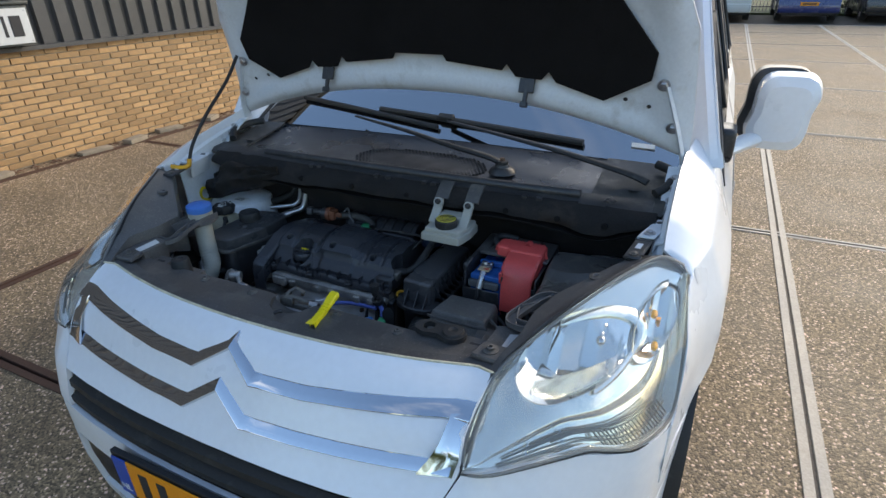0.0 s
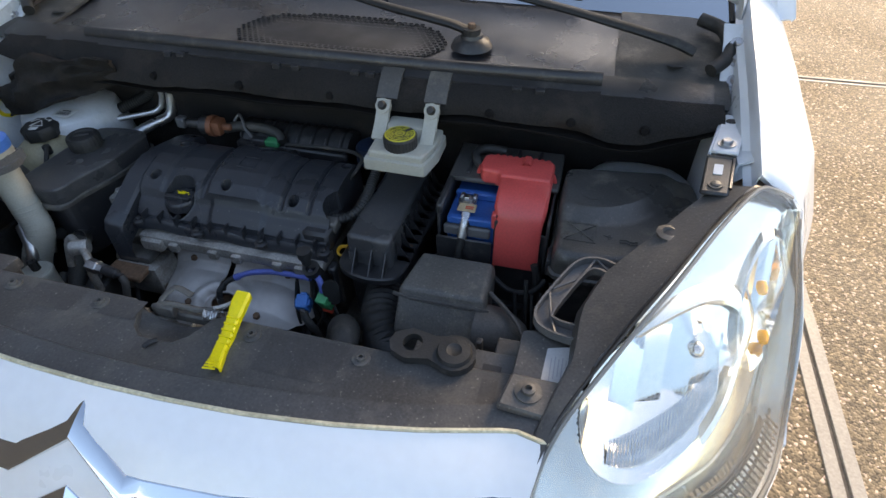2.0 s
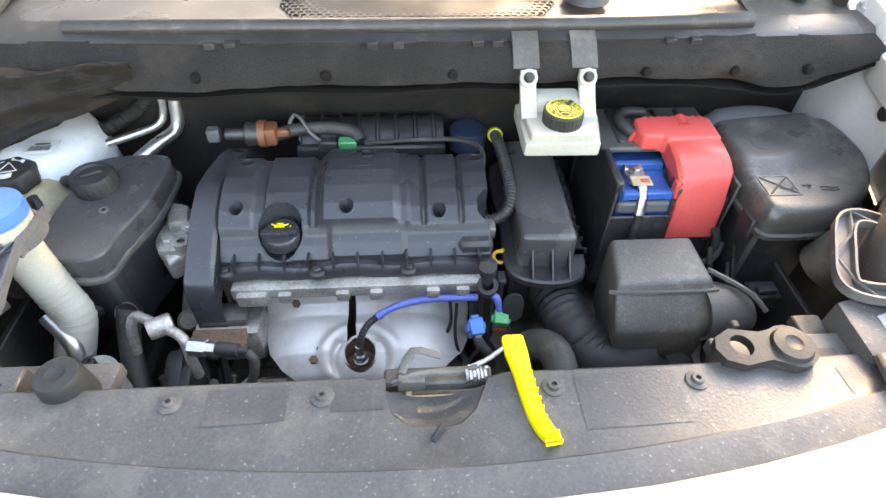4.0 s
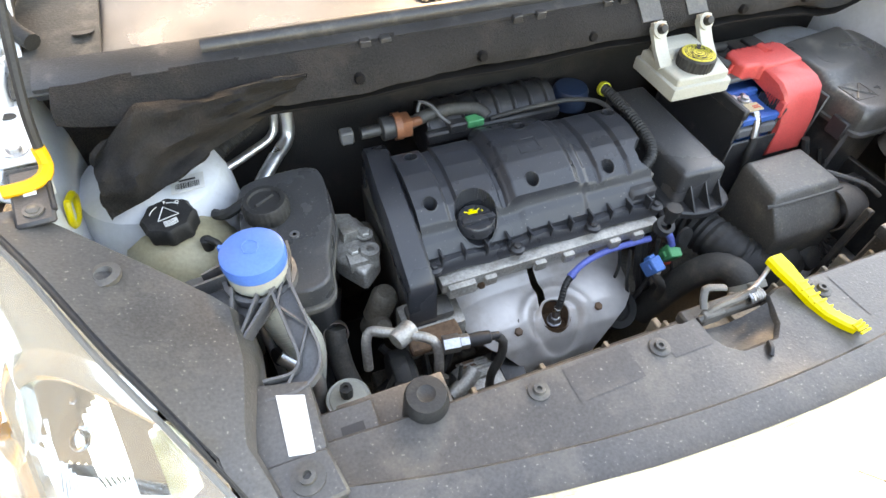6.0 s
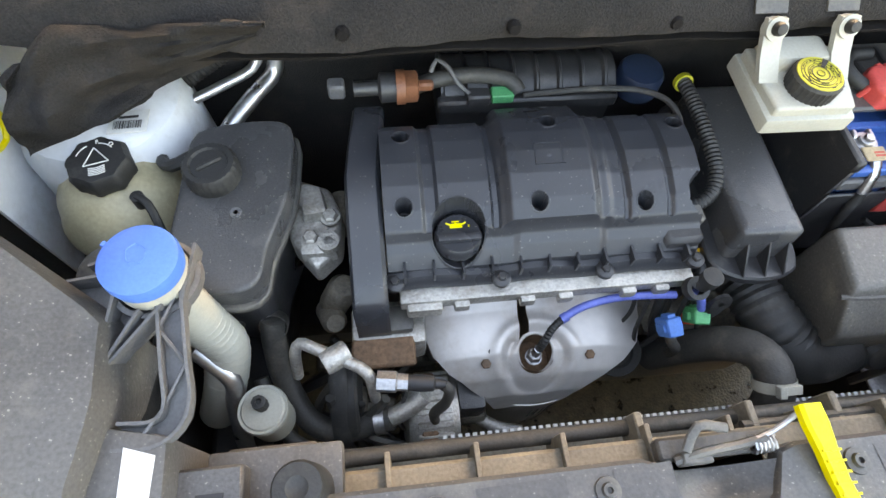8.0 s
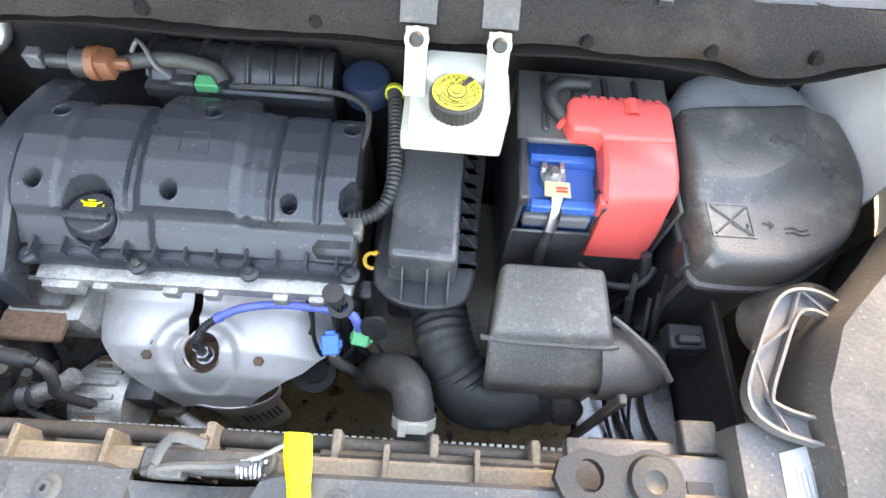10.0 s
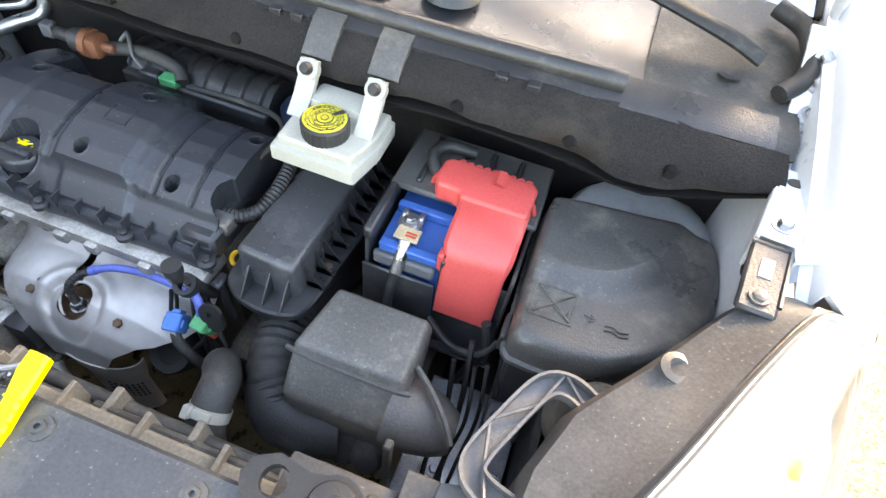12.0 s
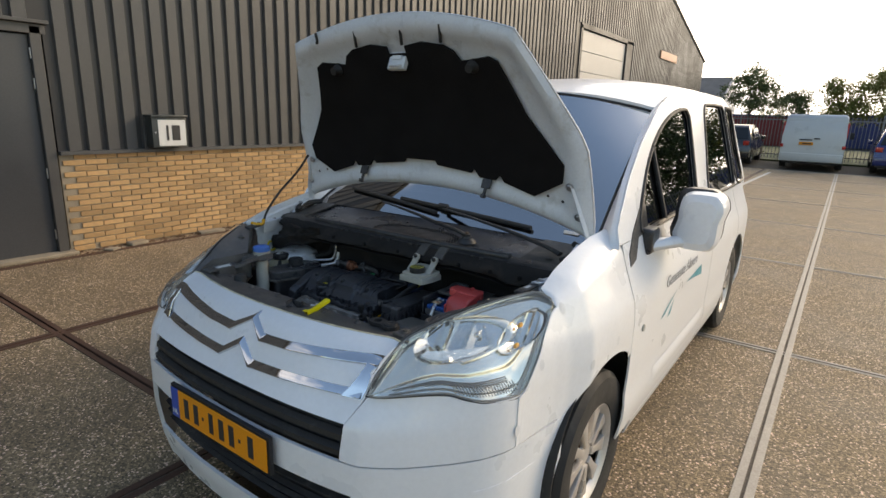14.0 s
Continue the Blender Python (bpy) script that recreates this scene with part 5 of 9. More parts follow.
cover = part("engine_cover", dome(cover_h, -0.292, 0.112, 0.598, 0.800, 202, 101, 0.815, in_cover), COVER, car, "satin black plastic engine cover", 32)
def well(hx, hy, r, floor, stud):
    """A round hole in the cover: rolled rim on the cover's surface, wall and floor."""
    ring = lambda rr, z=None, up=0.0: [Vector((hx + rr * math.cos(a), hy + rr * math.sin(a), cover_h(hx + rr * math.cos(a), hy + rr * math.sin(a)) + up if z is None else z)) for a in steps(0, 2 * math.pi, 36)]
    b = sheet([ring(r + 0.0030, None, -0.001), ring(r + 0.0022, None, 0.0006), ring(r + 0.0008, None, 0.0009), ring(r, None, -0.0008), ring(r * 0.95, floor), ring(0.0, floor)])
    if stud:
        lathe([(0.0055, 0.0), (0.0055, 0.006), (0.0025, 0.006), (0.002, 0.003), (0, 0.003)], 14, b, Matrix.Translation((hx, hy, floor)))
    return b


for hx, hy, hz in ((-0.266, 0.655, 0.865), (-0.104, 0.647, 0.87), (0.032, 0.645, 0.862), (-0.263, 0.752, 0.872), (-0.076, 0.757, 0.88), (0.095, 0.752, 0.872)):
    part("screw_well", well(hx, hy, 0.0100, hz - 0.012, True), COVER, cover)
part("cap_well", well(-0.202, 0.630, 0.0322, 0.824, False), COVER, cover)
b = lathe([(0, 0), (0.0285, 0.0), (0.0295, 0.004), (0.0290, 0.016), (0.026, 0.0195), (0, 0.0200)], 36, None, Matrix.Translation((-0.202, 0.628, 0.838)), lambda a: 1 + 0.012 * math.cos(a * 18))
box(-0.0265, 0.0265, -0.0055, 0.0055, 0.018, 0.027, 0.003, 2, b, Matrix.Translation((-0.202, 0.620, 0.838)))
cap = part("oil_cap", b, COVER, cover, "black oil filler cap with a yellow oil can sign")
b = box(-0.010, 0.005, -0.0040, 0.0020, 0, 0.0008, 0.0, 1)
tube([(0.004, 0.000, 0.0005), (0.010, 0.0032, 0.0005)], 0.0011, 4, b)
tube([(-0.010, 0.001, 0.0005), (-0.0145, 0.0035, 0.0005)], 0.0013, 4, b)
tube([(-0.0025, 0.002, 0.0005), (-0.0025, 0.0050, 0.0005)], 0.0011, 4, b)
box(-0.007, 0.002, 0.0042, 0.0056, 0, 0.0008, 0.0, 1, b)
box(0.0125, 0.014, -0.0035, -0.0005, 0, 0.0008, 0.0, 1, b)
bmesh.ops.transform(b, matrix=Matrix.Translation((-0.202, 0.6385, 0.8584)), verts=b.verts[:])
part("oil_sign", b, YELLOW, cap, "yellow oil can pictogram", 30, False)
# raised square and stud on the cover's middle strip
b = filled([(-0.103, 0.690), (-0.066, 0.690), (-0.066, 0.722), (-0.103, 0.722)], ([(-0.100, 0.693), (-0.069, 0.693), (-0.069, 0.719), (-0.100, 0.719)],), lambda u, v: (u, v, cover_h(u, v) + 0.0015), 0.003)
lathe([(0, 0.002), (0.006, 0.001), (0.008, -0.001)], 16, b, Matrix.Translation((-0.085, 0.706, 0.9025)))
part("square_mark", b, COVER, cover)
# skirt with ribs, flange and bolts along the cover's front
b = sheet([[Vector((x, y, z + 0.004 * math.sin(x * 46))) for y, z in ((0.606, 0.822), (0.590, 0.820), (0.584, 0.812), (0.583, 0.800))] for x in steps(-0.292, 0.112, 40)], 0.004)
for k in range(11):
    x = -0.270 + k * 0.036
    box(x - 0.0015, x + 0.0015, 0.585, 0.605, 0.815, 0.836, 0.0, 1, b)
part("cover_skirt", b, COVER, cover)
for x, y in ((-0.283, 0.588), (-0.150, 0.583), (-0.016, 0.583), (0.106, 0.588)):
    b = lathe([(0, 0), (0.012, 0), (0.012, 0.006), (0.009, 0.008), (0, 0.008)], 16, None, Matrix.Translation((x, y, 0.811)))
    bolt(0, 0, 0, 0.0062, 0.006, 0, b, Matrix.Translation((x, y, 0.818)))
    part("cover_bolt", b, PLASTIC, cover)
b = box(-0.278, 0.108, 0.566, 0.62, 0.776, 0.798, 0.004, 2)
for x in (-0.245, -0.20, -0.115, -0.065, 0.02, 0.065):
    box(x - 0.010, x + 0.010, 0.558, 0.58, 0.774, 0.792, 0.004, 2, b)
box(-0.270, -0.225, 0.556, 0.60, 0.770, 0.794, 0.005, 2, b)
box(0.055, 0.10, 0.575, 0.60, 0.778, 0.797, 0.005, 2, b)
part("cylinder_head", b, ALU, car, "cast aluminium cylinder head edge")
# timing cover at the engine's end
b = sheet([[Vector((x + dx, y, z + dz)) for dx, dz in ((-0.335, -0.05), (-0.335, -0.008), (-0.331, 0.0), (-0.297, 0.0), (-0.292, -0.006), (-0.292, -0.05))] for x, y, z in ((0, 0.548, 0.70), (0, 0.550, 0.818), (0, 0.558, 0.832), (0, 0.60, 0.852), (0, 0.65, 0.876), (0, 0.70, 0.888), (0.004, 0.745, 0.884), (0.010, 0.80, 0.874), (0.012, 0.83, 0.862), (0.012, 0.84, 0.80))], 0.003)
part("timing_cover", b, COVER, car, "satin black timing belt cover", 40)
part("engine_block", box(-0.325, 0.10, 0.632, 0.86, 0.30, 0.775, 0.01, 1), DIRTYM, car, "grimy engine block")
part("gearbox", box(0.10, 0.42, 0.55, 0.85, 0.30, 0.62, 0.03, 2), DIRTYM, car)

# exhaust heat shield: two pressed halves
def shield_pt(x, k):
    """k from the top edge (0) to the bottom lip (1)."""
    y = curve_at([(0, 0.612), (0.22, 0.594), (0.55, 0.528), (0.75, 0.496), (0.90, 0.476), (1.0, 0.470)], k)
    z = curve_at([(0, 0.772), (0.12, 0.738), (0.3, 0.716), (0.6, 0.700), (0.78, 0.676), (0.90, 0.640), (1.0, 0.585)], k)
    mid = -0.097
    z -= 4.5 * max(0, abs(x - mid) - 0.075) ** 2
    d = math.hypot(x + 0.095, (y - 0.512) * 1.2)
    z -= 0.012 * math.exp(-((d - 0.040) / 0.007) ** 2) * (0.6 if k > 0.5 else 0.25)
    z += 0.006 * math.exp(-((d - 0.055) / 0.010) ** 2)
    return Vector((x, y, z))


def shield_half(xa, xb):
    rows = []
    for k in steps(0, 1, 80):
        narrow = curve_at([(0, 0.012), (0.05, 0.003), (0.12, 0.0), (0.4, 0.001), (0.55, 0.010), (0.7, 0.030), (0.82, 0.056), (0.92, 0.082), (1.0, 0.100)], k)
        a, c = xa, xb
        if xa < -0.2:
            a = xa + narrow
            c = xb - 0.008 * k if k < 0.5 else min(-0.0965, xb - 0.004 + (k - 0.5) * 0.12)
        else:
            c = xb - narrow * 1.25 - 0.010 * k
            a = xa + 0.004 * k if k < 0.5 else max(-0.0975, xa + 0.002 - (k - 0.5) * 0.1)
        row = []
        for i in range(57):
            x = a + (c - a) * i / 56
            row.append(shield_pt(x, k))
        rows.append(row)
    b = sheet(rows)
    kill = [f for f in b.faces if math.hypot(f.calc_center_median().x + 0.095, f.calc_center_median().y - 0.519) < 0.0245]
    bmesh.ops.delete(b, geom=kill, context="FACES")
    thicken(b, 0.0018)
    return b


shield = part("heat_shield", shield_half(-0.246, -0.112), SHIELD, car, "stained aluminium exhaust heat shield", 45)
part("shield_half", shield_half(-0.103, 0.082), SHIELD, shield, "", 45)
for x, k in ((-0.197, 0.20), (0.012, 0.19), (-0.166, 0.66), (-0.018, 0.66)):
    p = shield_pt(x, k)
    part("shield_bolt", bolt(0, 0, 0, 0.0072, 0.007, 0, None, Matrix.Translation(p) @ pose(0, 0, 0, 18, 0, 0)), RUST, shield)
for x, k in ((-0.158, 0.58), (-0.022, 0.58)):
    part("shield_hole", lathe([(0, 0.0012), (0.004, 0.0012), (0.004, 0)], 12, None, Matrix.Translation(shield_pt(x, k)) @ pose(0, 0, 0, 20, 0, 0)), INK, shield)
b = sheet([[Vector((-0.085 + r * math.cos(a), 0.500 + r * 0.45 * math.sin(a), z)) for a in steps(math.pi * 0.95, math.pi * 2.05, 18)] for r, z in ((0.078, 0.60), (0.074, 0.57), (0.062, 0.53), (0.06, 0.42))], 0.002)
part("exhaust_cup", b, SHIELD, shield, "lower perforated shield", 45)
b = bmesh.new()
for i in range(7):
    for j in range(5):
        a = math.pi * (1.55 + 0.055 * i)
        lathe([(0, 0.001), (0.0026, 0.001), (0.0026, 0)], 8, b, Matrix.Translation((-0.085 + 0.0636 * math.cos(a), 0.500 + 0.0636 * 0.45 * math.sin(a) - 0.0005, 0.525 - 0.010 * j)) @ pose(0, 0, 0, 90, 0, 20))
holes = part("perforation", b, INK, shield)
holes["kind"] = "stuff"
HOLE = [(-0.095 + 0.0255 * math.cos(a), 0.519 + 0.0255 * math.sin(a)) for a in steps(0, 2 * math.pi, 30)]
K_OF = lambda y: next((k / 200 for k in range(201) if shield_pt(-0.095, k / 200).y <= y), 1.0)
part("hole_rim", tube([shield_pt(x, K_OF(y)) for x, y in HOLE], 0.0024, 6, straight=True), SHIELD, shield)
part("sensor_bore", lathe([(0.027, -0.004), (0.025, -0.035), (0.0, -0.035)], 24, None, Matrix.Translation((-0.095, 0.519, 0.698))), RUST, shield)
# oxygen sensor, its ribbed lead and the blue sleeve
b = bolt(0, 0, 0, 0.011, 0.014, 0.012, None, Matrix.Translation((-0.095, 0.517, 0.680)))
lathe([(0, 0.01), (0.0065, 0.01), (0.006, 0.036), (0, 0.038)], 14, b, Matrix.Translation((-0.095, 0.517, 0.682)))
part("oxygen_sensor", b, STEEL, car, "brown stained oxygen sensor")
part("sensor_lead", tube([(-0.094, 0.517, 0.718), (-0.090, 0.521, 0.736), (-0.079, 0.534, 0.748), (-0.062, 0.546, 0.754)], 0.0048, 10, None, 0.01, 0.0012, 0.0045), RUBBER, car, "black ribbed sensor lead")
part("sensor_sleeve", tube([(-0.064, 0.545, 0.754), (-0.035, 0.556, 0.762), (0.010, 0.562, 0.768), (0.055, 0.560, 0.772), (0.088, 0.556, 0.776)], 0.0055, 10), BLUEWIRE, car, "blue fabric sensor sleeve")
part("sleeve_clip", tube([(-0.066, 0.5435, 0.753), (-0.058, 0.547, 0.7555)], 0.0068, 10), BLUEWIRE, car)
# dip stick, connectors
b = lathe([(0, 0), (0.008, 0), (0.009, 0.014), (0.012, 0.016), (0.0125, 0.030), (0, 0.031)], 18, None, Matrix.Translation((0.096, 0.545, 0.826)))
lathe([(0, -0.06), (0.0075, -0.06), (0.0075, 0.002), (0, 0.003)], 14, b, Matrix.Translation((0.100, 0.556, 0.812)) @ pose(0, 0, 0, 20, -10, 0))
lathe([(0.009, 0), (0.0155, 0), (0.0155, 0.014), (0.009, 0.014)], 18, b, Matrix.Translation((0.099, 0.553, 0.800)) @ pose(0, 0, 0, 20, 0, 0))
part("dipstick", b, RUBBER, car, "black dipstick handle")
part("sensor_sleeve", tube([(0.100, 0.552, 0.792), (0.114, 0.545, 0.786), (0.120, 0.536, 0.768)], 0.006, 10), BLUEWIRE, car)
b = box(-0.011, 0.011, -0.013, 0.013, -0.016, 0.016, 0.002, 1, None, Matrix.Translation((0.083, 0.524, 0.742)) @ pose(0, 0, 0, 25, 0, 8))
for k in (-1, 1):
    box(k * 0.0125 - 0.0015, k * 0.0125 + 0.0015, -0.005, 0.005, -0.010, 0.010, 0.0, 1, b, Matrix.Translation((0.083, 0.524, 0.742)) @ pose(0, 0, 0, 25, 0, 8))
box(-0.006, 0.006, 0.012, 0.018, -0.006, 0.012, 0.001, 1, b, Matrix.Translation((0.083, 0.524, 0.742)) @ pose(0, 0, 0, 25, 0, 8))
part("connector", b, BLUECONN, car, "blue plug connector")
M = Matrix.Translation((0.122, 0.532, 0.748)) @ pose(0, 0, 0, 25, 0, -8)
b = box(-0.011, 0.011, -0.009, 0.014, -0.020, 0.018, 0.002, 1, None, M)
box(-0.015, 0.015, -0.004, 0.006, -0.006, 0.006, 0.001, 1, b, M)
box(-0.005, 0.005, 0.012, 0.017, -0.012, 0.014, 0.001, 1, b, M)
gconn = part("connector", b, GREENCONN, car, "green plug connector with a red clip")
part("red_clip", box(-0.010, 0.010, -0.012, 0.010, -0.030, -0.0195, 0.002, 1, None, M), REDCONN, gconn)
part("connector_lead", tube([(0.084, 0.517, 0.735), (0.090, 0.508, 0.722), (0.104, 0.505, 0.700), (0.112, 0.510, 0.66)], 0.0075, 10), HOSE, car, "grey connector lead")
for k in range(5):
    part("lead_wire", tube([(0.080 + 0.002 * k, 0.520, 0.750), (0.082 + 0.002 * k, 0.510, 0.742), (0.088, 0.511, 0.726)], 0.0009, 5), PAPER, car)
part("oil_filter", lathe([(0, 0.0), (0.020, 0.0), (0.022, 0.004), (0.034, 0.006), (0.037, 0.0), (0.038, -0.06), (0, -0.06)], 28, None, Matrix.Translation((0.045, 0.520, 0.640)) @ pose(0, 0, 0, 40, 0, 0)), RUBBER, car, "black oil filter")
b = lathe([(0.0075, 0), (0.011, 0), (0.012, 0.006), (0.0075, 0.006)], 16, None, Matrix.Translation((0.128, 0.622, 0.792)) @ pose(0, 0, 0, 30, 0, 0))
box(-0.004, 0.004, 0.008, 0.015, 0, 0.005, 0.001, 1, b, Matrix.Translation((0.128, 0.622, 0.792)) @ pose(0, 0, 0, 30, 0, -40))
part("yellow_ring", b, ORANGE, car, "yellow plastic pull ring")
b = box(0.118, 0.132, 0.568, 0.592, 0.785, 0.797, 0.003, 1)
tube([(0.125, 0.58, 0.70), (0.125, 0.58, 0.79)], 0.006, 8, b)
part("lift_eye", b, PLASTIC, car)
b = bmesh.new()
for k in range(4):
    lathe([(0.004, 0), (0.016, 0), (0.016, 0.005), (0.004, 0.005)], 18, b, Matrix.Translation((0.138, 0.538, 0.762 + 0.007 * k)) @ pose(0, 0, 0, 70, 20, 0))
part("rubber_mount", b, RUBBER, car)
rng = random.Random(3)
for k in range(7):
    x0, y0 = rng.uniform(0.03, 0.14), rng.uniform(0.53, 0.58)
    part("wire", tube([(x0, y0, 0.76), (x0 + rng.uniform(-0.02, 0.03), y0 - 0.02, 0.70), (x0 + rng.uniform(-0.04, 0.05), y0 - 0.03, 0.62), (x0 + rng.uniform(-0.04, 0.05), y0 + 0.03, 0.50)], rng.choice((0.003, 0.004, 0.006)), 6), RUBBER, car)
# lower coolant hose with its clamp
part("coolant_hose", tube([(0.120, 0.53, 0.58), (0.138, 0.518, 0.650), (0.158, 0.504, 0.708), (0.174, 0.490, 0.740), (0.188, 0.474, 0.752), (0.194, 0.450, 0.756), (0.196, 0.424, 0.740), (0.197, 0.408, 0.71), (0.197, 0.400, 0.67)], 0.0245, 16), HOSE, car, "thick black coolant hose")
b = lathe([(0.0255, -0.007), (0.0265, -0.007), (0.0265, 0.007), (0.0255, 0.007)], 28, None, Matrix.Translation((0.1955, 0.434, 0.7465)) @ pose(0, 0, 0, -58, 0, 0))
box(-0.016, 0.016, -0.006, 0.006, 0.025, 0.031, 0.001, 1, b, Matrix.Translation((0.1955, 0.434, 0.7465)) @ pose(0, 0, 0, 32, 0, 0))
box(-0.018, -0.008, -0.008, 0.008, 0.026, 0.036, 0.001, 1, b, Matrix.Translation((0.1955, 0.434, 0.7465)) @ pose(0, 0, 0, 32, 0, 0))
part("hose_clamp", b, MILK, car, "bright steel hose clamp")

# intake manifold, fuel rail sensor, blue lid, breather hoses behind the cover
def manifold_h(x, y):
    z = 0.880 - 1.6 * (y - 0.885) ** 2 * 8
    k = ((x + 0.20) * 30) % 1.0
    return z + 0.006 * (1 if k < 0.16 else 0)


b = dome(manifold_h, -0.200, 0.052, 0.845, 0.93, 84, 10, 0.78)
part("intake_manifold", b, PLASTIC, car, "ribbed black intake manifold", 40)
part("manifold_front", box(-0.205, 0.055, 0.832, 0.85, 0.835, 0.858, 0.004, 1), PLASTIC, car)
b = lathe([(0, 0), (0.019, 0), (0.020, 0.020), (0.018, 0.022), (0.010, 0.024), (0.010, 0.056), (0, 0.056)], 24, None, Matrix.Translation((-0.262, 0.842, 0.884)) @ pose(0, 0, 0, 0, -90, 0))
valve = part("purge_valve", b, PLASTIC, car, "purge valve with brown plastic body")
b = box(-0.262, -0.232, 0.826, 0.858, 0.868, 0.900, 0.006, 2)
box(-0.235, -0.212, 0.836, 0.848, 0.878, 0.892, 0.003, 1, b)
lathe([(0, 0), (0.023, 0), (0.023, 0.012), (0, 0.012)], 20, b, Matrix.Translation((-0.250, 0.842, 0.884)) @ pose(0, 0, 0, 0, -90, 0))
part("valve_body", b, BURNT, valve, "brown plastic valve body")
part("valve_end", box(-0.352, -0.330, 0.838, 0.858, 0.868, 0.892, 0.003, 1), RIBGREY, valve, "grey square end cap")
part("breather_hose", tube([(-0.235, 0.850, 0.876), (-0.20, 0.856, 0.882), (-0.15, 0.858, 0.884), (-0.105, 0.852, 0.878), (-0.092, 0.838, 0.868)], 0.011, 10), HOSE, car, "black breather hose")
b = box(-0.165, -0.132, 0.828, 0.848, 0.852, 0.872, 0.003, 1)
sens = part("map_sensor", b, PLASTIC, car, "black sensor with a green label")
part("green_label", box(-0.131, -0.100, 0.829, 0.849, 0.856, 0.871, 0.002, 1), GREENCONN, sens)
part("sensor_wire", tube([(-0.160, 0.838, 0.868), (-0.178, 0.842, 0.885), (-0.190, 0.856, 0.900), (-0.205, 0.870, 0.902), (-0.214, 0.860, 0.890)], 0.0032, 6), RIBGREY, car)
part("vacuum_hose", tube([(-0.085, 0.838, 0.862), (-0.04, 0.838, 0.866), (0.02, 0.836, 0.870), (0.075, 0.825, 0.875), (0.106, 0.800, 0.880), (0.112, 0.765, 0.882), (0.106, 0.735, 0.876)], 0.0042, 8), HOSE, car, "thin grey vacuum hose")
b = lathe([(0, -0.03), (0.034, -0.03), (0.034, 0.0), (0.030, 0.006), (0.012, 0.008), (0, 0.008)], 28, None, Matrix.Translation((0.097, 0.872, 0.862)))
part("throttle_lid", b, surf("dark_blue_lid", (0.012, 0.028, 0.06), 0.5, 0, 0.15, 20, 300, 0.1), car, "dark blue round throttle lid")
part("corrugated_hose", tube([(0.140, 0.832, 0.880), (0.144, 0.80, 0.878), (0.148, 0.75, 0.872), (0.150, 0.70, 0.862), (0.142, 0.670, 0.852), (0.122, 0.655, 0.845), (0.098, 0.652, 0.842)], 0.0085, 12, None, 0.01, 0.0018, 0.006), RUBBER, car, "black corrugated breather hose")
part("hose_ring", lathe([(0.010, 0), (0.013, 0), (0.013, 0.008), (0.010, 0.008)], 18, None, Matrix.Translation((0.140, 0.836, 0.878)) @ pose(0, 0, 0, 75, 0, 0)), YELLOW_DIM, car, "yellow hose ring")
b = box(0.082, 0.118, 0.625, 0.650, 0.828, 0.852, 0.003, 1)
box(0.090, 0.114, 0.640, 0.660, 0.832, 0.846, 0.002, 1, b)
part("coil_plug", b, GREYPL, car)
part("coil_block", box(0.060, 0.112, 0.600, 0.70, 0.80, 0.846, 0.006, 1), PLASTIC, car)

# ---- air filter box ----
b = prism([(0.150, 0.592), (0.236, 0.588), (0.240, 0.845), (0.156, 0.845)], 0.800, 0.862, 0.010, 3, None, None, 0.03)
airbox = part("air_filter_box", b, BOXBLACK, car, "long black air filter box")
flange = smooth_outline([(0.132, 0.606), (0.140, 0.578), (0.165, 0.562), (0.203, 0.556), (0.240, 0.564), (0.256, 0.585), (0.262, 0.66), (0.264, 0.85), (0.142, 0.85), (0.136, 0.70)], 0.012)
part("flange", prism(flange, 0.790, 0.803, 0.003, 1), PLASTIC, airbox)
for k in range(10):
    y = 0.615 + k * 0.025
    b = prism([(0.236, y - 0.0012), (0.262, y - 0.0012), (0.262, y + 0.0012), (0.236, y + 0.0012)], 0.802, 0.815, 0, 1)
    prism([(0.2385, 0.803), (0.262, 0.803), (0.2385, 0.846)], y - 0.0012, y + 0.0012, 0, 1, b, Matrix(((1, 0, 0, 0), (0, 0, 1, 0), (0, 1, 0, 0), (0, 0, 0, 1))))
    part("rib", b, PLASTIC, airbox)
for x in (0.170, 0.200, 0.226):
    part("rib", prism([(0.560, 0.803), (0.592, 0.803), (0.592, 0.838)], x - 0.0012, x + 0.0012, 0, 1, None, Matrix(((0, 0, 1, 0), (1, 0, 0, 0), (0, 1, 0, 0), (0, 0, 0, 1)))), PLASTIC, airbox)
part("lower_shell", prism([(0.145, 0.60), (0.250, 0.60), (0.255, 0.84), (0.150, 0.84)], 0.66, 0.792, 0.006, 1), PLASTIC, airbox)
part("intake_duct", tube([(0.215, 0.60, 0.73), (0.222, 0.565, 0.735), (0.235, 0.52, 0.735), (0.262, 0.485, 0.72)], 0.036, 16, None, 0.01, 0.003, 0.012), RUBBER, airbox, "black ribbed intake duct")
part("screw", bolt(0.249, 0.652, 0.803, 0.006, 0.004, 0), RUST, airbox)

# ---- resonator box ahead of the battery ----
b = bmesh.new()
hull = [[(0.292, 0.606, 0.70), (0.412, 0.606, 0.70), (0.412, 0.478, 0.68), (0.285, 0.478, 0.68)], [(0.290, 0.606, 0.79), (0.418, 0.606, 0.79), (0.420, 0.474, 0.785), (0.274, 0.474, 0.785)], [(0.289, 0.606, 0.832), (0.418, 0.606, 0.832), (0.420, 0.512, 0.832), (0.274, 0.512, 0.832)], [(0.292, 0.604, 0.845), (0.411, 0.604, 0.845), (0.412, 0.517, 0.845), (0.277, 0.517, 0.845)]]
vs = [[b.verts.new(p) for p in ring] for ring in hull]
b.faces.new(vs[0][::-1])
b.faces.new(vs[-1])
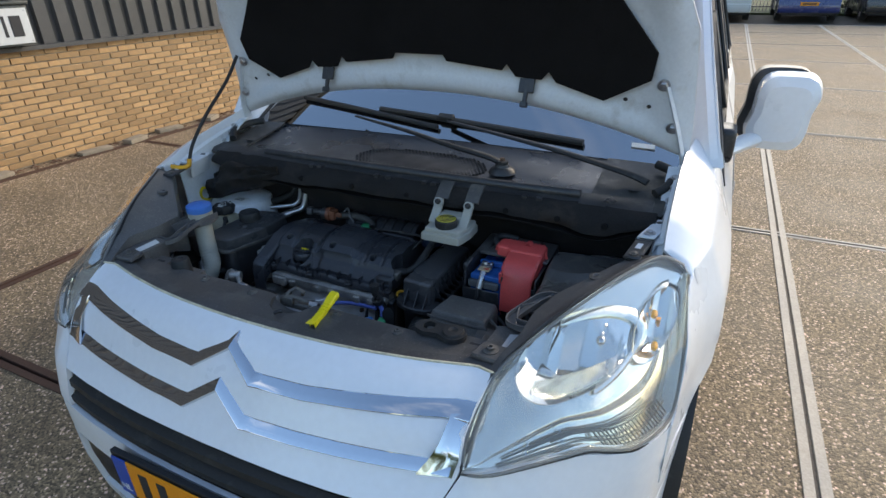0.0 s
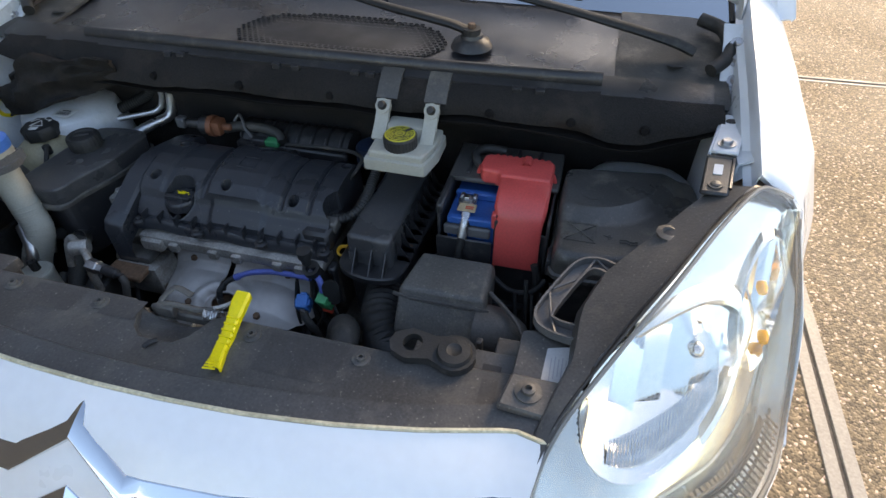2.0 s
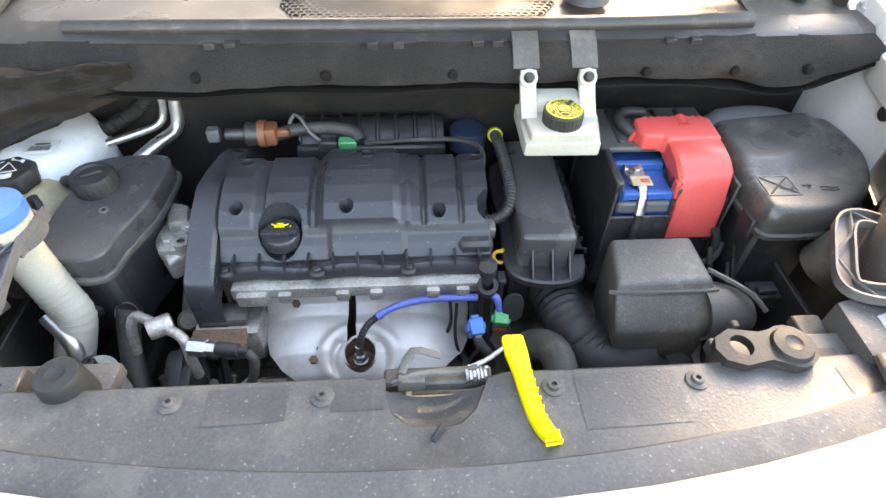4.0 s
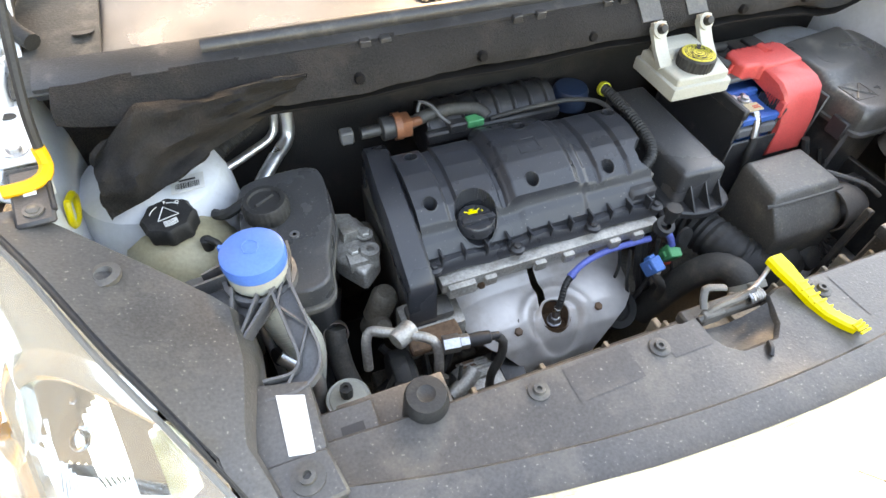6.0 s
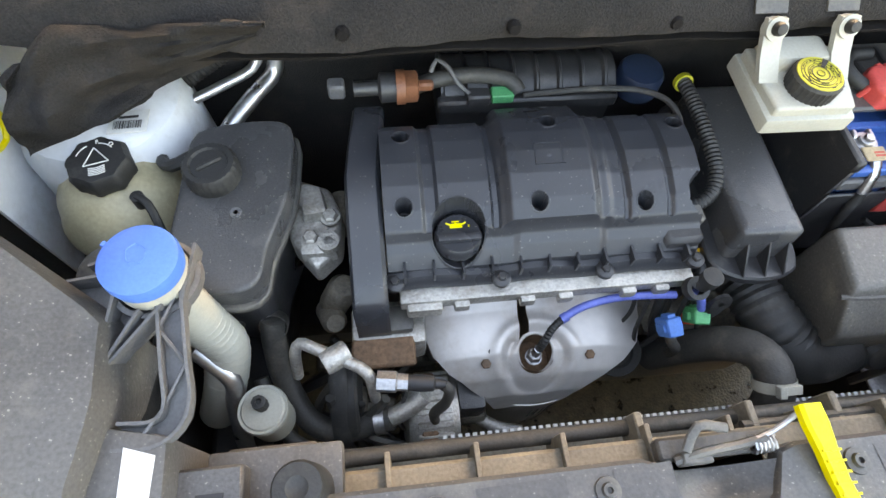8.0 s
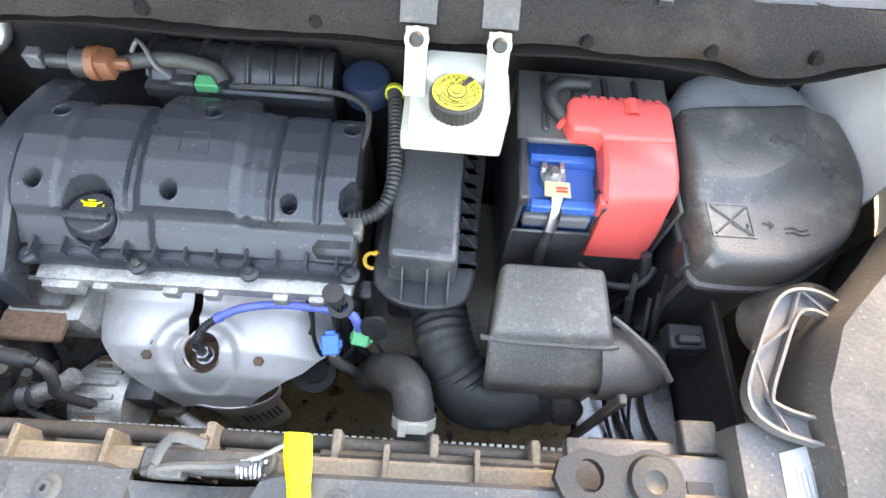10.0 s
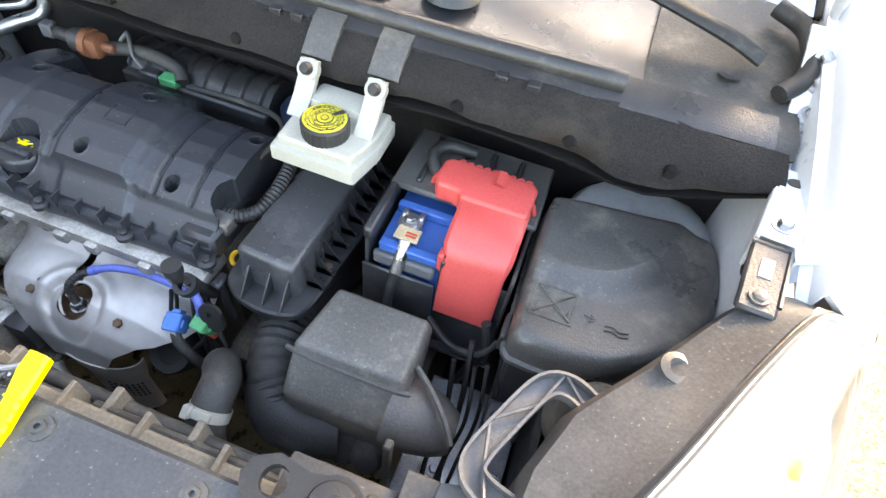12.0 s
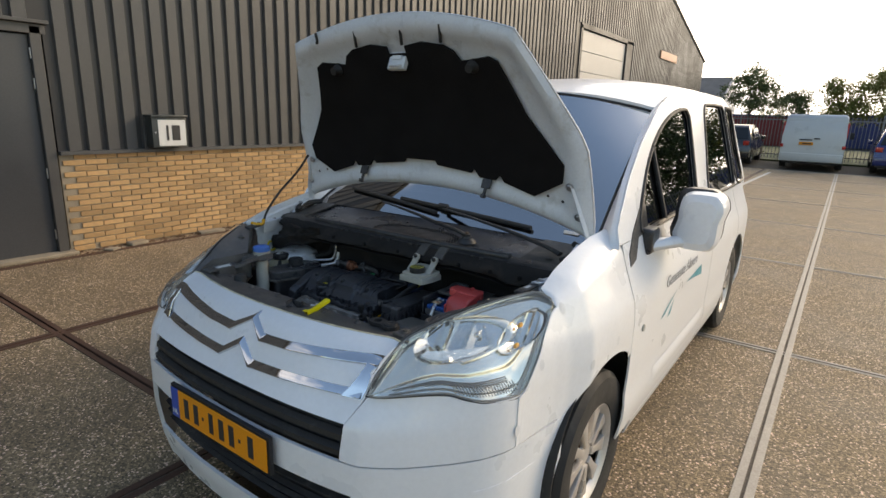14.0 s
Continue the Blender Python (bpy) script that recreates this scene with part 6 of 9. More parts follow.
for p, q in zip(vs, vs[1:]):
    for i in range(4):
        b.faces.new((p[i], p[(i + 1) % 4], q[(i + 1) % 4], q[i]))
bmesh.ops.bevel(b, geom=b.edges[:], offset=0.007, segments=3, affect="EDGES", profile=0.6)
reso = part("resonator_box", b, TANBOX, car, "dusty grey plastic intake resonator box", 50)
part("seam", tube([(0.266, 0.515, 0.828), (0.30, 0.5095, 0.830), (0.40, 0.5085, 0.830), (0.424, 0.5125, 0.828)], 0.0035, 6), GREYPL, reso)
b = sheet([[Vector((x, 0.505 + w * 0.045 * math.cos(a), 0.79 + dz + 0.040 * w * math.sin(a))) for a in steps(0, 2 * math.pi, 18)] for x, w, dz in ((0.405, 1.0, 0.0), (0.44, 0.95, 0.0), (0.465, 0.80, -0.004), (0.482, 0.6, -0.008), (0.486, 0.5, -0.01))], 0.003)
part("snout", b, GREYPL, reso, "tapering intake snout")
part("snout_lip", tube([(0.420, 0.545, 0.835), (0.445, 0.525, 0.832), (0.470, 0.500, 0.828), (0.486, 0.480, 0.815)], 0.004, 6), GREYPL, reso)
part("intake_elbow", tube([(0.345, 0.49, 0.70), (0.30, 0.478, 0.70), (0.262, 0.480, 0.712), (0.245, 0.505, 0.725)], 0.042, 16), RUBBER, reso, "black moulded intake elbow")
b = bmesh.new()
for k in range(4):
    x = 0.285 + 0.035 * k
    lathe([(0, -0.02), (0.022, -0.02), (0.024, 0.004), (0.018, 0.012), (0, 0.014)], 18, b, Matrix.Translation((x, 0.468, 0.70 + 0.004 * (k % 2))) @ pose(0, 0, 0, 50, 0, 0))
part("elbow_body", b, RUBBER, reso)
part("post", box(0.418, 0.428, 0.446, 0.458, 0.60, 0.83, 0.002, 1), GREYPL, reso)

# ---- brake fluid reservoir ----
b = prism([(0.168, 0.697), (0.266, 0.695), (0.278, 0.742), (0.278, 0.795), (0.166, 0.797), (0.166, 0.745)], 0.958, 0.972, 0.005, 3)
prism([(0.160, 0.690), (0.272, 0.688), (0.283, 0.742), (0.282, 0.800), (0.161, 0.802)], 0.938, 0.959, 0.005, 2, b)
for x in (0.172, 0.262):
    sheet([[Vector((x + dx, y, z)) for dx in (-0.012, 0, 0.012)] for y, z in ((0.742, 0.966), (0.765, 0.985), (0.783, 1.006), (0.790, 1.022))], 0.008, b)
    lathe([(0, 0), (0.0135, 0), (0.0135, 0.012), (0, 0.012)], 18, b, Matrix.Translation((x, 0.785, 1.010)) @ pose(0, 0, 0, 55, 0, 0))
box(0.176, 0.258, 0.752, 0.800, 0.962, 0.990, 0.008, 2, b, None, (0.9, 0.8))
brake = part("brake_reservoir", b, MILK, car, "milky brake fluid reservoir with yellow cap", 40)
b = lathe([(0, 0), (0.029, 0), (0.0295, 0.022), (0.027, 0.025), (0.0, 0.0255)], 60, None, Matrix.Translation((0.219, 0.727, 0.968)), lambda a: 1 + 0.018 * math.cos(a * 30))
bcap = part("reservoir_cap", b, RUBBER, brake, "black ridged cap")
b = lathe([(0, 0.0008), (0.0262, 0.0008), (0.0268, 0.0)], 40, None, Matrix.Translation((0.219, 0.727, 0.9935)))
part("cap_disc", b, YELLOW_DIM, bcap, "yellow printed cap disc")
b = bmesh.new()
for r, wide in ((0.0095, 0.0012), (0.004, 0.0008), (0.0145, 0.0005), (0.0185, 0.0005), (0.0222, 0.0005)):
    lathe([(r, 0), (r + wide, 0), (r + wide, 0.0008), (r, 0.0008)], 24, b, Matrix.Translation((0.219, 0.727, 0.9942)))
rng = random.Random(11)
for k in range(46):
    a, r = 2 * math.pi * k / 46 + rng.uniform(-0.03, 0.03), rng.choice((0.0125, 0.0165, 0.0205, 0.0235))
    box(-0.0012, 0.0012, -0.0004, 0.0004, 0, 0.0006, 0, 1, b, Matrix.Translation((0.219 + r * math.cos(a), 0.727 + r * math.sin(a), 0.9944)) @ pose(0, 0, 0, 0, 0, math.degrees(a) + 90))
prism([(0.0048, 0.0105), (0.0085, 0.0085), (0.0185, 0.0185), (0.0125, 0.0225)], 0.9940, 0.9950, 0, 1, b, Matrix.Translation((0.219, 0.727, 0)))
part("cap_print", b, INK, bcap, "black print on the disc", 38, False)["kind"] = "stuff"
for x in (0.172, 0.262):
    part("rubber_stud", lathe([(0, 0), (0.008, 0), (0.008, 0.010), (0.006, 0.015), (0, 0.016)], 16, None, Matrix.Translation((x, 0.780, 1.014)) @ pose(0, 0, 0, 55, 0, 0)), RUBBER, brake)
    part("hanger", sheet([[Vector((x + dx, y, z)) for dx in (-0.020, -0.016, 0.016, 0.020)] for y, z in ((0.850, 1.055), (0.835, 1.050), (0.815, 1.035), (0.798, 1.020))], 0.008), GREYPL, brake, "grey plastic hanger")

# ---- battery ----
batt = part("battery", box(0.315, 0.480, 0.668, 0.845, 0.70, 0.876, 0.006, 2), BLUE, car, "blue car battery in a black tray")
tray = part("tray_floor", box(0.300, 0.498, 0.650, 0.862, 0.685, 0.695, 0.002, 1), PLASTIC, batt, "black dusty battery tray")
for x0, x1, y0, y1, z0, z1 in ((0.302, 0.307, 0.655, 0.86, 0.69, 0.903), (0.490, 0.495, 0.655, 0.86, 0.69, 0.900), (0.300, 0.498, 0.852, 0.862, 0.69, 0.902), (0.300, 0.400, 0.650, 0.655, 0.69, 0.845), (0.400, 0.492, 0.6625, 0.6665, 0.69, 0.870)):
    part("tray_wall", box(x0, x1, y0, y1, z0, z1, 0.002, 1), PLASTIC, tray)
tlid = part("battery_lid", box(0.300, 0.498, 0.742, 0.862, 0.900, 0.910, 0.003, 1), LIDBLACK, batt, "black dusty battery lid")
for k in range(4):
    part("lid_rib", box(0.330 + 0.04 * k, 0.338 + 0.04 * k, 0.755, 0.850, 0.909, 0.915, 0.002, 1), PLASTIC, tlid)
part("lid_arm", box(0.300, 0.312, 0.655, 0.745, 0.889, 0.910, 0.003, 1), PLASTIC, tlid)
part("battery_ridge", box(0.318, 0.402, 0.726, 0.738, 0.876, 0.890, 0.002, 1), BLUE, batt)
part("battery_ridge", box(0.318, 0.405, 0.662, 0.675, 0.868, 0.882, 0.002, 1), BLUE, batt)
part("clear_strip", box(0.312, 0.395, 0.657, 0.668, 0.845, 0.866, 0.003, 1), RIBGREY, batt)
b = lathe([(0, 0), (0.011, 0), (0.010, 0.018), (0, 0.019)], 20, None, Matrix.Translation((0.345, 0.703, 0.878)))
bolt(0.345, 0.703, 0.893, 0.007, 0.008, 0.010, b)
lathe([(0.010, 0), (0.016, 0), (0.016, 0.012), (0.010, 0.012)], 20, b, Matrix.Translation((0.345, 0.703, 0.879)))
box(0.330, 0.338, 0.708, 0.722, 0.880, 0.895, 0.002, 1, b)
box(0.352, 0.360, 0.708, 0.722, 0.880, 0.895, 0.002, 1, b)
part("terminal", b, STEEL, batt, "steel battery terminal")
part("terminal_tag", box(0.333, 0.365, 0.672, 0.694, 0.889, 0.892, 0.001, 1), TAN, batt, "tan tag")
for y in (0.679, 0.684):
    part("tag_bar", box(0.347, 0.361, y - 0.0015, y + 0.0015, 0.8921, 0.8926, 0, 1), REDCONN, batt)
part("earth_lead", tube([(0.347, 0.650, 0.850), (0.343, 0.638, 0.80), (0.35, 0.62, 0.72)], 0.0065, 10), RUBBER, batt, "black earth lead")
part("cable_lug", tube([(0.349, 0.675, 0.886), (0.350, 0.662, 0.874), (0.347, 0.650, 0.848)], 0.0082, 10, flat=0.7), STEEL, batt, "grey cable lug")
b = bmesh.new()
for k in range(9):
    box(0.398, 0.410, 0.664 + 0.0055 * k, 0.667 + 0.0055 * k, 0.872, 0.898, 0, 1, b)
box(0.400, 0.413, 0.660, 0.72, 0.865, 0.890, 0.002, 1, b)
part("terminal_comb", b, PLASTIC, batt)
# red plus-pole cover: a broad head, a narrow body and a front that drops down
head = [(0.362, 0.742), (0.392, 0.742), (0.397, 0.732), (0.484, 0.732), (0.486, 0.786), (0.478, 0.796), (0.366, 0.796), (0.358, 0.788), (0.355, 0.760)]
b = prism(head, 0.905, 0.934, 0.006, 3)
rows = []
for y, z in ((0.745, 0.930), (0.72, 0.929), (0.69, 0.924), (0.672, 0.914), (0.661, 0.894), (0.652, 0.86), (0.646, 0.80)):
    nx = Vector((0, 1, 0.12)) if z < 0.905 else Vector((0, 0.3, 1))
    w0, w1 = (0.398, 0.486) if y > 0.67 else (0.404, 0.482)
    rows.append([Vector((w0, y + 0.02, z - 0.03)), Vector((w0, y + 0.003, z - 0.004)), Vector((w0 + 0.005, y, z)), Vector((w1 - 0.005, y, z)), Vector((w1, y + 0.003, z - 0.004)), Vector((w1, y + 0.02, z - 0.03))])
sheet(rows, 0.002, b)
sheet([[Vector((0.436 + dx * 1.0, y, 0.9345 + dz)) for dx, dz in ((-0.009, 0), (-0.004, 0.005), (0.004, 0.005), (0.009, 0))] for y in (0.793, 0.780, 0.768)], 0.0, b)
for x in (0.356, 0.484):
    tube([(x, 0.765, 0.925), (x + (0.006 if x > 0.4 else -0.006), 0.765, 0.905), (x, 0.765, 0.890)], 0.004, 8, b)
box(0.396, 0.404, 0.660, 0.676, 0.87, 0.90, 0.002, 1, b)
plus = part("plus_pole_cover", b, RED, batt, "red plastic terminal cover", 40)
for k in range(9):
    part("bead", lathe([(0, -0.012), (0.0055, -0.012), (0.0055, 0.004), (0.004, 0.006), (0, 0.006)], 12, None, Matrix.Translation((0.380 + 0.0115 * k, 0.7955, 0.926))), RED, plus)
part("plus_lead", tube([(0.39, 0.83, 0.92), (0.352, 0.822, 0.926), (0.338, 0.80, 0.925), (0.352, 0.775, 0.92), (0.372, 0.772, 0.915)], 0.009, 10), RUBBER, batt)
part("plus_lead", tube([(0.478, 0.642, 0.82), (0.486, 0.635, 0.79), (0.480, 0.628, 0.74), (0.46, 0.62, 0.68)], 0.007, 8), RUBBER, batt)
part("plus_lead", tube([(0.40, 0.645, 0.78), (0.44, 0.625, 0.765), (0.48, 0.62, 0.775), (0.50, 0.64, 0.79)], 0.005, 8), RUBBER, batt)

# ---- fuse box ----
FUSE = smooth_outline([(0.508, 0.592), (0.53, 0.583), (0.590, 0.584), (0.632, 0.596), (0.690, 0.638), (0.725, 0.695), (0.737, 0.745), (0.732, 0.815), (0.71, 0.835), (0.62, 0.825), (0.52, 0.812), (0.503, 0.795), (0.502, 0.72), (0.505, 0.64)], 0.008)


def fuse_h(x, y):
    swell = math.hypot((x - 0.545) / 0.155, (y - 0.835) / 0.17)
    return 0.906 + 0.014 * max(0.0, min(1.0, (1.0 - swell) / 0.18))


fc = Vector((sum(p[0] for p in FUSE) / len(FUSE), sum(p[1] for p in FUSE) / len(FUSE)))
rows = []
for k, z in ((1.035, 0.856), (1.035, 0.863), (1.0, 0.865), (1.0, 0.880), (0.99, 0.890), (0.965, 0.899), (0.93, 0.904), (0.89, 0.906), *((v, 0.0) for v in (0.84, 0.78, 0.72, 0.66, 0.60, 0.54, 0.48, 0.42, 0.36, 0.30, 0.22, 0.14, 0.06, 0.0))):
    ring = [(fc.x + (x - fc.x) * k, fc.y + (y - fc.y) * k) for x, y in FUSE + FUSE[:1]]
    rows.append([Vector((x, y, z - 0.906 + fuse_h(x, y) if z > 0.893 else (z or fuse_h(x, y)))) for x, y in ring])
fuse = part("fuse_box", sheet(rows), LIDBLACK, car, "black dusty fuse box with raised lid", 50)
part("lower_box", prism([(0.515, 0.60), (0.62, 0.605), (0.715, 0.70), (0.725, 0.825), (0.515, 0.805)], 0.66, 0.866, 0.006, 1), PLASTIC, fuse)
zt = 0.9072
b = filled([(0.519, 0.622), (0.569, 0.622), (0.569, 0.668), (0.519, 0.668)], ([(0.5215, 0.6245), (0.5665, 0.6245), (0.5665, 0.6655), (0.5215, 0.6655)],), lambda u, v: (u, v, fuse_h(u, v) + 0.0012), 0.002)
tube([(0.523, 0.626, zt), (0.565, 0.664, zt)], 0.0013, 5, b)
tube([(0.523, 0.664, zt), (0.565, 0.626, zt)], 0.0013, 5, b)
tube([(0.545, 0.640, zt), (0.560, 0.632, zt), (0.562, 0.640, zt)], 0.001, 5, b)
part("warning_sign", b, LIDBLACK, fuse)
b = tube([(0.580, 0.644, zt), (0.592, 0.641, zt)], 0.0011, 5)
tube([(0.588, 0.646, zt), (0.593, 0.6408, zt), (0.587, 0.637, zt)], 0.0011, 5, b)
for d in (0, 0.006):
    tube([(0.605, 0.638 - d, zt), (0.615, 0.640 - d, zt), (0.622, 0.636 - d, zt), (0.632, 0.639 - d, zt)], 0.001, 5, b)
part("arrow_sign", b, LIDBLACK, fuse)
b = lathe([(0.017, 0), (0.0185, 0), (0.0185, 0.0012), (0.017, 0.0012)], 28, None, Matrix.Translation((0.556, 0.735, 0.9195)))
part("round_mark", b, LIDBLACK, fuse)
part("lid_clip", box(0.700, 0.73, 0.828, 0.843, 0.872, 0.886, 0.003, 1), PLASTIC, fuse)
part("lid_clip", box(0.498, 0.506, 0.60, 0.635, 0.84, 0.875, 0.002, 1), PLASTIC, fuse)
# grey tray, relays and cables below the lamp
b = box(0.425, 0.57, 0.37, 0.64, 0.625, 0.632, 0.002, 1)
part("tray_plate", b, STEEL, car, "galvanised tray plate")
part("tray_bolt", bolt(0.475, 0.505, 0.632, 0.008, 0.006, 0.012), STEEL, car)
b = box(0.512, 0.560, 0.535, 0.570, 0.745, 0.775, 0.003, 1)
box(0.520, 0.550, 0.540, 0.552, 0.774, 0.784, 0.002, 1, b)
part("relay", b, PLASTIC, car)
rng = random.Random(21)
for k in range(5):
    x, y = 0.455 + 0.014 * k, rng.uniform(0.58, 0.63)
    part("cable", tube([(x, y, 0.80), (x + 0.01, y - 0.04, 0.72), (x + rng.uniform(-0.015, 0.015), y - 0.09, 0.655), (x + rng.uniform(0.0, 0.03), y - 0.16, 0.642), (x + 0.04, y - 0.22, 0.66)], rng.choice((0.0028, 0.0035, 0.004)), 6), RUBBER, car)
b = lathe([(0, 0.0), (0.035, 0.0), (0.040, -0.01), (0.040, -0.08), (0, -0.08)], 28, None, Matrix.Translation((0.625, 0.535, 0.895)) @ pose(0, 0, 0, 15, 10, 0))
part("lamp_cap", b, GREYPL, car, "round grey cap behind the headlight")
b = lathe([(0, 0.0), (0.035, 0.0), (0.040, -0.01), (0.040, -0.08), (0, -0.08)], 28, None, Matrix.Translation((-0.60, 0.60, 0.865)) @ pose(0, 0, 0, 15, -10, 0))
part("lamp_cap", b, GREYPL, car, "round grey cap behind the headlight")

# ---- coolant tank, washer neck, black tank on the other side ----
tank = part("coolant_tank", lathe([(0, -0.105), (0.05, -0.10), (0.078, -0.075), (0.084, -0.045), (0.086, -0.042), (0.086, -0.036), (0.083, -0.032), (0.072, 0.0), (0.045, 0.020), (0.032, 0.024), (0.032, 0.034), (0, 0.034)], 36, None, Matrix.Translation((-0.620, 0.738, 0.845)) @ Matrix.Diagonal((0.95, 1.0, 1, 1))), AMBERTANK, car, "yellowed round coolant tank with black cap")
b = lathe([(0, 0), (0.034, 0), (0.035, 0.020), (0.031, 0.026), (0.0, 0.027)], 56, None, Matrix.Translation((-0.618, 0.738, 0.872)), lambda a: 1 + 0.07 * max(-0.3, math.cos(a * 8)))
ccap = part("tank_cap", b, RUBBER, tank, "black scalloped pressure cap")
b = bmesh.new()
C = Matrix.Translation((-0.618, 0.738, 0.8995)) @ pose(0, 0, 0, 0, 0, 15)
tri = [Vector((0.016 * math.sin(a), 0.016 * math.cos(a), 0)) for a in (0, 2.094, 4.189)]
tube([C @ p for p in (tri[0], tri[1])], 0.0008, 4, b, straight=True)
tube([C @ p for p in (tri[1], tri[2])], 0.0008, 4, b, straight=True)
tube([C @ p for p in (tri[2], tri[0])], 0.0008, 4, b, straight=True)
for a0, a1 in ((0.5, 1.3), (1.9, 2.7)):
    tube([C @ Vector((0.022 * math.cos(a), 0.022 * math.sin(a), 0)) for a in steps(a0, a1, 6)], 0.0008, 4, b, straight=True)
for k in range(5):
    tube([C @ Vector((-0.009, -0.013 - 0.0024 * k, 0)), C @ Vector((0, -0.0145 - 0.0024 * k, 0)), C @ Vector((0.009, -0.013 - 0.0024 * k, 0))], 0.0007, 4, b, straight=True)
part("cap_print", b, PAPER, ccap, "white warning pictogram", 38, False)
lettering("F", 0.0075, C @ Matrix.Translation((0.004, 0.0235, 0.0)), PAPER, "letters", ccap)
lettering("O", 0.0075, C @ Matrix.Translation((0.019, 0.0155, 0.0)), PAPER, "letters", ccap)
b = lathe([(0, 0), (0.008, 0), (0.008, 0.018), (0, 0.02)], 14, None, Matrix.Translation((-0.578, 0.700, 0.855)))
tube([(-0.578, 0.700, 0.872), (-0.565, 0.690, 0.872), (-0.555, 0.670, 0.86), (-0.55, 0.65, 0.83)], 0.005, 8, b)
part("vent_hose", b, RUBBER, tank)
part("tank_neck", tube([(-0.60, 0.665, 0.79), (-0.585, 0.64, 0.79)], 0.012, 12), AMBERTANK, tank)

neck = part("washer_neck", tube([(-0.512, 0.557, 0.968), (-0.512, 0.557, 0.930), (-0.508, 0.553, 0.89), (-0.497, 0.545, 0.83), (-0.487, 0.535, 0.79), (-0.50, 0.51, 0.74), (-0.53, 0.49, 0.66)], 0.026, 20, None, 0.01), MILK, car, "milky washer filler neck with blue cap")
b = tube([(-0.508, 0.553, 0.885), (-0.497, 0.545, 0.83), (-0.487, 0.535, 0.79), (-0.498, 0.512, 0.745)], 0.0250, 20, None, 0.01, 0.0018, 0.010)
part("ribbed_neck", b, MILK, neck)
part("neck_collar", lathe([(0.026, -0.026), (0.0345, -0.020), (0.0345, 0.0), (0.026, 0.002)], 32, None, Matrix.Translation((-0.512, 0.557, 0.962))), MILK, neck)
b = lathe([(0, 0), (0.0355, 0), (0.0365, 0.010), (0.0355, 0.018), (0.032, 0.020), (0, 0.0205)], 40, None, Matrix.Translation((-0.512, 0.557, 0.962)))
box(-0.003, 0.003, 0.034, 0.040, 0.002, 0.018, 0.001, 1, b, Matrix.Translation((-0.512, 0.557, 0.962)) @ pose(0, 0, 0, 0, 0, 60))
wcap = part("washer_cap", b, BLUECAP, neck, "blue washer cap")
b = tube([(-0.522, 0.566, 0.9826), (-0.514, 0.572, 0.9826), (-0.504, 0.565, 0.9826), (-0.508, 0.552, 0.9826), (-0.520, 0.554, 0.9826), (-0.522, 0.566, 0.9826)], 0.001, 5)
part("washer_sign", b, BLUECAP, wcap)
# bracket that carries the neck: ring, foot and webs
b = lathe([(0.036, -0.012), (0.042, -0.010), (0.042, 0.002), (0.037, 0.003)], 30, None, Matrix.Translation((-0.512, 0.557, 0.938)))
bracket = part("neck_bracket", b, RIBGREY, neck, "grey ribbed neck bracket")
part("foot", prism([(-0.590, 0.560), (-0.556, 0.462), (-0.497, 0.522), (-0.480, 0.560)], 0.922, 0.926, 0.001, 1), RIBGREY, bracket)
for a, c in (((-0.545, 0.540, 0.946), (-0.556, 0.462, 0.936)), ((-0.520, 0.522, 0.946), (-0.555, 0.462, 0.936)), ((-0.500, 0.526, 0.946), (-0.554, 0.462, 0.936)), ((-0.545, 0.562, 0.946), (-0.592, 0.560, 0.940)), ((-0.535, 0.585, 0.946), (-0.575, 0.575, 0.940)), ((-0.480, 0.560, 0.950), (-0.484, 0.520, 0.944)), ((-0.475, 0.585, 0.950), (-0.484, 0.520, 0.944))):
    d = Vector(c) - Vector(a)
    part("web", sheet([[Vector(a) + d * k + Vector((0, 0, dz)) for dz in (-0.016, 0.004)] for k in (0, 0.5, 1)], 0.003), RIBGREY, bracket)

PAS = smooth_outline([(-0.535, 0.590), (-0.50, 0.572), (-0.455, 0.566), (-0.432, 0.580), (-0.425, 0.62), (-0.412, 0.66), (-0.402, 0.70), (-0.398, 0.78), (-0.41, 0.803), (-0.45, 0.808), (-0.505, 0.80), (-0.525, 0.78), (-0.532, 0.70)], 0.01)
b = prism(PAS, 0.838, 0.872, 0.006, 3)
pas = part("black_tank", b, BOXBLACK, car, "black moulded expansion tank with round cap")
part("tank_seam", prism([(x * 1.0 + (x + 0.468) * 0.06, y + (y - 0.69) * 0.05) for x, y in PAS], 0.828, 0.838, 0.002, 1), GREYPL, pas)
part("tank_body", prism([((x + 0.468) * 0.9 - 0.468, (y - 0.68) * 0.93 + 0.68) for x, y in PAS], 0.70, 0.829, 0.004, 1), PLASTIC, pas)
b = lathe([(0, 0), (0.031, 0), (0.032, 0.003), (0.032, 0.024), (0.029, 0.028), (0.023, 0.028), (0.021, 0.025), (0, 0.025)], 80, None, Matrix.Translation((-0.490, 0.722, 0.872)), lambda a: 1 + 0.022 * math.cos(a * 26))
box(-0.016, 0.016, -0.003, 0.003, 0.023, 0.029, 0.002, 1, b, Matrix.Translation((-0.490, 0.722, 0.872)) @ pose(0, 0, 0, 0, 0, 30))
part("tank_cap", b, RUBBER, pas, "black ridged screw cap")
part("seam_screw", bolt(-0.462, 0.668, 0.872, 0.004, 0.002, 0.007), RIBGREY, pas)
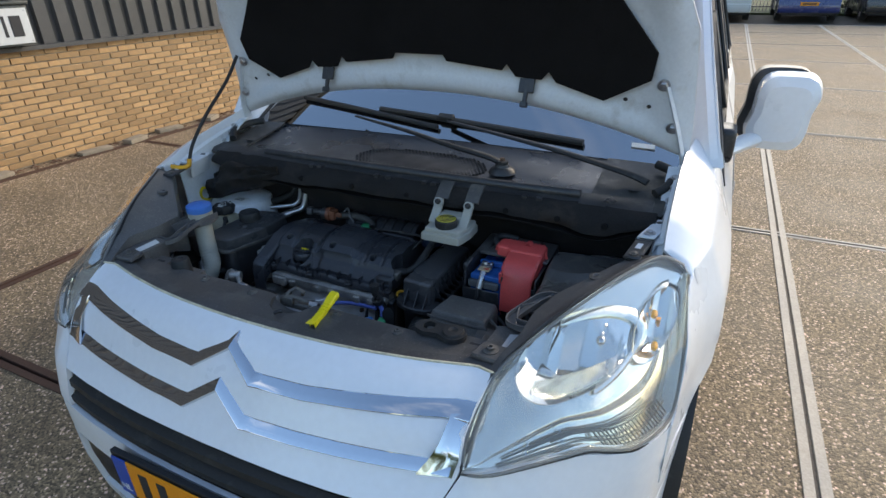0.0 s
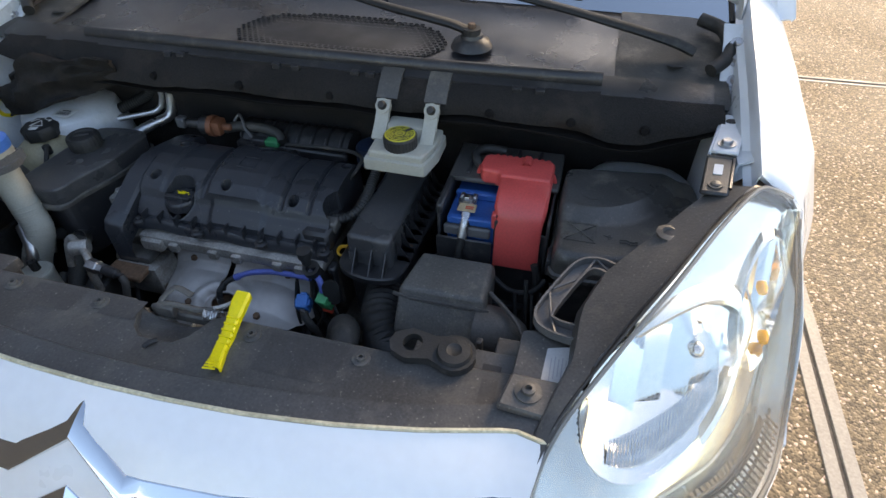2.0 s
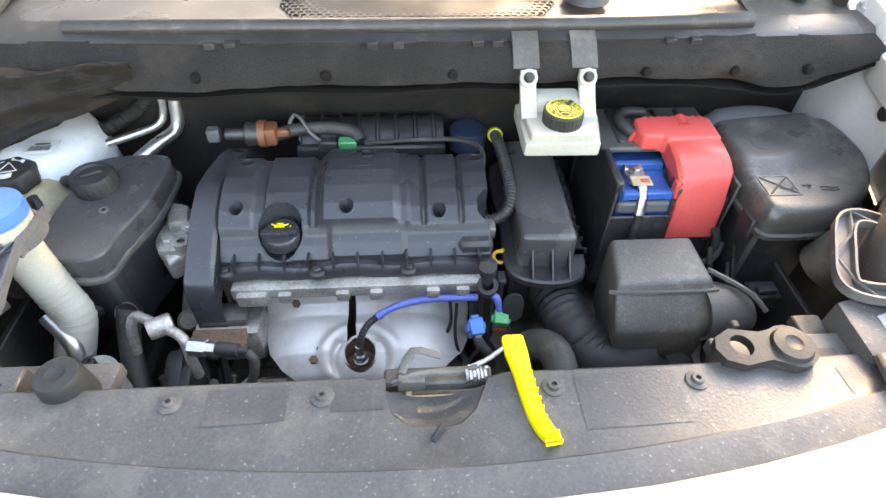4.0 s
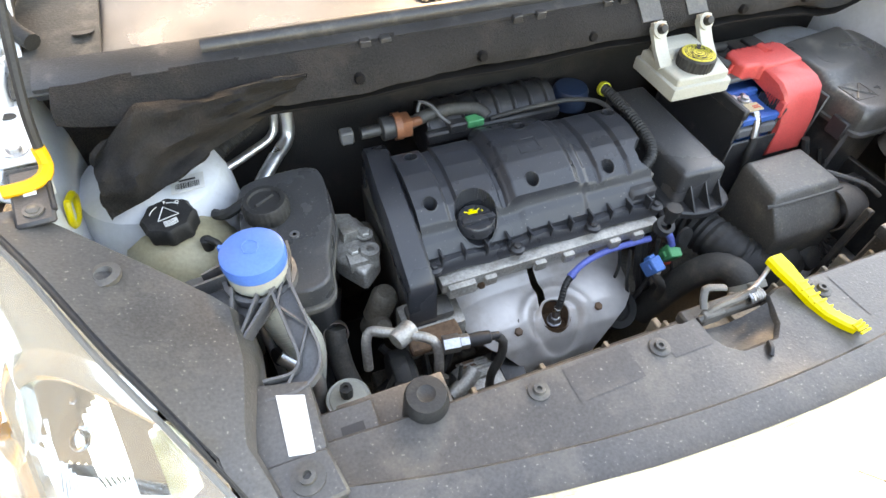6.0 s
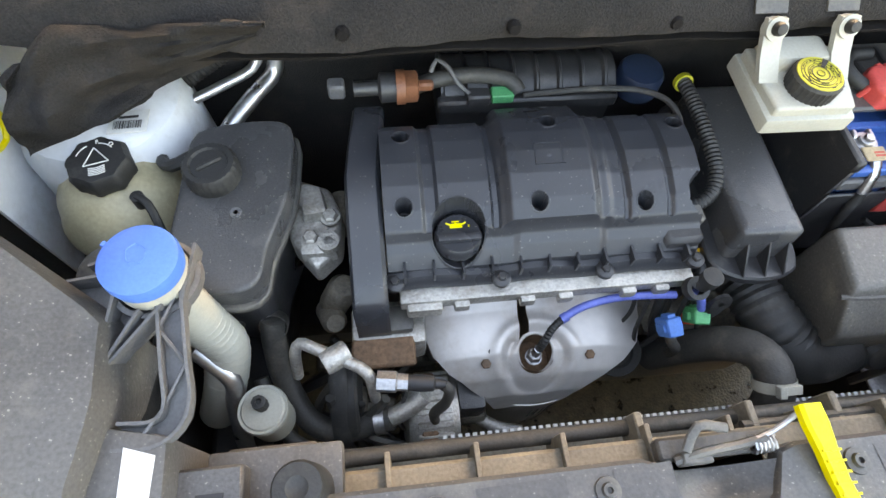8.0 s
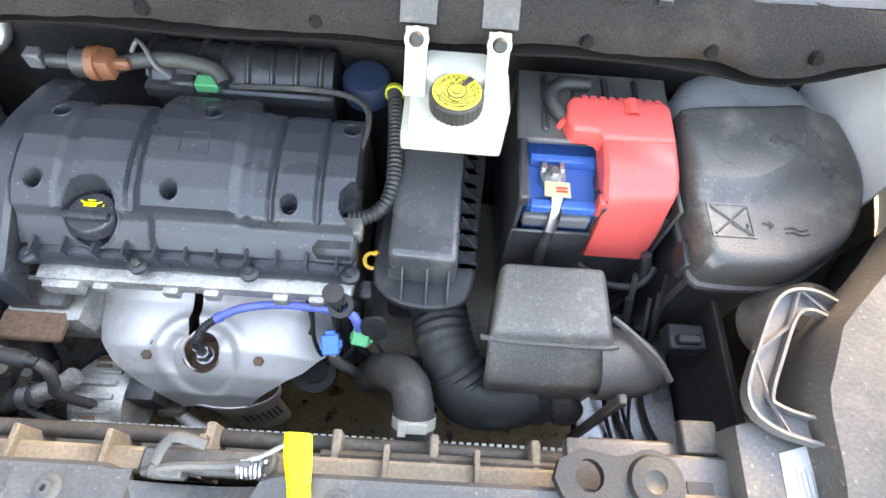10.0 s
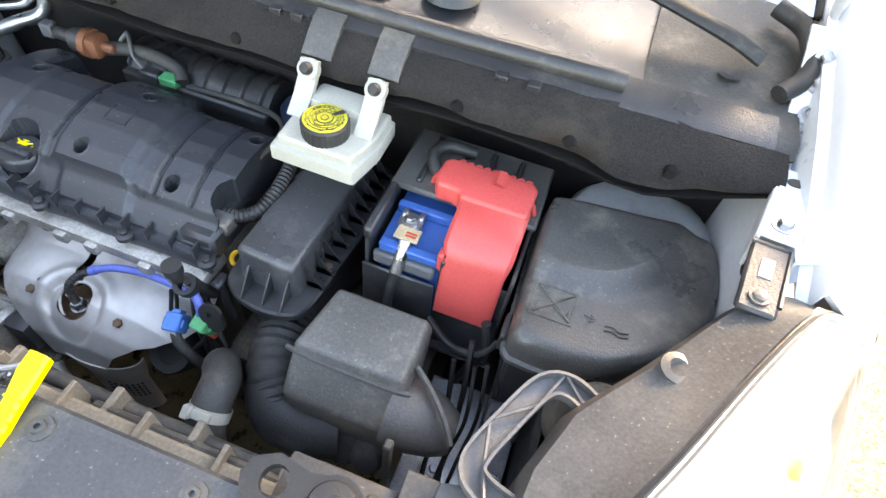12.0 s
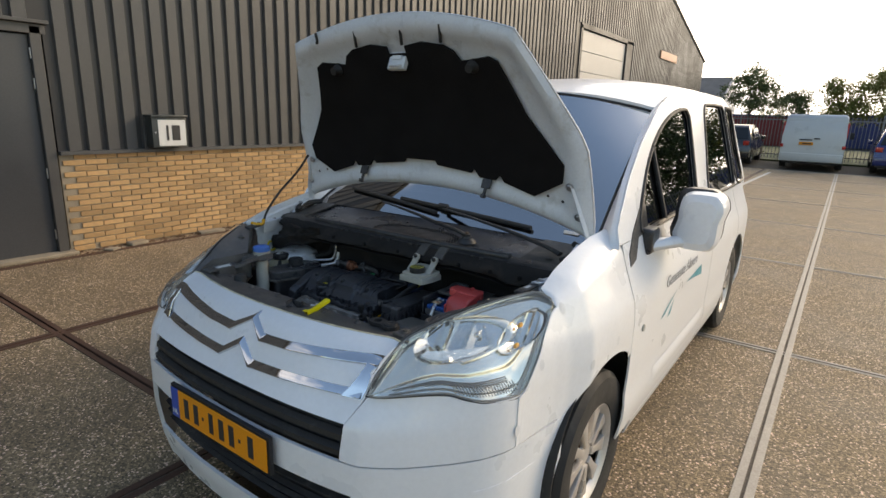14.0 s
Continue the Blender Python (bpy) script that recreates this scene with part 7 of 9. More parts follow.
# engine mount between tank and engine
b = bmesh.new()
prism([(-0.405, 0.760), (-0.362, 0.742), (-0.345, 0.70), (-0.348, 0.648), (-0.380, 0.618), (-0.412, 0.662), (-0.424, 0.712)], 0.768, 0.806, 0.010, 3, b)
prism([(-0.405, 0.745), (-0.370, 0.735), (-0.360, 0.69), (-0.395, 0.685)], 0.80, 0.824, 0.006, 2, b, None, 0.12)
box(-0.398, -0.352, 0.636, 0.668, 0.79, 0.815, 0.006, 2, b)
for x, y in ((-0.385, 0.66), (-0.36, 0.69), (-0.392, 0.716)):
    bolt(x, y, 0.812, 0.010, 0.010, 0.013, b)
lathe([(0.006, 0), (0.014, 0), (0.014, 0.012), (0.006, 0.012)], 18, b, Matrix.Translation((-0.362, 0.650, 0.811)))
part("engine_mount", b, ALU, car, "corroded aluminium engine mount")
for k, (x, y, z, r) in enumerate(((-0.36, 0.62, 0.72, 0.022), (-0.375, 0.60, 0.69, 0.018), (-0.35, 0.73, 0.75, 0.02))):
    part("mount_stud", lathe([(0, -0.03), (r, -0.03), (r, 0.02), (r * 0.7, 0.03), (0, 0.03)], 16, None, Matrix.Translation((x, y, z)) @ pose(0, 0, 0, 40 * k, 20, 0)), DIRTYM, car)
# metal air conditioning pipes
for pts, r in (([(-0.556, 0.800, 0.82), (-0.558, 0.838, 0.846), (-0.548, 0.855, 0.853), (-0.50, 0.885, 0.856), (-0.458, 0.910, 0.862), (-0.445, 0.922, 0.885), (-0.440, 0.93, 0.95)], 0.007), ([(-0.515, 0.80, 0.80), (-0.495, 0.835, 0.825), (-0.46, 0.88, 0.84), (-0.43, 0.915, 0.852), (-0.422, 0.93, 0.90)], 0.0115), ([(-0.545, 0.72, 0.80), (-0.545, 0.66, 0.80), (-0.540, 0.61, 0.78), (-0.53, 0.56, 0.70)], 0.0065)):
    part("metal_pipe", tube(pts, r, 12), surf("bright_aluminium_pipe", (0.62, 0.62, 0.62), 0.32, 0.9, 0.1, 20, 200, 0.1), car, "bare aluminium air conditioning pipe")
part("ribbed_loom", tube([(-0.60, 0.86, 0.85), (-0.53, 0.90, 0.87), (-0.475, 0.925, 0.90), (-0.45, 0.93, 0.97)], 0.012, 10, None, 0.01, 0.002, 0.006), RUBBER, car, "black ribbed cable loom")
LABEL = lambda i, j, up: Vector((-0.608 + 0.045 * i, 0.768 + 0.034 * j + 0.002 * i, 0.9055 + up))
bar = part("barcode_label", sheet([[LABEL(i, j, 0) for i in (0, 0.5, 1)] for j in (0, 0.5, 1)], 0.001), PAPER, car, "white barcode label")
rng = random.Random(4)
b = bmesh.new()
x = 0.14
while x < 0.86:
    w = rng.choice((0.012, 0.02, 0.035))
    sheet([[LABEL(x, 0.16, 0.0006), LABEL(x + w, 0.16, 0.0006)], [LABEL(x, 0.52, 0.0006), LABEL(x + w, 0.52, 0.0006)]], 0, b)
    x += w + rng.choice((0.012, 0.02))
sheet([[LABEL(0.25, 0.62, 0.0006), LABEL(0.75, 0.62, 0.0006)], [LABEL(0.25, 0.74, 0.0006), LABEL(0.75, 0.74, 0.0006)]], 0, b)
part("barcode", b, INK, bar, "", 38, False)["kind"] = "stuff"
part("cable_tie", tube([(-0.55, 0.80, 0.85), (-0.565, 0.77, 0.852), (-0.545, 0.745, 0.868), (-0.515, 0.752, 0.878)], 0.008, 8), RUBBER, car)

# compressor, alternator, belt and hoses at the engine's front
comp = part("compressor", box(-0.345, -0.245, 0.535, 0.60, 0.66, 0.735, 0.012, 2), ALU, car, "grimy air conditioning compressor")
part("compressor_top", box(-0.335, -0.262, 0.548, 0.585, 0.734, 0.752, 0.008, 2), GREYPL, comp)
part("rusty_plate", box(-0.345, -0.262, 0.508, 0.548, 0.722, 0.735, 0.003, 1), RUST, comp, "rust stained plate")
b = lathe([(0.0, -0.02), (0.062, -0.02), (0.066, -0.016), (0.066, 0.012), (0.060, 0.016), (0.02, 0.016), (0.018, 0.024), (0, 0.024)], 40, None, Matrix.Translation((-0.362, 0.500, 0.645)) @ pose(0, 0, 0, 0, -90, 0))
part("pulley", b, RUBBER, car, "black belt pulley")
part("belt", tube([(-0.366, 0.52, 0.715), (-0.366, 0.50, 0.718), (-0.366, 0.455, 0.690), (-0.366, 0.432, 0.645), (-0.366, 0.44, 0.56)], 0.012, 8, flat=0.3), RUBBER, car, "black drive belt")
b = lathe([(0, 0.0), (0.03, 0.0), (0.052, 0.008), (0.056, 0.016), (0.056, 0.07), (0.05, 0.08), (0, 0.08)], 32, None, Matrix.Translation((-0.285, 0.470, 0.595)) @ pose(0, 0, 0, 0, 90, 0))
alt = part("alternator", b, ALU, car, "dirty finned alternator")
for k in range(8):
    a = math.pi * (0.15 + 0.1 * k)
    part("fin", box(0.020, 0.070, -0.004, 0.004, 0.050, 0.062, 0.001, 1, None, Matrix.Translation((-0.285, 0.470, 0.595)) @ pose(0, 0, 0, math.degrees(a) - 90, 0, 0)), ALU, alt)
part("alternator_core", box(-0.262, -0.235, 0.415, 0.520, 0.575, 0.640, 0.004, 1), RUST, alt)
part("regulator", box(-0.205, -0.165, 0.46, 0.52, 0.585, 0.645, 0.008, 2), PLASTIC, alt)
b = tube([(-0.412, 0.505, 0.74), (-0.408, 0.520, 0.785), (-0.400, 0.527, 0.797), (-0.388, 0.521, 0.801), (-0.358, 0.505, 0.801), (-0.330, 0.490, 0.800), (-0.320, 0.480, 0.793), (-0.318, 0.472, 0.77), (-0.318, 0.470, 0.73)], 0.0072, 12)
lathe([(0, -0.016), (0.013, -0.016), (0.0145, -0.012), (0.0145, 0.012), (0.013, 0.016), (0, 0.016)], 20, b, Matrix.Translation((-0.358, 0.505, 0.801)) @ pose(0, 0, 0, 90, 0, -62))
part("pipe", b, ALU, car, "aluminium pressure pipe")
M = Matrix.Translation((-0.312, 0.474, 0.795)) @ pose(0, 0, 0, 0, 90, -8)
b = lathe([(0, 0), (0.013, 0), (0.013, 0.022), (0.0105, 0.024), (0.0105, 0.036), (0, 0.036)], 6, None, M)
valve2 = part("service_valve", b, STEEL, car, "steel service valve with black plug")
b = lathe([(0, 0.036), (0.009, 0.036), (0.010, 0.05), (0.009, 0.066), (0.006, 0.068), (0.005, 0.080), (0, 0.080)], 14, None, M)
part("valve_plug", b, INK, valve2)
part("valve_lead", tube([(-0.236, 0.463, 0.792), (-0.228, 0.458, 0.782), (-0.232, 0.450, 0.755), (-0.245, 0.446, 0.72), (-0.240, 0.450, 0.64)], 0.0068, 10), HOSE, car, "brown grey cable sleeve")
part("radiator_hose", tube([(-0.442, 0.578, 0.755), (-0.445, 0.562, 0.735), (-0.440, 0.520, 0.69), (-0.415, 0.470, 0.655), (-0.375, 0.448, 0.645), (-0.335, 0.452, 0.658), (-0.300, 0.455, 0.670)], 0.0165, 14), HOSE, car, "dusty rubber coolant hose")
for p, r in (((-0.442, 0.573, 0.748), (55, 0, 0)), ((-0.315, 0.454, 0.664), (0, 80, 0))):
    b = lathe([(0.0172, -0.007), (0.0185, -0.007), (0.0185, 0.007), (0.0172, 0.007)], 24, None, Matrix.Translation(p) @ pose(0, 0, 0, *r))
    part("hose_clamp", b, STEEL, car, "steel hose clamp")
part("pipe_stub", tube([(-0.302, 0.455, 0.670), (-0.275, 0.465, 0.676), (-0.255, 0.478, 0.685)], 0.013, 12), ALU, car)
part("small_hose", tube([(-0.47, 0.52, 0.69), (-0.45, 0.46, 0.66), (-0.41, 0.43, 0.63), (-0.36, 0.425, 0.625)], 0.010, 10), HOSE, car)
part("steel_tube", tube([(-0.52, 0.53, 0.80), (-0.485, 0.50, 0.77), (-0.490, 0.480, 0.73), (-0.495, 0.46, 0.68), (-0.50, 0.44, 0.62)], 0.0110, 12), surf("dull_steel_tube", (0.5, 0.5, 0.5), 0.35, 0.9, 0.15, 20, 200, 0.1), car, "dull steel tube")
part("steel_tube", tube([(-0.18, 0.475, 0.545), (-0.14, 0.45, 0.54), (-0.10, 0.44, 0.53)], 0.010, 12), ALU, car)
can = part("filter_drier", lathe([(0, -0.06), (0.028, -0.06), (0.029, -0.008), (0.0305, -0.004), (0.0305, 0.0), (0.029, 0.003), (0.026, 0.002), (0.024, 0.004), (0.010, 0.005), (0, 0.005)], 32, None, Matrix.Translation((-0.451, 0.464, 0.752))), MILK, car, "cream round canister with black valve cap")
part("valve_cap", lathe([(0, 0), (0.0085, 0), (0.0085, 0.020), (0.004, 0.021), (0.003, 0.017), (0, 0.017)], 8, None, Matrix.Translation((-0.451, 0.468, 0.757))), RUBBER, can)
part("coolant_line", tube([(-0.47, 0.60, 0.76), (-0.50, 0.57, 0.75), (-0.53, 0.555, 0.76)], 0.013, 10), RUBBER, car)
rng = random.Random(8)
for k in range(10):
    x, y = rng.uniform(-0.43, -0.20), rng.uniform(0.47, 0.58)
    part("wire", tube([(x, y, rng.uniform(0.66, 0.72)), (x + rng.uniform(-0.05, 0.05), y - 0.03, 0.63), (x + rng.uniform(-0.08, 0.08), y - 0.05, 0.57), (x + rng.uniform(-0.08, 0.08), y, 0.48)], rng.choice((0.003, 0.005, 0.007)), 6), rng.choice((RUBBER, HOSE, DIRTYM)), car)
b = bmesh.new()
for k in range(30):
    x, y, z = rng.uniform(-0.42, -0.15), rng.uniform(0.46, 0.60), rng.uniform(0.45, 0.62)
    w = rng.uniform(0.012, 0.035)
    box(x - w, x + w, y - w, y + w, z - w * 0.8, z + w * 0.6, 0.006, 1, b, None)
part("engine_clutter", b, DIRTYM, car)["kind"] = "stuff"

# ---- underside, chassis legs and plates that keep light out of the bay ----
part("underbody", box(-0.78, 0.78, 0.86, 4.20, 0.19, 0.23, 0.01, 1), RUBBER, car)
for s in (-1, 1):
    # added dark legs, walls and plates that stop light leaking in under the bay
    part("chassis_leg", box(min(s * 0.46, s * 0.56), max(s * 0.46, s * 0.56), 0.38, 0.92, 0.46, 0.60, 0.01, 1), RUBBER, car)
    part("arch_wall", box(min(s * 0.575, s * 0.585), max(s * 0.575, s * 0.585), 0.40, 1.36, 0.20, 0.78, 0.002, 1), RUBBER, car)
    part("front_closing_plate", box(min(s * 0.46, s * 0.70), max(s * 0.46, s * 0.70), 0.385, 0.393, 0.24, 0.78, 0.002, 1), RUBBER, car)
part("subframe", box(-0.56, 0.56, 0.72, 0.90, 0.20, 0.30, 0.02, 1), RUBBER, car)

# ---- bay sides and bulkhead ----
for s in (-1, 1):
    b = sheet([[Vector((s * x, y, z)) for y in steps(0.70, 1.0, 8)] for x, z in ((0.775, 1.045), (0.745, 1.030), (0.742, 1.0), (0.735, 0.93), (0.735, 0.80), (0.73, 0.6), (0.70, 0.4))], 0.004)
    wing = part("inner_wing", b, WHITE_IN, car, "pale painted inner wing")
    b = sheet([[Vector((s * (0.640 + r * math.cos(a)), 0.845 + r * math.sin(a), z)) for a in steps(0, 2 * math.pi, 28)] for r, z in ((0.0, 0.906 - 0.028 * (s > 0)), (0.03, 0.906 - 0.028 * (s > 0)), (0.07, 0.902 - 0.028 * (s > 0)), (0.10, 0.885 - 0.02 * (s > 0)), (0.112, 0.85), (0.12, 0.72), (0.13, 0.5))], 0.003)
    part("strut_tower", b, WHITE_IN, wing, "pale strut tower")
    # upper rail bracket with its bolt and slot
    M = Matrix.Translation((s * 0.740, 0.772, 1.037)) @ pose(0, 0, 0, 0, -8 * s, -14 * s)
    b = box(-0.0185, 0.0185, -0.060, 0.060, -0.003, 0.003, 0.002, 1, None, M)
    box(-0.0215 if s > 0 else 0.0165, -0.0165 if s > 0 else 0.0215, -0.06, 0.04, -0.05, 0.002, 0.002, 1, b, M)
    part("rail_bracket", b, WHITE_IN, wing, "pale rail bracket")
    part("bracket_bolt", bolt(0, 0, 0, 0.008, 0.008, 0.013, None, M @ Matrix.Translation((0, -0.038, 0.003))), STEEL, wing)
    part("bracket_hole", lathe([(0, 0.0042), (0.010, 0.0042), (0.010, 0.003)], 18, None, M @ Matrix.Translation((-0.003 * s, 0.036, 0)) @ Matrix.Diagonal((0.9, 0.7, 1, 1))), INK, wing)
    M = Matrix.Translation((s * 0.715, 0.668, 1.026)) @ pose(0, 0, 0, 4, -6 * s, -10 * s)
    b = box(-0.0185, 0.0185, -0.044, 0.042, -0.004, 0.004, 0.003, 1, None, M)
    tube([M @ Vector((-0.0185, 0.042, 0.003)), M @ Vector((0.0185, 0.042, 0.003)), M @ Vector((0.0185, -0.03, 0.003))], 0.0028, 6, b, straight=True)
    part("slot_plate", b, PLASTIC, wing, "black slotted plate")
    part("slot", box(-0.006, 0.006, -0.002, 0.022, 0.0035, 0.0052, 0, 1, None, M), WHITE_IN, wing)
    part("plate_screw", bolt(0, 0, 0, 0.007, 0.004, 0.010, None, M @ Matrix.Translation((0, -0.026, 0.004))), GREYPL, wing)
    # hinge plate with four bolts
    b = sheet([[Vector((s * x, y, z)) for x in (0.732, 0.742, 0.768, 0.777)] for y, z in ((0.875, 1.035), (0.90, 1.047), (0.94, 1.072), (0.985, 1.100), (1.02, 1.115))], 0.004)
    part("hinge_plate", b, WHITE_IN, wing, "pale hinge plate")
    for y, z in ((0.890, 1.042), (0.915, 1.057), (0.950, 1.079), (0.978, 1.096)):
        part("hinge_bolt", bolt(0, 0, 0, 0.0085, 0.009, 0.013, None, Matrix.Translation((s * 0.755, y, z)) @ pose(0, 0, 0, 32, 0, 0)), STEEL, wing)
    # wing's inner flange
    rows = []
    for y in steps(0.664, 1.08, 13):
        p = Vector((s * curve_at(EDGE_X, y), y, curve_at(EDGE_Z, y)))
        rows.append([p, p + Vector((-s * 0.003, 0, -0.006)), p + Vector((-s * 0.004, 0, -0.028)), p + Vector((-s * 0.010, 0, -0.033)), p + Vector((-s * 0.014, 0, -0.036))])
    b = sheet(rows, 0.002)
    part("wing_flange", b, WHITE, wing)
    gut = []
    for y in steps(0.690, 1.02, 11):
        x0, z0 = curve_at(EDGE_X, y) - 0.013, curve_at(EDGE_Z, y) - 0.036
        x1, z1 = curve_at([(0.69, 0.738), (0.83, 0.748), (1.02, 0.760)], y), curve_at([(0.69, 1.000), (0.75, 1.018), (0.85, 1.030), (1.02, 1.085)], y)
        gut.append([Vector((s * (x0 + (x1 - x0) * k), y, z0 + (z1 - z0) * k ** 0.7)) for k in (0, 0.3, 0.6, 1)])
    part("wing_gutter", sheet(gut, 0.002), WHITE_IN, wing, "pale inner flange of the wing")
b = tube([(-0.706, 0.76, 0.935), (-0.706, 0.79, 0.925), (-0.710, 0.80, 0.905), (-0.715, 0.785, 0.885), (-0.715, 0.76, 0.895), (-0.708, 0.75, 0.92), (-0.706, 0.76, 0.935)], 0.0045, 8)
bmesh.ops.transform(b, matrix=Matrix.Translation((-0.020, 0, 0)), verts=b.verts[:])
part("paint_mark", b, YELLOW, car, "yellow paint mark")
part("wing_hole", lathe([(0, 0.0), (0.011, 0.0), (0.011, 0.01)], 16, None, Matrix.Translation((0.733, 0.70, 0.955)) @ pose(0, 0, 0, 0, 90, 0)), INK, car)
part("rubber_bung", lathe([(0, -0.02), (0.012, -0.02), (0.012, 0.0), (0, 0.002)], 16, None, Matrix.Translation((0.728, 0.735, 0.97)) @ pose(0, 0, 0, 0, -90, 0)), RUBBER, car)

bulk = part("bulkhead", sheet([[Vector((x, y, z)) for x in steps(-0.74, 0.74, 30)] for y, z in ((0.93, 0.35), (0.93, 0.90), (0.925, 1.0), (0.90, 1.03))], 0.006), FELT_DUSTY, car, "dark bulkhead")


def felt_low(x):
    """Height of the felt's lower edge."""
    return curve_at([(-0.72, 1.02), (-0.55, 0.985), (-0.2, 0.986), (0.3, 0.990), (0.45, 0.994), (0.512, 0.988), (0.566, 0.973), (0.622, 0.970), (0.661, 0.992), (0.70, 1.012), (0.735, 1.03)], x) + 0.003 * math.sin(x * 23)


b = sheet([[Vector((x, y + 0.011 * noise.noise((x * 9, z * 30, 0.3)) + 0.004 * noise.noise((x * 30, z * 40, 3.3)), zl + (1.048 - zl) * k + 0.003 * noise.noise((x * 20, k, 4.0)))) for k, y, z in ((0, 0.818, 0.99), (0.15, 0.797, 1.0), (0.45, 0.800, 1.02), (0.75, 0.815, 1.04), (1.0, 0.845, 1.05))] for x, zl in ((x, felt_low(x)) for x in steps(-0.70, 0.735, 110))], 0.010)
felt = part("bulkhead_felt", b, FELT_DUSTY, car, "dusty black felt along the bulkhead", 60)
b = sheet([[Vector((x, 0.800 + 0.13 * k, felt_low(x) - 0.004 + 0.01 * k)) for k in (0, 0.5, 1)] for x in steps(-0.55, 0.735, 30)], 0.004)
part("felt_underside", b, FELT, felt)
for x in (-0.32, -0.13, 0.06, 0.36, 0.50, 0.62):
    part("felt_button", lathe([(0, 0.004), (0.006, 0.004), (0.008, 0.0), (0.008, -0.006)], 16, None, Matrix.Translation((x, 0.797, 1.012)) @ pose(0, 0, 0, 80, 0, 0)), FELT, felt)
# torn felt hanging over the strut tower
rows = []
for i in range(30):
    u = i / 29
    row = []
    for j in range(18):
        k = j / 17
        top = Vector((curve_at([(0, -0.672), (0.3, -0.612), (1, -0.40)], u), curve_at([(0, 0.775), (0.3, 0.806), (0.5, 0.800), (1, 0.795)], u), curve_at([(0, 0.985), (0.3, 1.030), (1, 1.035)], u)))
        low = Vector((curve_at([(0, -0.678), (0.3, -0.635), (1, -0.42)], u), curve_at([(0, 0.735), (0.3, 0.752), (0.6, 0.80), (1, 0.835)], u), curve_at([(0, 0.915), (0.3, 0.918), (0.6, 0.94), (1, 0.972)], u)))
        p = top.lerp(low, k)
        n = noise.noise((u * 4.2, k * 3.4, 1.7)) * 0.050 + noise.noise((u * 10, k * 9, 5.1)) * 0.014 + noise.noise((u * 24, k * 22, 2.1)) * 0.004
        p += Vector((0, -0.020 * math.sin(math.pi * k), 0.016 * math.sin(math.pi * k))) + Vector((0.3, -0.6, 0.5)) * n
        row.append(p)
    rows.append(row)
part("torn_felt", sheet(rows, 0.007), FELT_DUSTY, car, "torn black felt over the strut tower", 70)

# cowl: seal, rail, pan, honeycomb grille, wipers
seal = part("cowl_seal", tube([(-0.515, 0.872, 1.055), (-0.30, 0.865, 1.058), (0.0, 0.863, 1.058), (0.30, 0.865, 1.058), (0.540, 0.870, 1.060)], 0.0130, 14), PLASTIC, car, "black rubber bonnet seal")
b = sheet([[Vector((x, y + 0.02 * x * x, z)) for y, z in ((0.838, 1.030), (0.836, 1.046), (0.848, 1.052), (0.885, 1.058))] for x in steps(-0.72, 0.72, 30)], 0.004)
rail = part("cowl_rail", b, PLASTIC, car, "black cowl rail")
for x in (-0.30, -0.27, -0.06, -0.02, 0.10, 0.13, 0.40, 0.44):
    part("rail_tab", box(x - 0.008, x + 0.008, 0.829, 0.842, 1.036, 1.048, 0.001, 1), PLASTIC, rail)


def pan_z(x, y):
    k = max(0.0, (y - 0.87) / 0.26)
    return 1.052 + 0.030 * k - 0.010 * math.sin(math.pi * min(1, k)) - 0.05 * max(0, abs(x) - 0.60)


b = sheet([[Vector((x, yy, pan_z(x, yy))) for yy in (0.872 + (1.148 - 0.03 * (x / 0.775) ** 2 - 0.872) * k for k in steps(0, 1, 14))] for x in steps(-0.74, 0.74, 60)], 0.004)
pan = part("cowl_pan", b, COVER, car, "dark plastic scuttle panel", 40)
HEX_IN = lambda x, y: ((x - 0.014) / 0.222) ** 4 + ((y - 0.962) / 0.082) ** 2 < 1
part("grille_backing", filled([(0.014 + 0.214 * math.copysign(abs(math.cos(a)) ** 0.5, math.cos(a)), 0.962 + 0.080 * math.sin(a)) for a in steps(0, 2 * math.pi, 40)[:-1]], (), lambda u, v: (u, v, pan_z(u, v) + 0.0012), 0.0), INK, pan)
b = bmesh.new()
pitch = 0.0126
for j in range(-9, 10):
    for i in range(-19, 20):
        x, y = 0.014 + (i + 0.5 * (j % 2)) * pitch, 0.962 + j * pitch * 0.80
        if HEX_IN(x, y):
            z = pan_z(x, y) + 0.0035
            vo = [b.verts.new((x + 0.00715 * math.sin(a), y + 0.0068 * math.cos(a), z)) for a in (k * math.pi / 3 for k in range(6))]
            vi = [b.verts.new((x + 0.0054 * math.sin(a), y + 0.0050 * math.cos(a), z)) for a in (k * math.pi / 3 for k in range(6))]
            vd = [b.verts.new((x + 0.0050 * math.sin(a), y + 0.0046 * math.cos(a), z - 0.004)) for a in (k * math.pi / 3 for k in range(6))]
            for k in range(6):
                n = (k + 1) % 6
                b.faces.new((vo[k], vo[n], vi[n], vi[k]))
                b.faces.new((vi[k], vi[n], vd[n], vd[k]))
part("honeycomb_grille", b, PLASTIC, pan, "black honeycomb air grille", 38, False)["kind"] = "stuff"
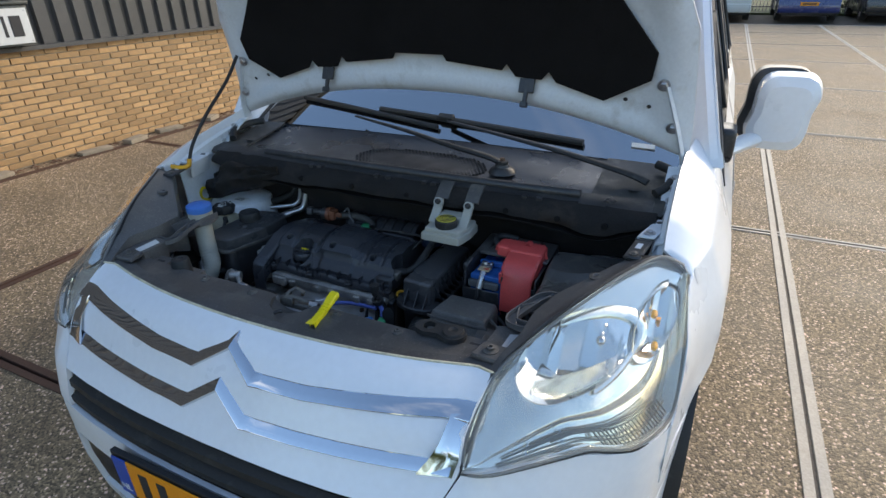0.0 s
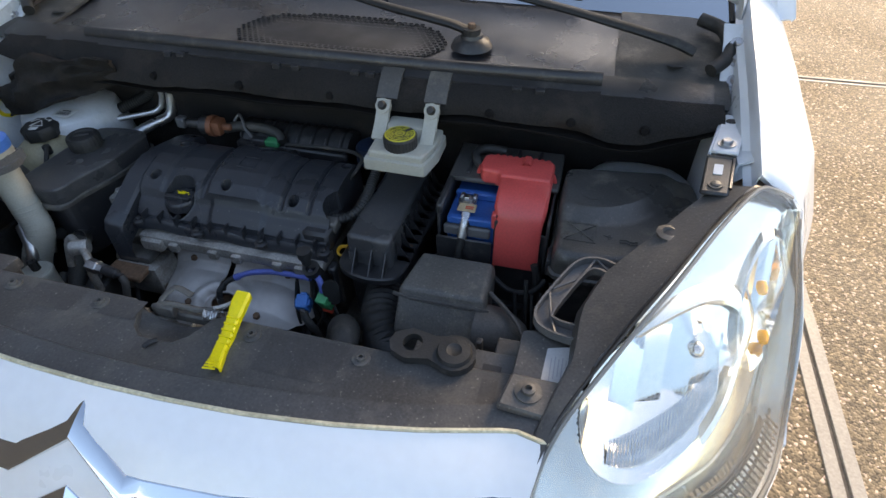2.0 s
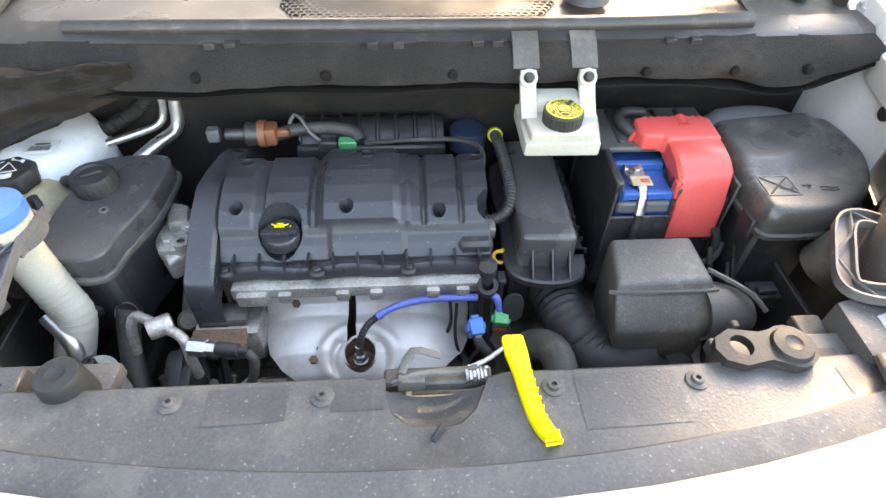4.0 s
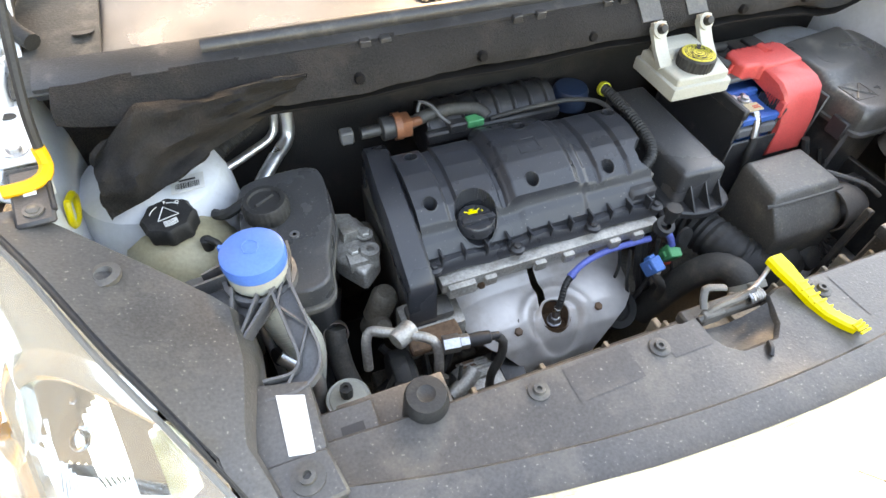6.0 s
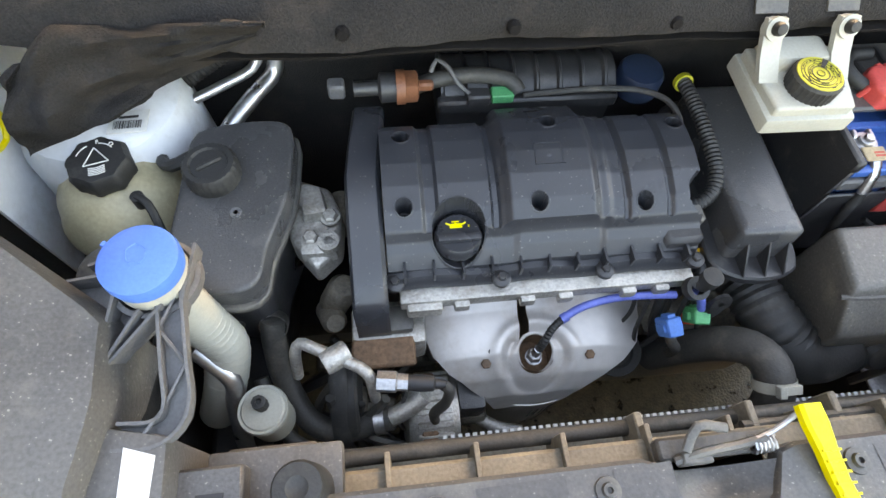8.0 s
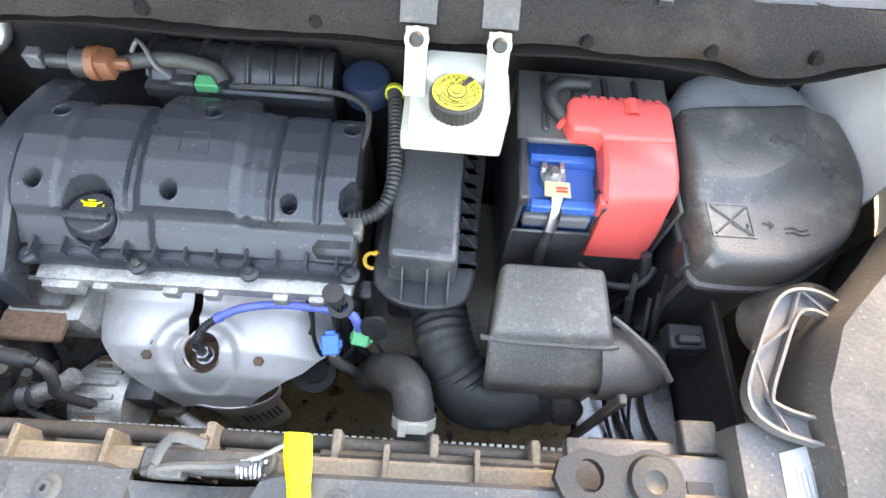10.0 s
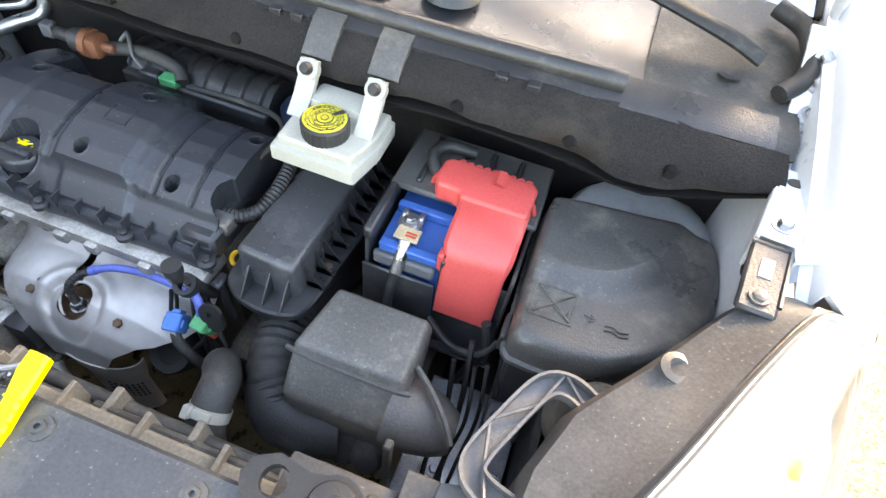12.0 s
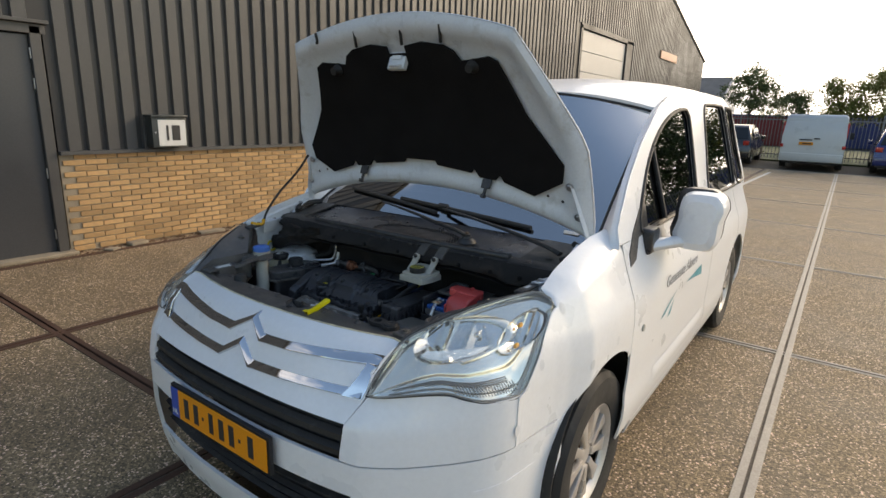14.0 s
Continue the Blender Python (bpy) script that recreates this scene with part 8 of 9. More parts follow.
for sx in (-1, 1):
    b = sheet([[Vector((sx * x, y, z + 0.005 + 0.002 * math.sin(9 * x + 14 * y))) for x in steps(0.560 if sx > 0 else 0.640, 0.745, 8)] for y, z in ((0.845, 1.035), (0.86, 1.047), (0.89, 1.049), (0.93, 1.051), (0.99, 1.058), (1.06, 1.069), (1.12, 1.082))], 0.006)
    part("cowl_corner", b, HOSE, pan, "dusty scuttle corner piece")
    part("corner_hole", lathe([(0, 0.001), (0.014, 0.001), (0.014, 0)], 16, None, Matrix.Translation((sx * 0.66, 0.95, 1.060)) @ pose(0, 0, 0, -12, 0, 0)), INK, pan)
    b = tube([(sx * 0.70, 1.075, 1.10), (sx * 0.735, 1.05, 1.095), (sx * 0.745, 1.0, 1.09), (sx * 0.74, 0.955, 1.08), (sx * 0.715, 0.925, 1.068)], 0.012, 10)
    part("corner_seal", b, RUBBER, pan)
# wipers: an arm in two parts, a pivot and a blade
wiper = part("wiper", tube([(0.285, 0.960, 1.088), (0.255, 0.952, 1.102), (0.209, 0.949, 1.112), (0.12, 0.968, 1.120), (-0.05, 1.030, 1.130), (-0.20, 1.085, 1.134), (-0.32, 1.130, 1.136)], 0.0150, 10, flat=0.55, r1=0.007), RUBBER, car, "black windscreen wiper")
part("pivot_boot", lathe([(0.040, -0.012), (0.034, 0.0), (0.022, 0.006), (0.020, 0.012), (0.012, 0.014), (0.012, 0.020), (0, 0.020)], 24, None, Matrix.Translation((0.292, 0.955, 1.074))), PLASTIC, wiper)
part("pivot_nut", bolt(0.292, 0.955, 1.096, 0.008, 0.009, 0), RUST, wiper)
part("arm_hub", lathe([(0, -0.004), (0.017, -0.004), (0.017, 0.010), (0, 0.010)], 20, None, Matrix.Translation((0.292, 0.954, 1.087))), RUBBER, wiper)
part("blade", tube([screen(u, 0.03 + 0.10 * (0.0 - u), 0.012) for u in steps(-0.80, -0.02, 12)], 0.009, 8), RUBBER, wiper)
wiper2 = part("wiper", tube([(0.690, 0.975, 1.078), (0.64, 0.985, 1.092), (0.53, 1.010, 1.108), (0.41, 1.045, 1.120), (0.20, 1.110, 1.132), (0.02, 1.165, 1.140)], 0.0155, 10, flat=0.55, r1=0.008), RUBBER, car, "black windscreen wiper")
part("blade", tube([screen(u, 0.05 + 0.05 * (0.3 - u), 0.012) for u in steps(-0.34, 0.62, 14)], 0.010, 8), RUBBER, wiper2)
part("blade_joint", box(-0.03, 0.03, -0.012, 0.012, -0.008, 0.012, 0.004, 1, None, Matrix.Translation(screen(0.01, 0.065, 0.018)) @ pose(0, 0, 0, 30, 0, -6)), RUBBER, wiper2)
b = box(-0.60, 0.60, 0.94, 1.02, 0.60, 0.90, 0.01, 1)
part("bay_rear", b, INTERIOR, car)


# ---- ground, building and distance ----
CONC = surf("exposed_aggregate_concrete", (0.33, 0.237, 0.138), 0.78, 0, 0.35, 1.7, 160, 1.0, dust=((0.27, 0.195, 0.113), 0.45, 0.8))
# visible stones in the concrete
nt = CONC.node_tree
vor = node(nt, "ShaderNodeTexVoronoi", Scale=125.0)
tc = nt.nodes.new("ShaderNodeTexCoord")
nt.links.new(tc.outputs["Object"], vor.inputs["Vector"])
pr = nt.nodes["Principled BSDF"]
old = pr.inputs["Base Color"].links[0].from_socket
mixs = nt.nodes.new("ShaderNodeMix")
mixs.data_type, mixs.blend_type = "RGBA", "MULTIPLY"
mixs.inputs["Factor"].default_value = 0.95
bw = nt.nodes.new("ShaderNodeSeparateColor")
nt.links.new(vor.outputs["Color"], bw.inputs[0])
mr = nt.nodes.new("ShaderNodeValToRGB")        # most stones brown, a few pale, some nearly black
for place, value in ((0.0, 0.20), (0.50, 0.58), (0.80, 0.9), (0.92, 1.3), (0.965, 2.4), (1.0, 2.8)):
    el = mr.color_ramp.elements.new(place) if place not in (0.0, 1.0) else mr.color_ramp.elements[-int(place)]
    el.color = (value, value, value * (1.0 if value < 2 else 1.3), 1)
nt.links.new(bw.outputs[0], mr.inputs["Fac"])
nt.links.new(old, mixs.inputs["A"])
nt.links.new(mr.outputs["Color"], mixs.inputs["B"])
nt.links.new(mixs.outputs["Result"], pr.inputs["Base Color"])
bp = node(nt, "ShaderNodeBump", Strength=0.55, Distance=0.004)
bp.invert = True
nt.links.new(vor.outputs["Distance"], bp.inputs["Height"])
nt.links.new(bp.outputs["Normal"], pr.inputs["Normal"])

EDGE_L = surf("worn_steel_edge", (0.36, 0.32, 0.27), 0.62, 0.1, 0.2, 5, 120, 0.3, dust=((0.20, 0.16, 0.12), 0.4, 6))
EDGE_R = surf("rusty_steel_edge", (0.085, 0.042, 0.026), 0.75, 0.1, 0.3, 5, 120, 0.4, dust=((0.05, 0.03, 0.02), 0.45, 6))
FILL = surf("joint_dirt", (0.13, 0.105, 0.08), 0.9, 0, 0.35, 8, 90, 0.6)
SOIL = surf("dark_ground", (0.06, 0.05, 0.04), 0.9, 0, 0.3, 2, 60, 0.5)
BRICK = surf("yellow_brick", (0.46, 0.285, 0.135), 0.85, 0, 0.22, 14, 240, 0.6, dust=((0.36, 0.19, 0.075), 0.45, 5))
nt = BRICK.node_tree
oi = nt.nodes.new("ShaderNodeObjectInfo")
geo = nt.nodes.new("ShaderNodeNewGeometry")
sm = nt.nodes.new("ShaderNodeMath")
sm.operation = "ADD"
nt.links.new(oi.outputs["Random"], sm.inputs[0])
nt.links.new(geo.outputs["Random Per Island"], sm.inputs[1])
fr = nt.nodes.new("ShaderNodeMath")
fr.operation = "FRACT"
nt.links.new(sm.outputs[0], fr.inputs[0])
hs = nt.nodes.new("ShaderNodeHueSaturation")
mv = node(nt, "ShaderNodeMapRange", To_Min=0.72, To_Max=1.22)
nt.links.new(fr.outputs[0], mv.inputs["Value"])
nt.links.new(mv.outputs["Result"], hs.inputs["Value"])
old = nt.nodes["Principled BSDF"].inputs["Base Color"].links[0].from_socket
nt.links.new(old, hs.inputs["Color"])
nt.links.new(hs.outputs["Color"], nt.nodes["Principled BSDF"].inputs["Base Color"])
MORTAR = surf("mortar", (0.27, 0.225, 0.165), 0.92, 0, 0.2, 10, 200, 0.5)
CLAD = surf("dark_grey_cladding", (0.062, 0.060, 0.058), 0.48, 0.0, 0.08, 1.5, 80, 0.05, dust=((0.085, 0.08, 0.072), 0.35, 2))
# cladding darkened by the shade between ribs; also used for plain dark walls
CLAD_SHADED = surf("dark_shaded_cladding", (0.022, 0.021, 0.021), 0.5, 0.0, 0.08, 1.5, 80, 0.05)
DOORM = surf("grey_steel_door", (0.050, 0.052, 0.056), 0.42, 0.1, 0.12, 1.3, 60, 0.05, dust=((0.11, 0.11, 0.11), 0.25, 3))

ground = part("ground", sheet([[Vector((x, y, -0.045)) for x in (-400, -20, -5, 10, 30, 400)] for y in (-400, -20, 0, 26, 60, 400)]), SOIL)
tagged(ground, "flat yard of exposed aggregate concrete slabs with steel edges", "ground", "", "structure")

XJ = [-4.79 + 2.05 * k for k in range(-1, 10)]
YJ = [0.48 + 2.97 * k for k in range(-4, 8)]
slab_mesh = None
for i, (xa, xb) in enumerate(zip(XJ, XJ[1:])):
    for j, (ya, yb) in enumerate(zip(YJ, YJ[1:])):
        if slab_mesh is None:
            o = part("slab", box(-1.0, 1.0, -1.46, 1.46, -0.16, 0.0, 0.004, 1), CONC, ground)
            slab_mesh = o.data
        else:
            o = new("slab", slab_mesh)
            o.parent = ground
        o.location = ((xa + xb) / 2, (ya + yb) / 2, -0.0015 * ((i * 7 + j * 5) % 3))
        o.rotation_euler = (0, 0, math.pi * ((i + j) % 2))
# steel angle edges along the joints
for x in XJ:
    mat = EDGE_R if x < 0 else EDGE_L
    part("joint_fill", box(x - 0.009, x + 0.009, YJ[0], YJ[-1], -0.05, -0.004, 0.001, 1), FILL, ground)
    for d in (-0.026, 0.026):
        w = 0.019
        part("steel_edge", box(x + d - w, x + d + w, YJ[0], YJ[-1], -0.05, 0.0035, 0.002, 1), mat, ground)
for y in YJ:
    for xa, xb, mat in ((XJ[0], -0.69, EDGE_R), (-0.69, XJ[-1], EDGE_L)):
        for d in (-0.024, 0.024):
            w = 0.017 if mat is EDGE_R else 0.012
            part("steel_edge", box(xa, xb, y + d - w, y + d + w, -0.05, 0.0028, 0.002, 1), mat, ground)

# building: brick plinth, steel cladding, steel door, roller door
WX, BZ = -5.0, 1.03
plinth = part("wall_west", box(WX - 0.30, WX - 0.012, 1.42, 30.0, -0.1, BZ, 0.0, 1), MORTAR)
tagged(plinth, "low plinth of yellow brick in pale mortar", "wall", "", "structure")
course, length = 0.0605, 0.215
proto = part("brick", box(-0.05, 0.0, -0.1025, 0.1025, -0.0250, 0.0250, 0.003, 1), BRICK, plinth)
proto_mesh = proto.data
head = part("brick", box(-0.05, 0.0, -0.0475, 0.0475, -0.0250, 0.0250, 0.003, 1), BRICK, plinth)
half_mesh = head.data
proto.location, head.location = (WX, 1.55, 0.035), (WX, 1.75, 0.035)
rng = random.Random(5)
far_rows, near = bmesh.new(), 0
for k in range(17):
    z = 0.035 + k * course
    y = 1.44 + (0.1075 if k % 2 else 0.0) - 0.1075
    while y < 8.0:
        yc = y + length / 2
        if yc - 0.1 > 1.42 and not (k == 0 and (abs(yc - 1.55) < 0.15 or abs(yc - 1.75) < 0.12)):
            if near < 296 and yc < 5.2:
                o = new("brick", proto_mesh)
                o.parent = plinth
                o.location = (WX + rng.uniform(-0.003, 0.003), yc + rng.uniform(-0.002, 0.002), z + rng.uniform(-0.0015, 0.0015))
                near += 1
            else:
                box(WX - 0.05, WX, yc - 0.1025, yc + 0.1025, z - 0.025, z + 0.025, 0.0, 1, far_rows) if yc < 6.5 else None
        y += length
bricks_rest = part("brick_rest", far_rows, BRICK, plinth, "", 38, False)
bricks_rest["kind"] = "stuff"


def gable(y):
    return 4.4 + 0.255 * (18.5 - abs(y - 11.5))


y = -8.0
ribs = []
while y < 30.0:
    if y > 1.42:
        ribs.append(y)
    y += 0.19
# base sheet: the shade between the ribs is in its darker colour
cladding = part("wall_upper", prism([(1.42, BZ + 0.03), (14.4, BZ + 0.03), (14.4, 4.05), (18.9, 4.05), (18.9, BZ + 0.03), (30.0, BZ + 0.03), (30.0, gable(30)), (11.5, gable(11.5)), (-7.0, gable(-7)), (-7.0, 2.27), (1.42, 2.27)], 0, 0.05, 0, 1, None, Matrix(((0, 0, 1, WX - 0.05), (1, 0, 0, 0), (0, 1, 0, 0), (0, 0, 0, 1)))), CLAD_SHADED)
tagged(cladding, "dark grey ribbed steel cladding above the brick", "wall", "", "structure")
for i, y in enumerate(ribs):
    if 14.3 < y + 0.1 < 19.0:
        z0 = 4.08
    else:
        z0 = BZ + 0.035
    q = [(WX - 0.004, y + 0.0), (WX + 0.032, y + 0.014), (WX + 0.032, y + 0.128), (WX - 0.004, y + 0.142)]
    b = prism(q, z0, gable(y), 0.0, 1)
    part("panel", b, CLAD, cladding, "", 20)
for i in range(44):
    y = -7.0 + i * 0.19
    if y < 1.30:
        q = [(WX - 0.004, y), (WX + 0.032, y + 0.014), (WX + 0.032, y + 0.128), (WX - 0.004, y + 0.142)]
        part("panel", prism(q, 2.29, gable(y), 0.0, 1), CLAD, cladding, "", 20)
part("sill_flashing", prism([(WX - 0.02, 1.42), (WX + 0.055, 1.42), (WX + 0.055, 30.0), (WX - 0.02, 30.0)], BZ - 0.005, BZ + 0.036, 0.003, 1), CLAD, cladding)
part("gable_trim", tube([(WX + 0.02, -7, gable(-7)), (WX + 0.02, 11.5, gable(11.5) + 0.02), (WX + 0.02, 30, gable(30))], 0.07, 6, straight=True), CLAD, cladding)
back = part("wall_rear", box(-30.0, WX - 0.31, -8.0, 30.0, 0, 4.4, 0, 1), CLAD_SHADED)
tagged(back, "dark building volume behind the cladding", "wall", "", "structure")

door_thing = part("door_1", box(WX - 0.10, WX - 0.03, 0.28, 1.30, 0.02, 2.17, 0.004, 1), DOORM)
tagged(door_thing, "closed dark grey steel door in the building", "door", "", "structure")
for ya, yb, za, zb in ((1.305, 1.40, 0.0, 2.25), (0.18, 0.275, 0.0, 2.25), (0.18, 1.44, 2.18, 2.27)):
    part("door_frame", box(WX - 0.06, WX + 0.015, ya, yb, za, zb, 0.004, 1), CLAD, door_thing)
for z in (2.0, 1.72, 0.85, 0.22):
    part("hinge", tube([(WX - 0.01, 1.302, z - 0.05), (WX - 0.01, 1.302, z + 0.05)], 0.010, 8), STEEL, door_thing)
part("door_step", box(WX - 0.05, WX + 0.12, 0.1, 1.45, 0.0, 0.035, 0.006, 1), MORTAR, door_thing)
part("door_hood", box(WX - 0.02, WX + 0.07, 0.1, 1.46, 2.272, 2.305, 0.004, 1), CLAD, door_thing)
filler = part("wall_pier", box(WX - 0.30, WX - 0.11, -8.0, 1.42, -0.05, 2.27, 0, 1), CLAD_SHADED)
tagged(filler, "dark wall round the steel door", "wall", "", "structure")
filler2 = part("wall_pier", box(WX - 0.05, WX, -8.0, 0.17, -0.05, 2.27, 0, 1), CLAD)
tagged(filler2, "dark wall beside the steel door", "wall", "", "structure")
ROLL = surf("pale_roller_door", (0.48, 0.46, 0.43), 0.5, 0.1, 0.1, 2, 60, 0.05)
roller = thing("roller_door", "pale grey sectional door, closed, in the dark cladding", "door", (0, 0, 0), "", "structure")
for k in range(7):
    part("section", box(WX - 0.08, WX - 0.03, 14.55, 18.3, 0.02 + k * 0.56, 0.57 + k * 0.56, 0.008, 1), ROLL, roller)
for ya, yb, za, zb in ((14.40, 14.55, 0, 4.05), (18.3, 18.9, 0, 4.05), (14.4, 18.9, 3.95, 4.1)):
    part("frame", box(WX - 0.08, WX + 0.03, ya, yb, za, zb, 0.01, 1), CLAD_SHADED, roller)
wall_sign = thing("wall_sign", "salmon coloured sign board on the cladding", "sign")
part("board", box(WX + 0.04, WX + 0.08, 22.2, 24.6, 3.85, 4.15, 0.01, 1), surf("salmon_board", (0.62, 0.33, 0.2), 0.5), wall_sign)

# letter box with a number panel
mail = thing("letter_box", "dark grey letter box with a white number panel on the wall", "letter box", (WX + 0.03, 2.5, 1.25))
BOXM = surf("dark_green_grey_box", (0.035, 0.04, 0.038), 0.42, 0, 0.1, 8, 100, 0.1)
part("body", prism([(0.0, -0.20), (0.15, -0.20), (0.15, 0.20), (0.0, 0.20)], -0.165, 0.165, 0.006, 2), BOXM, mail)
part("lid", box(-0.005, 0.175, -0.215, 0.215, 0.165, 0.195, 0.008, 2), BOXM, mail)
part("number_panel", box(0.151, 0.157, -0.135, 0.185, -0.15, 0.14, 0.002, 1), PAPER, mail)
for y0, y1 in ((-0.045, -0.018), (0.02, 0.115)):
    part("bar", box(0.157, 0.160, y0, y1, -0.09, 0.08, 0.002, 1), INK, mail)
for y, z in ((-0.115, 0.12), (0.165, 0.12), (-0.115, -0.13), (0.165, -0.13)):
    part("screw", lathe([(0, 0.0), (0.006, 0.0), (0.005, 0.003), (0, 0.004)], 10, None, Matrix.Translation((0.157, y, z)) @ pose(0, 0, 0, 0, 90, 0)), STEEL, mail)
part("lock", lathe([(0, 0.0), (0.008, 0.0), (0.008, 0.006), (0, 0.007)], 12, None, Matrix.Translation((0.150, -0.165, 0.0)) @ pose(0, 0, 0, 0, 90, 0)), STEEL, mail)

# loose bricks and debris along the wall's foot
for k, (y, dy, dz, rot) in enumerate(((2.05, 0.20, 0.04, 8), (2.95, 0.32, 0.035, -5), (3.4, 0.25, 0.05, 12), (3.9, 0.3, 0.04, -9), (4.5, 0.22, 0.05, 20), (1.75, 0.12, 0.02, 30))):
    stone = part("loose_stone", box(-0.06, 0.06, -dy / 2, dy / 2, 0.0, dz, 0.008, 2, None, pose(0, 0, 0, 0, 0, rot)), MORTAR)
    stone.location = (WX + 0.10 + 0.03 * (k % 3), y, 0.001)
    tagged(stone, "flat broken stone lying along the wall", "stone", "stones along the wall")
b = bmesh.new()
rng = random.Random(9)
for k in range(260):
    y, x = rng.uniform(1.4, 8), WX + abs(rng.gauss(0, 0.07)) + 0.01
    r = rng.uniform(0.006, 0.022)
    bmesh.ops.create_icosphere(b, subdivisions=1, radius=r, matrix=Matrix.Translation((x, y, r * 0.3)) @ Matrix.Diagonal((1, rng.uniform(0.8, 2.2), 0.5, 1)))
grit = part("debris", b, RUST, None, "", 38, False)
tagged(grit, "strip of soil and dead leaves at the wall's foot", "debris", "", "stuff")

# wet patch under the engine, with the car's shade put into its dark colour
WET = surf("wet_shaded_concrete", (0.035, 0.028, 0.020), 0.35, 0, 0.6, 30, 160, 1.0, dust=((0.075, 0.058, 0.036), 0.42, 60))
rg = random.Random(9)
spot = smooth_outline([(0.06 + 0.72 * math.cos(a) * rg.uniform(0.85, 1.15), 0.62 + 0.44 * math.sin(a) * rg.uniform(0.85, 1.15)) for a in steps(0, 2 * math.pi, 14)[:-1]], 0.04)
part("wet_shade_patch", prism(spot, 0.001, 0.0045, 0.0, 1), WET, ground, "wet ground, darkened by the car's shade in its colour")



# ---- distance: fence, parked vehicles, containers, trees ----
FENCEM = surf("galvanised_fence", (0.20, 0.20, 0.20), 0.5, 0.4, 0.1, 4, 60, 0.1)
LEAF = surf("tree_leaves", (0.060, 0.085, 0.022), 0.65, 0, 0.45, 0.9, 12, 0.0)
LEAF2 = surf("yellowing_leaves", (0.14, 0.145, 0.028), 0.65, 0, 0.45, 0.9, 12, 0.0)
BARK = surf("bark", (0.075, 0.06, 0.045), 0.9, 0, 0.3, 4, 60, 0.6)
REDWALL = surf("red_shed_sheet", (0.20, 0.022, 0.022), 0.55, 0, 0.15, 1, 30, 0.05)
BLUEWALL = surf("blue_shed_sheet", (0.025, 0.035, 0.13), 0.55, 0, 0.15, 1, 30, 0.05)
GREYVAN = surf("pale_grey_paint", (0.52, 0.55, 0.55), 0.35, 0, 0.06, 2, 60, 0.0, coat=0.4)
NAVY = surf("navy_car_paint", (0.012, 0.028, 0.14), 0.25, 0.1, 0.06, 2, 60, 0.0, coat=0.6)
DARKP = surf("black_car_paint", (0.015, 0.017, 0.022), 0.25, 0.1, 0.06, 2, 60, 0.0, coat=0.6)
TAILRED = surf("red_tail_lamp", (0.50, 0.03, 0.02), 0.25, 0, 0.05, 8, 60, 0)
CARGLASS = surf("dark_car_glass", (0.015, 0.018, 0.02), 0.08, 0, 0.05, 8, 60, 0)
GRASSM = surf("verge_grass", (0.07, 0.085, 0.03), 0.9, 0, 0.4, 2, 40, 0.4)
SHRUB = surf("shrub_leaves", (0.09, 0.11, 0.035), 0.7, 0, 0.4, 2, 30, 0.0)

FY = 27.0
fence = thing("fence", "grey galvanised bar fence along the yard's end", "fence")
pale = None
for k in range(150):
    x = -7.5 + k * 0.125
    if k % 20 == 0:
        part("post", box(x - 0.03, x + 0.03, FY - 0.03, FY + 0.03, 0, 1.95, 0.004, 1), FENCEM, fence)
    elif pale is None:
        pale = part("pale", box(-0.011, 0.011, -0.011, 0.011, 0.08, 1.85, 0.0, 1), FENCEM, fence)
        pale.location = (x, FY, 0)
    else:
        o = new("pale", pale.data)
        o.parent, o.location = fence, (x, FY, 0)
for z in (0.25, 1.70):
    part("rail", box(-7.5, 11.3, FY - 0.018, FY + 0.018, z - 0.022, z + 0.022, 0.003, 1), FENCEM, fence)
verge = part("verge", box(-8, 30, FY - 0.4, FY + 14, -0.03, 0.03, 0.01, 1), GRASSM)
tagged(verge, "rough grass verge behind the fence", "grass", "", "structure")


def ribbed_shed(name, x0, x1, y, h, mat, label):
    shed = part(name, box(x0, x1, y, y + 6, 0, h, 0.02, 1), mat)
    tagged(shed, label, "shed")
    for k in range(int((x1 - x0) / 0.6)):
        part("rib", box(x0 + 0.2 + k * 0.6, x0 + 0.45 + k * 0.6, y - 0.05, y, 0.05, h - 0.05, 0.01, 1), mat, shed)
    part("roof_edge", box(x0 - 0.1, x1 + 0.1, y - 0.12, y + 6.1, h, h + 0.12, 0.02, 1), BLUEWALL, shed)
    return shed


ribbed_shed("red_shed", -7.0, -0.2, 44.0, 1.95, REDWALL, "long low dark red sheet metal shed beyond the fence")
ribbed_shed("blue_shed", 0.0, 26.0, 46.0, 2.1, BLUEWALL, "long low navy blue sheet metal shed beyond the fence")
house = thing("house", "small grey roofed white house behind the trees", "house", (-6.5, 46, 0))
part("wall", prism([(-2.5, 0.0), (2.5, 0.0), (2.5, 3.3), (0, 4.6), (-2.5, 3.3)], -3.0, 0.4, 0.0, 1, None, Matrix(((0, 0, 1, 0), (1, 0, 0, 0), (0, 1, 0, 0), (0, 0, 0, 1)))), PAPER, house)
b = prism([(-2.8, 3.25), (0, 4.72), (2.8, 3.25), (0, 4.62)], -3.2, 0.3, 0.0, 1, None, Matrix(((0, 0, 1, 0), (1, 0, 0, 0), (0, 1, 0, 0), (0, 0, 0, 1))))
part("roof", b, CLAD, house)


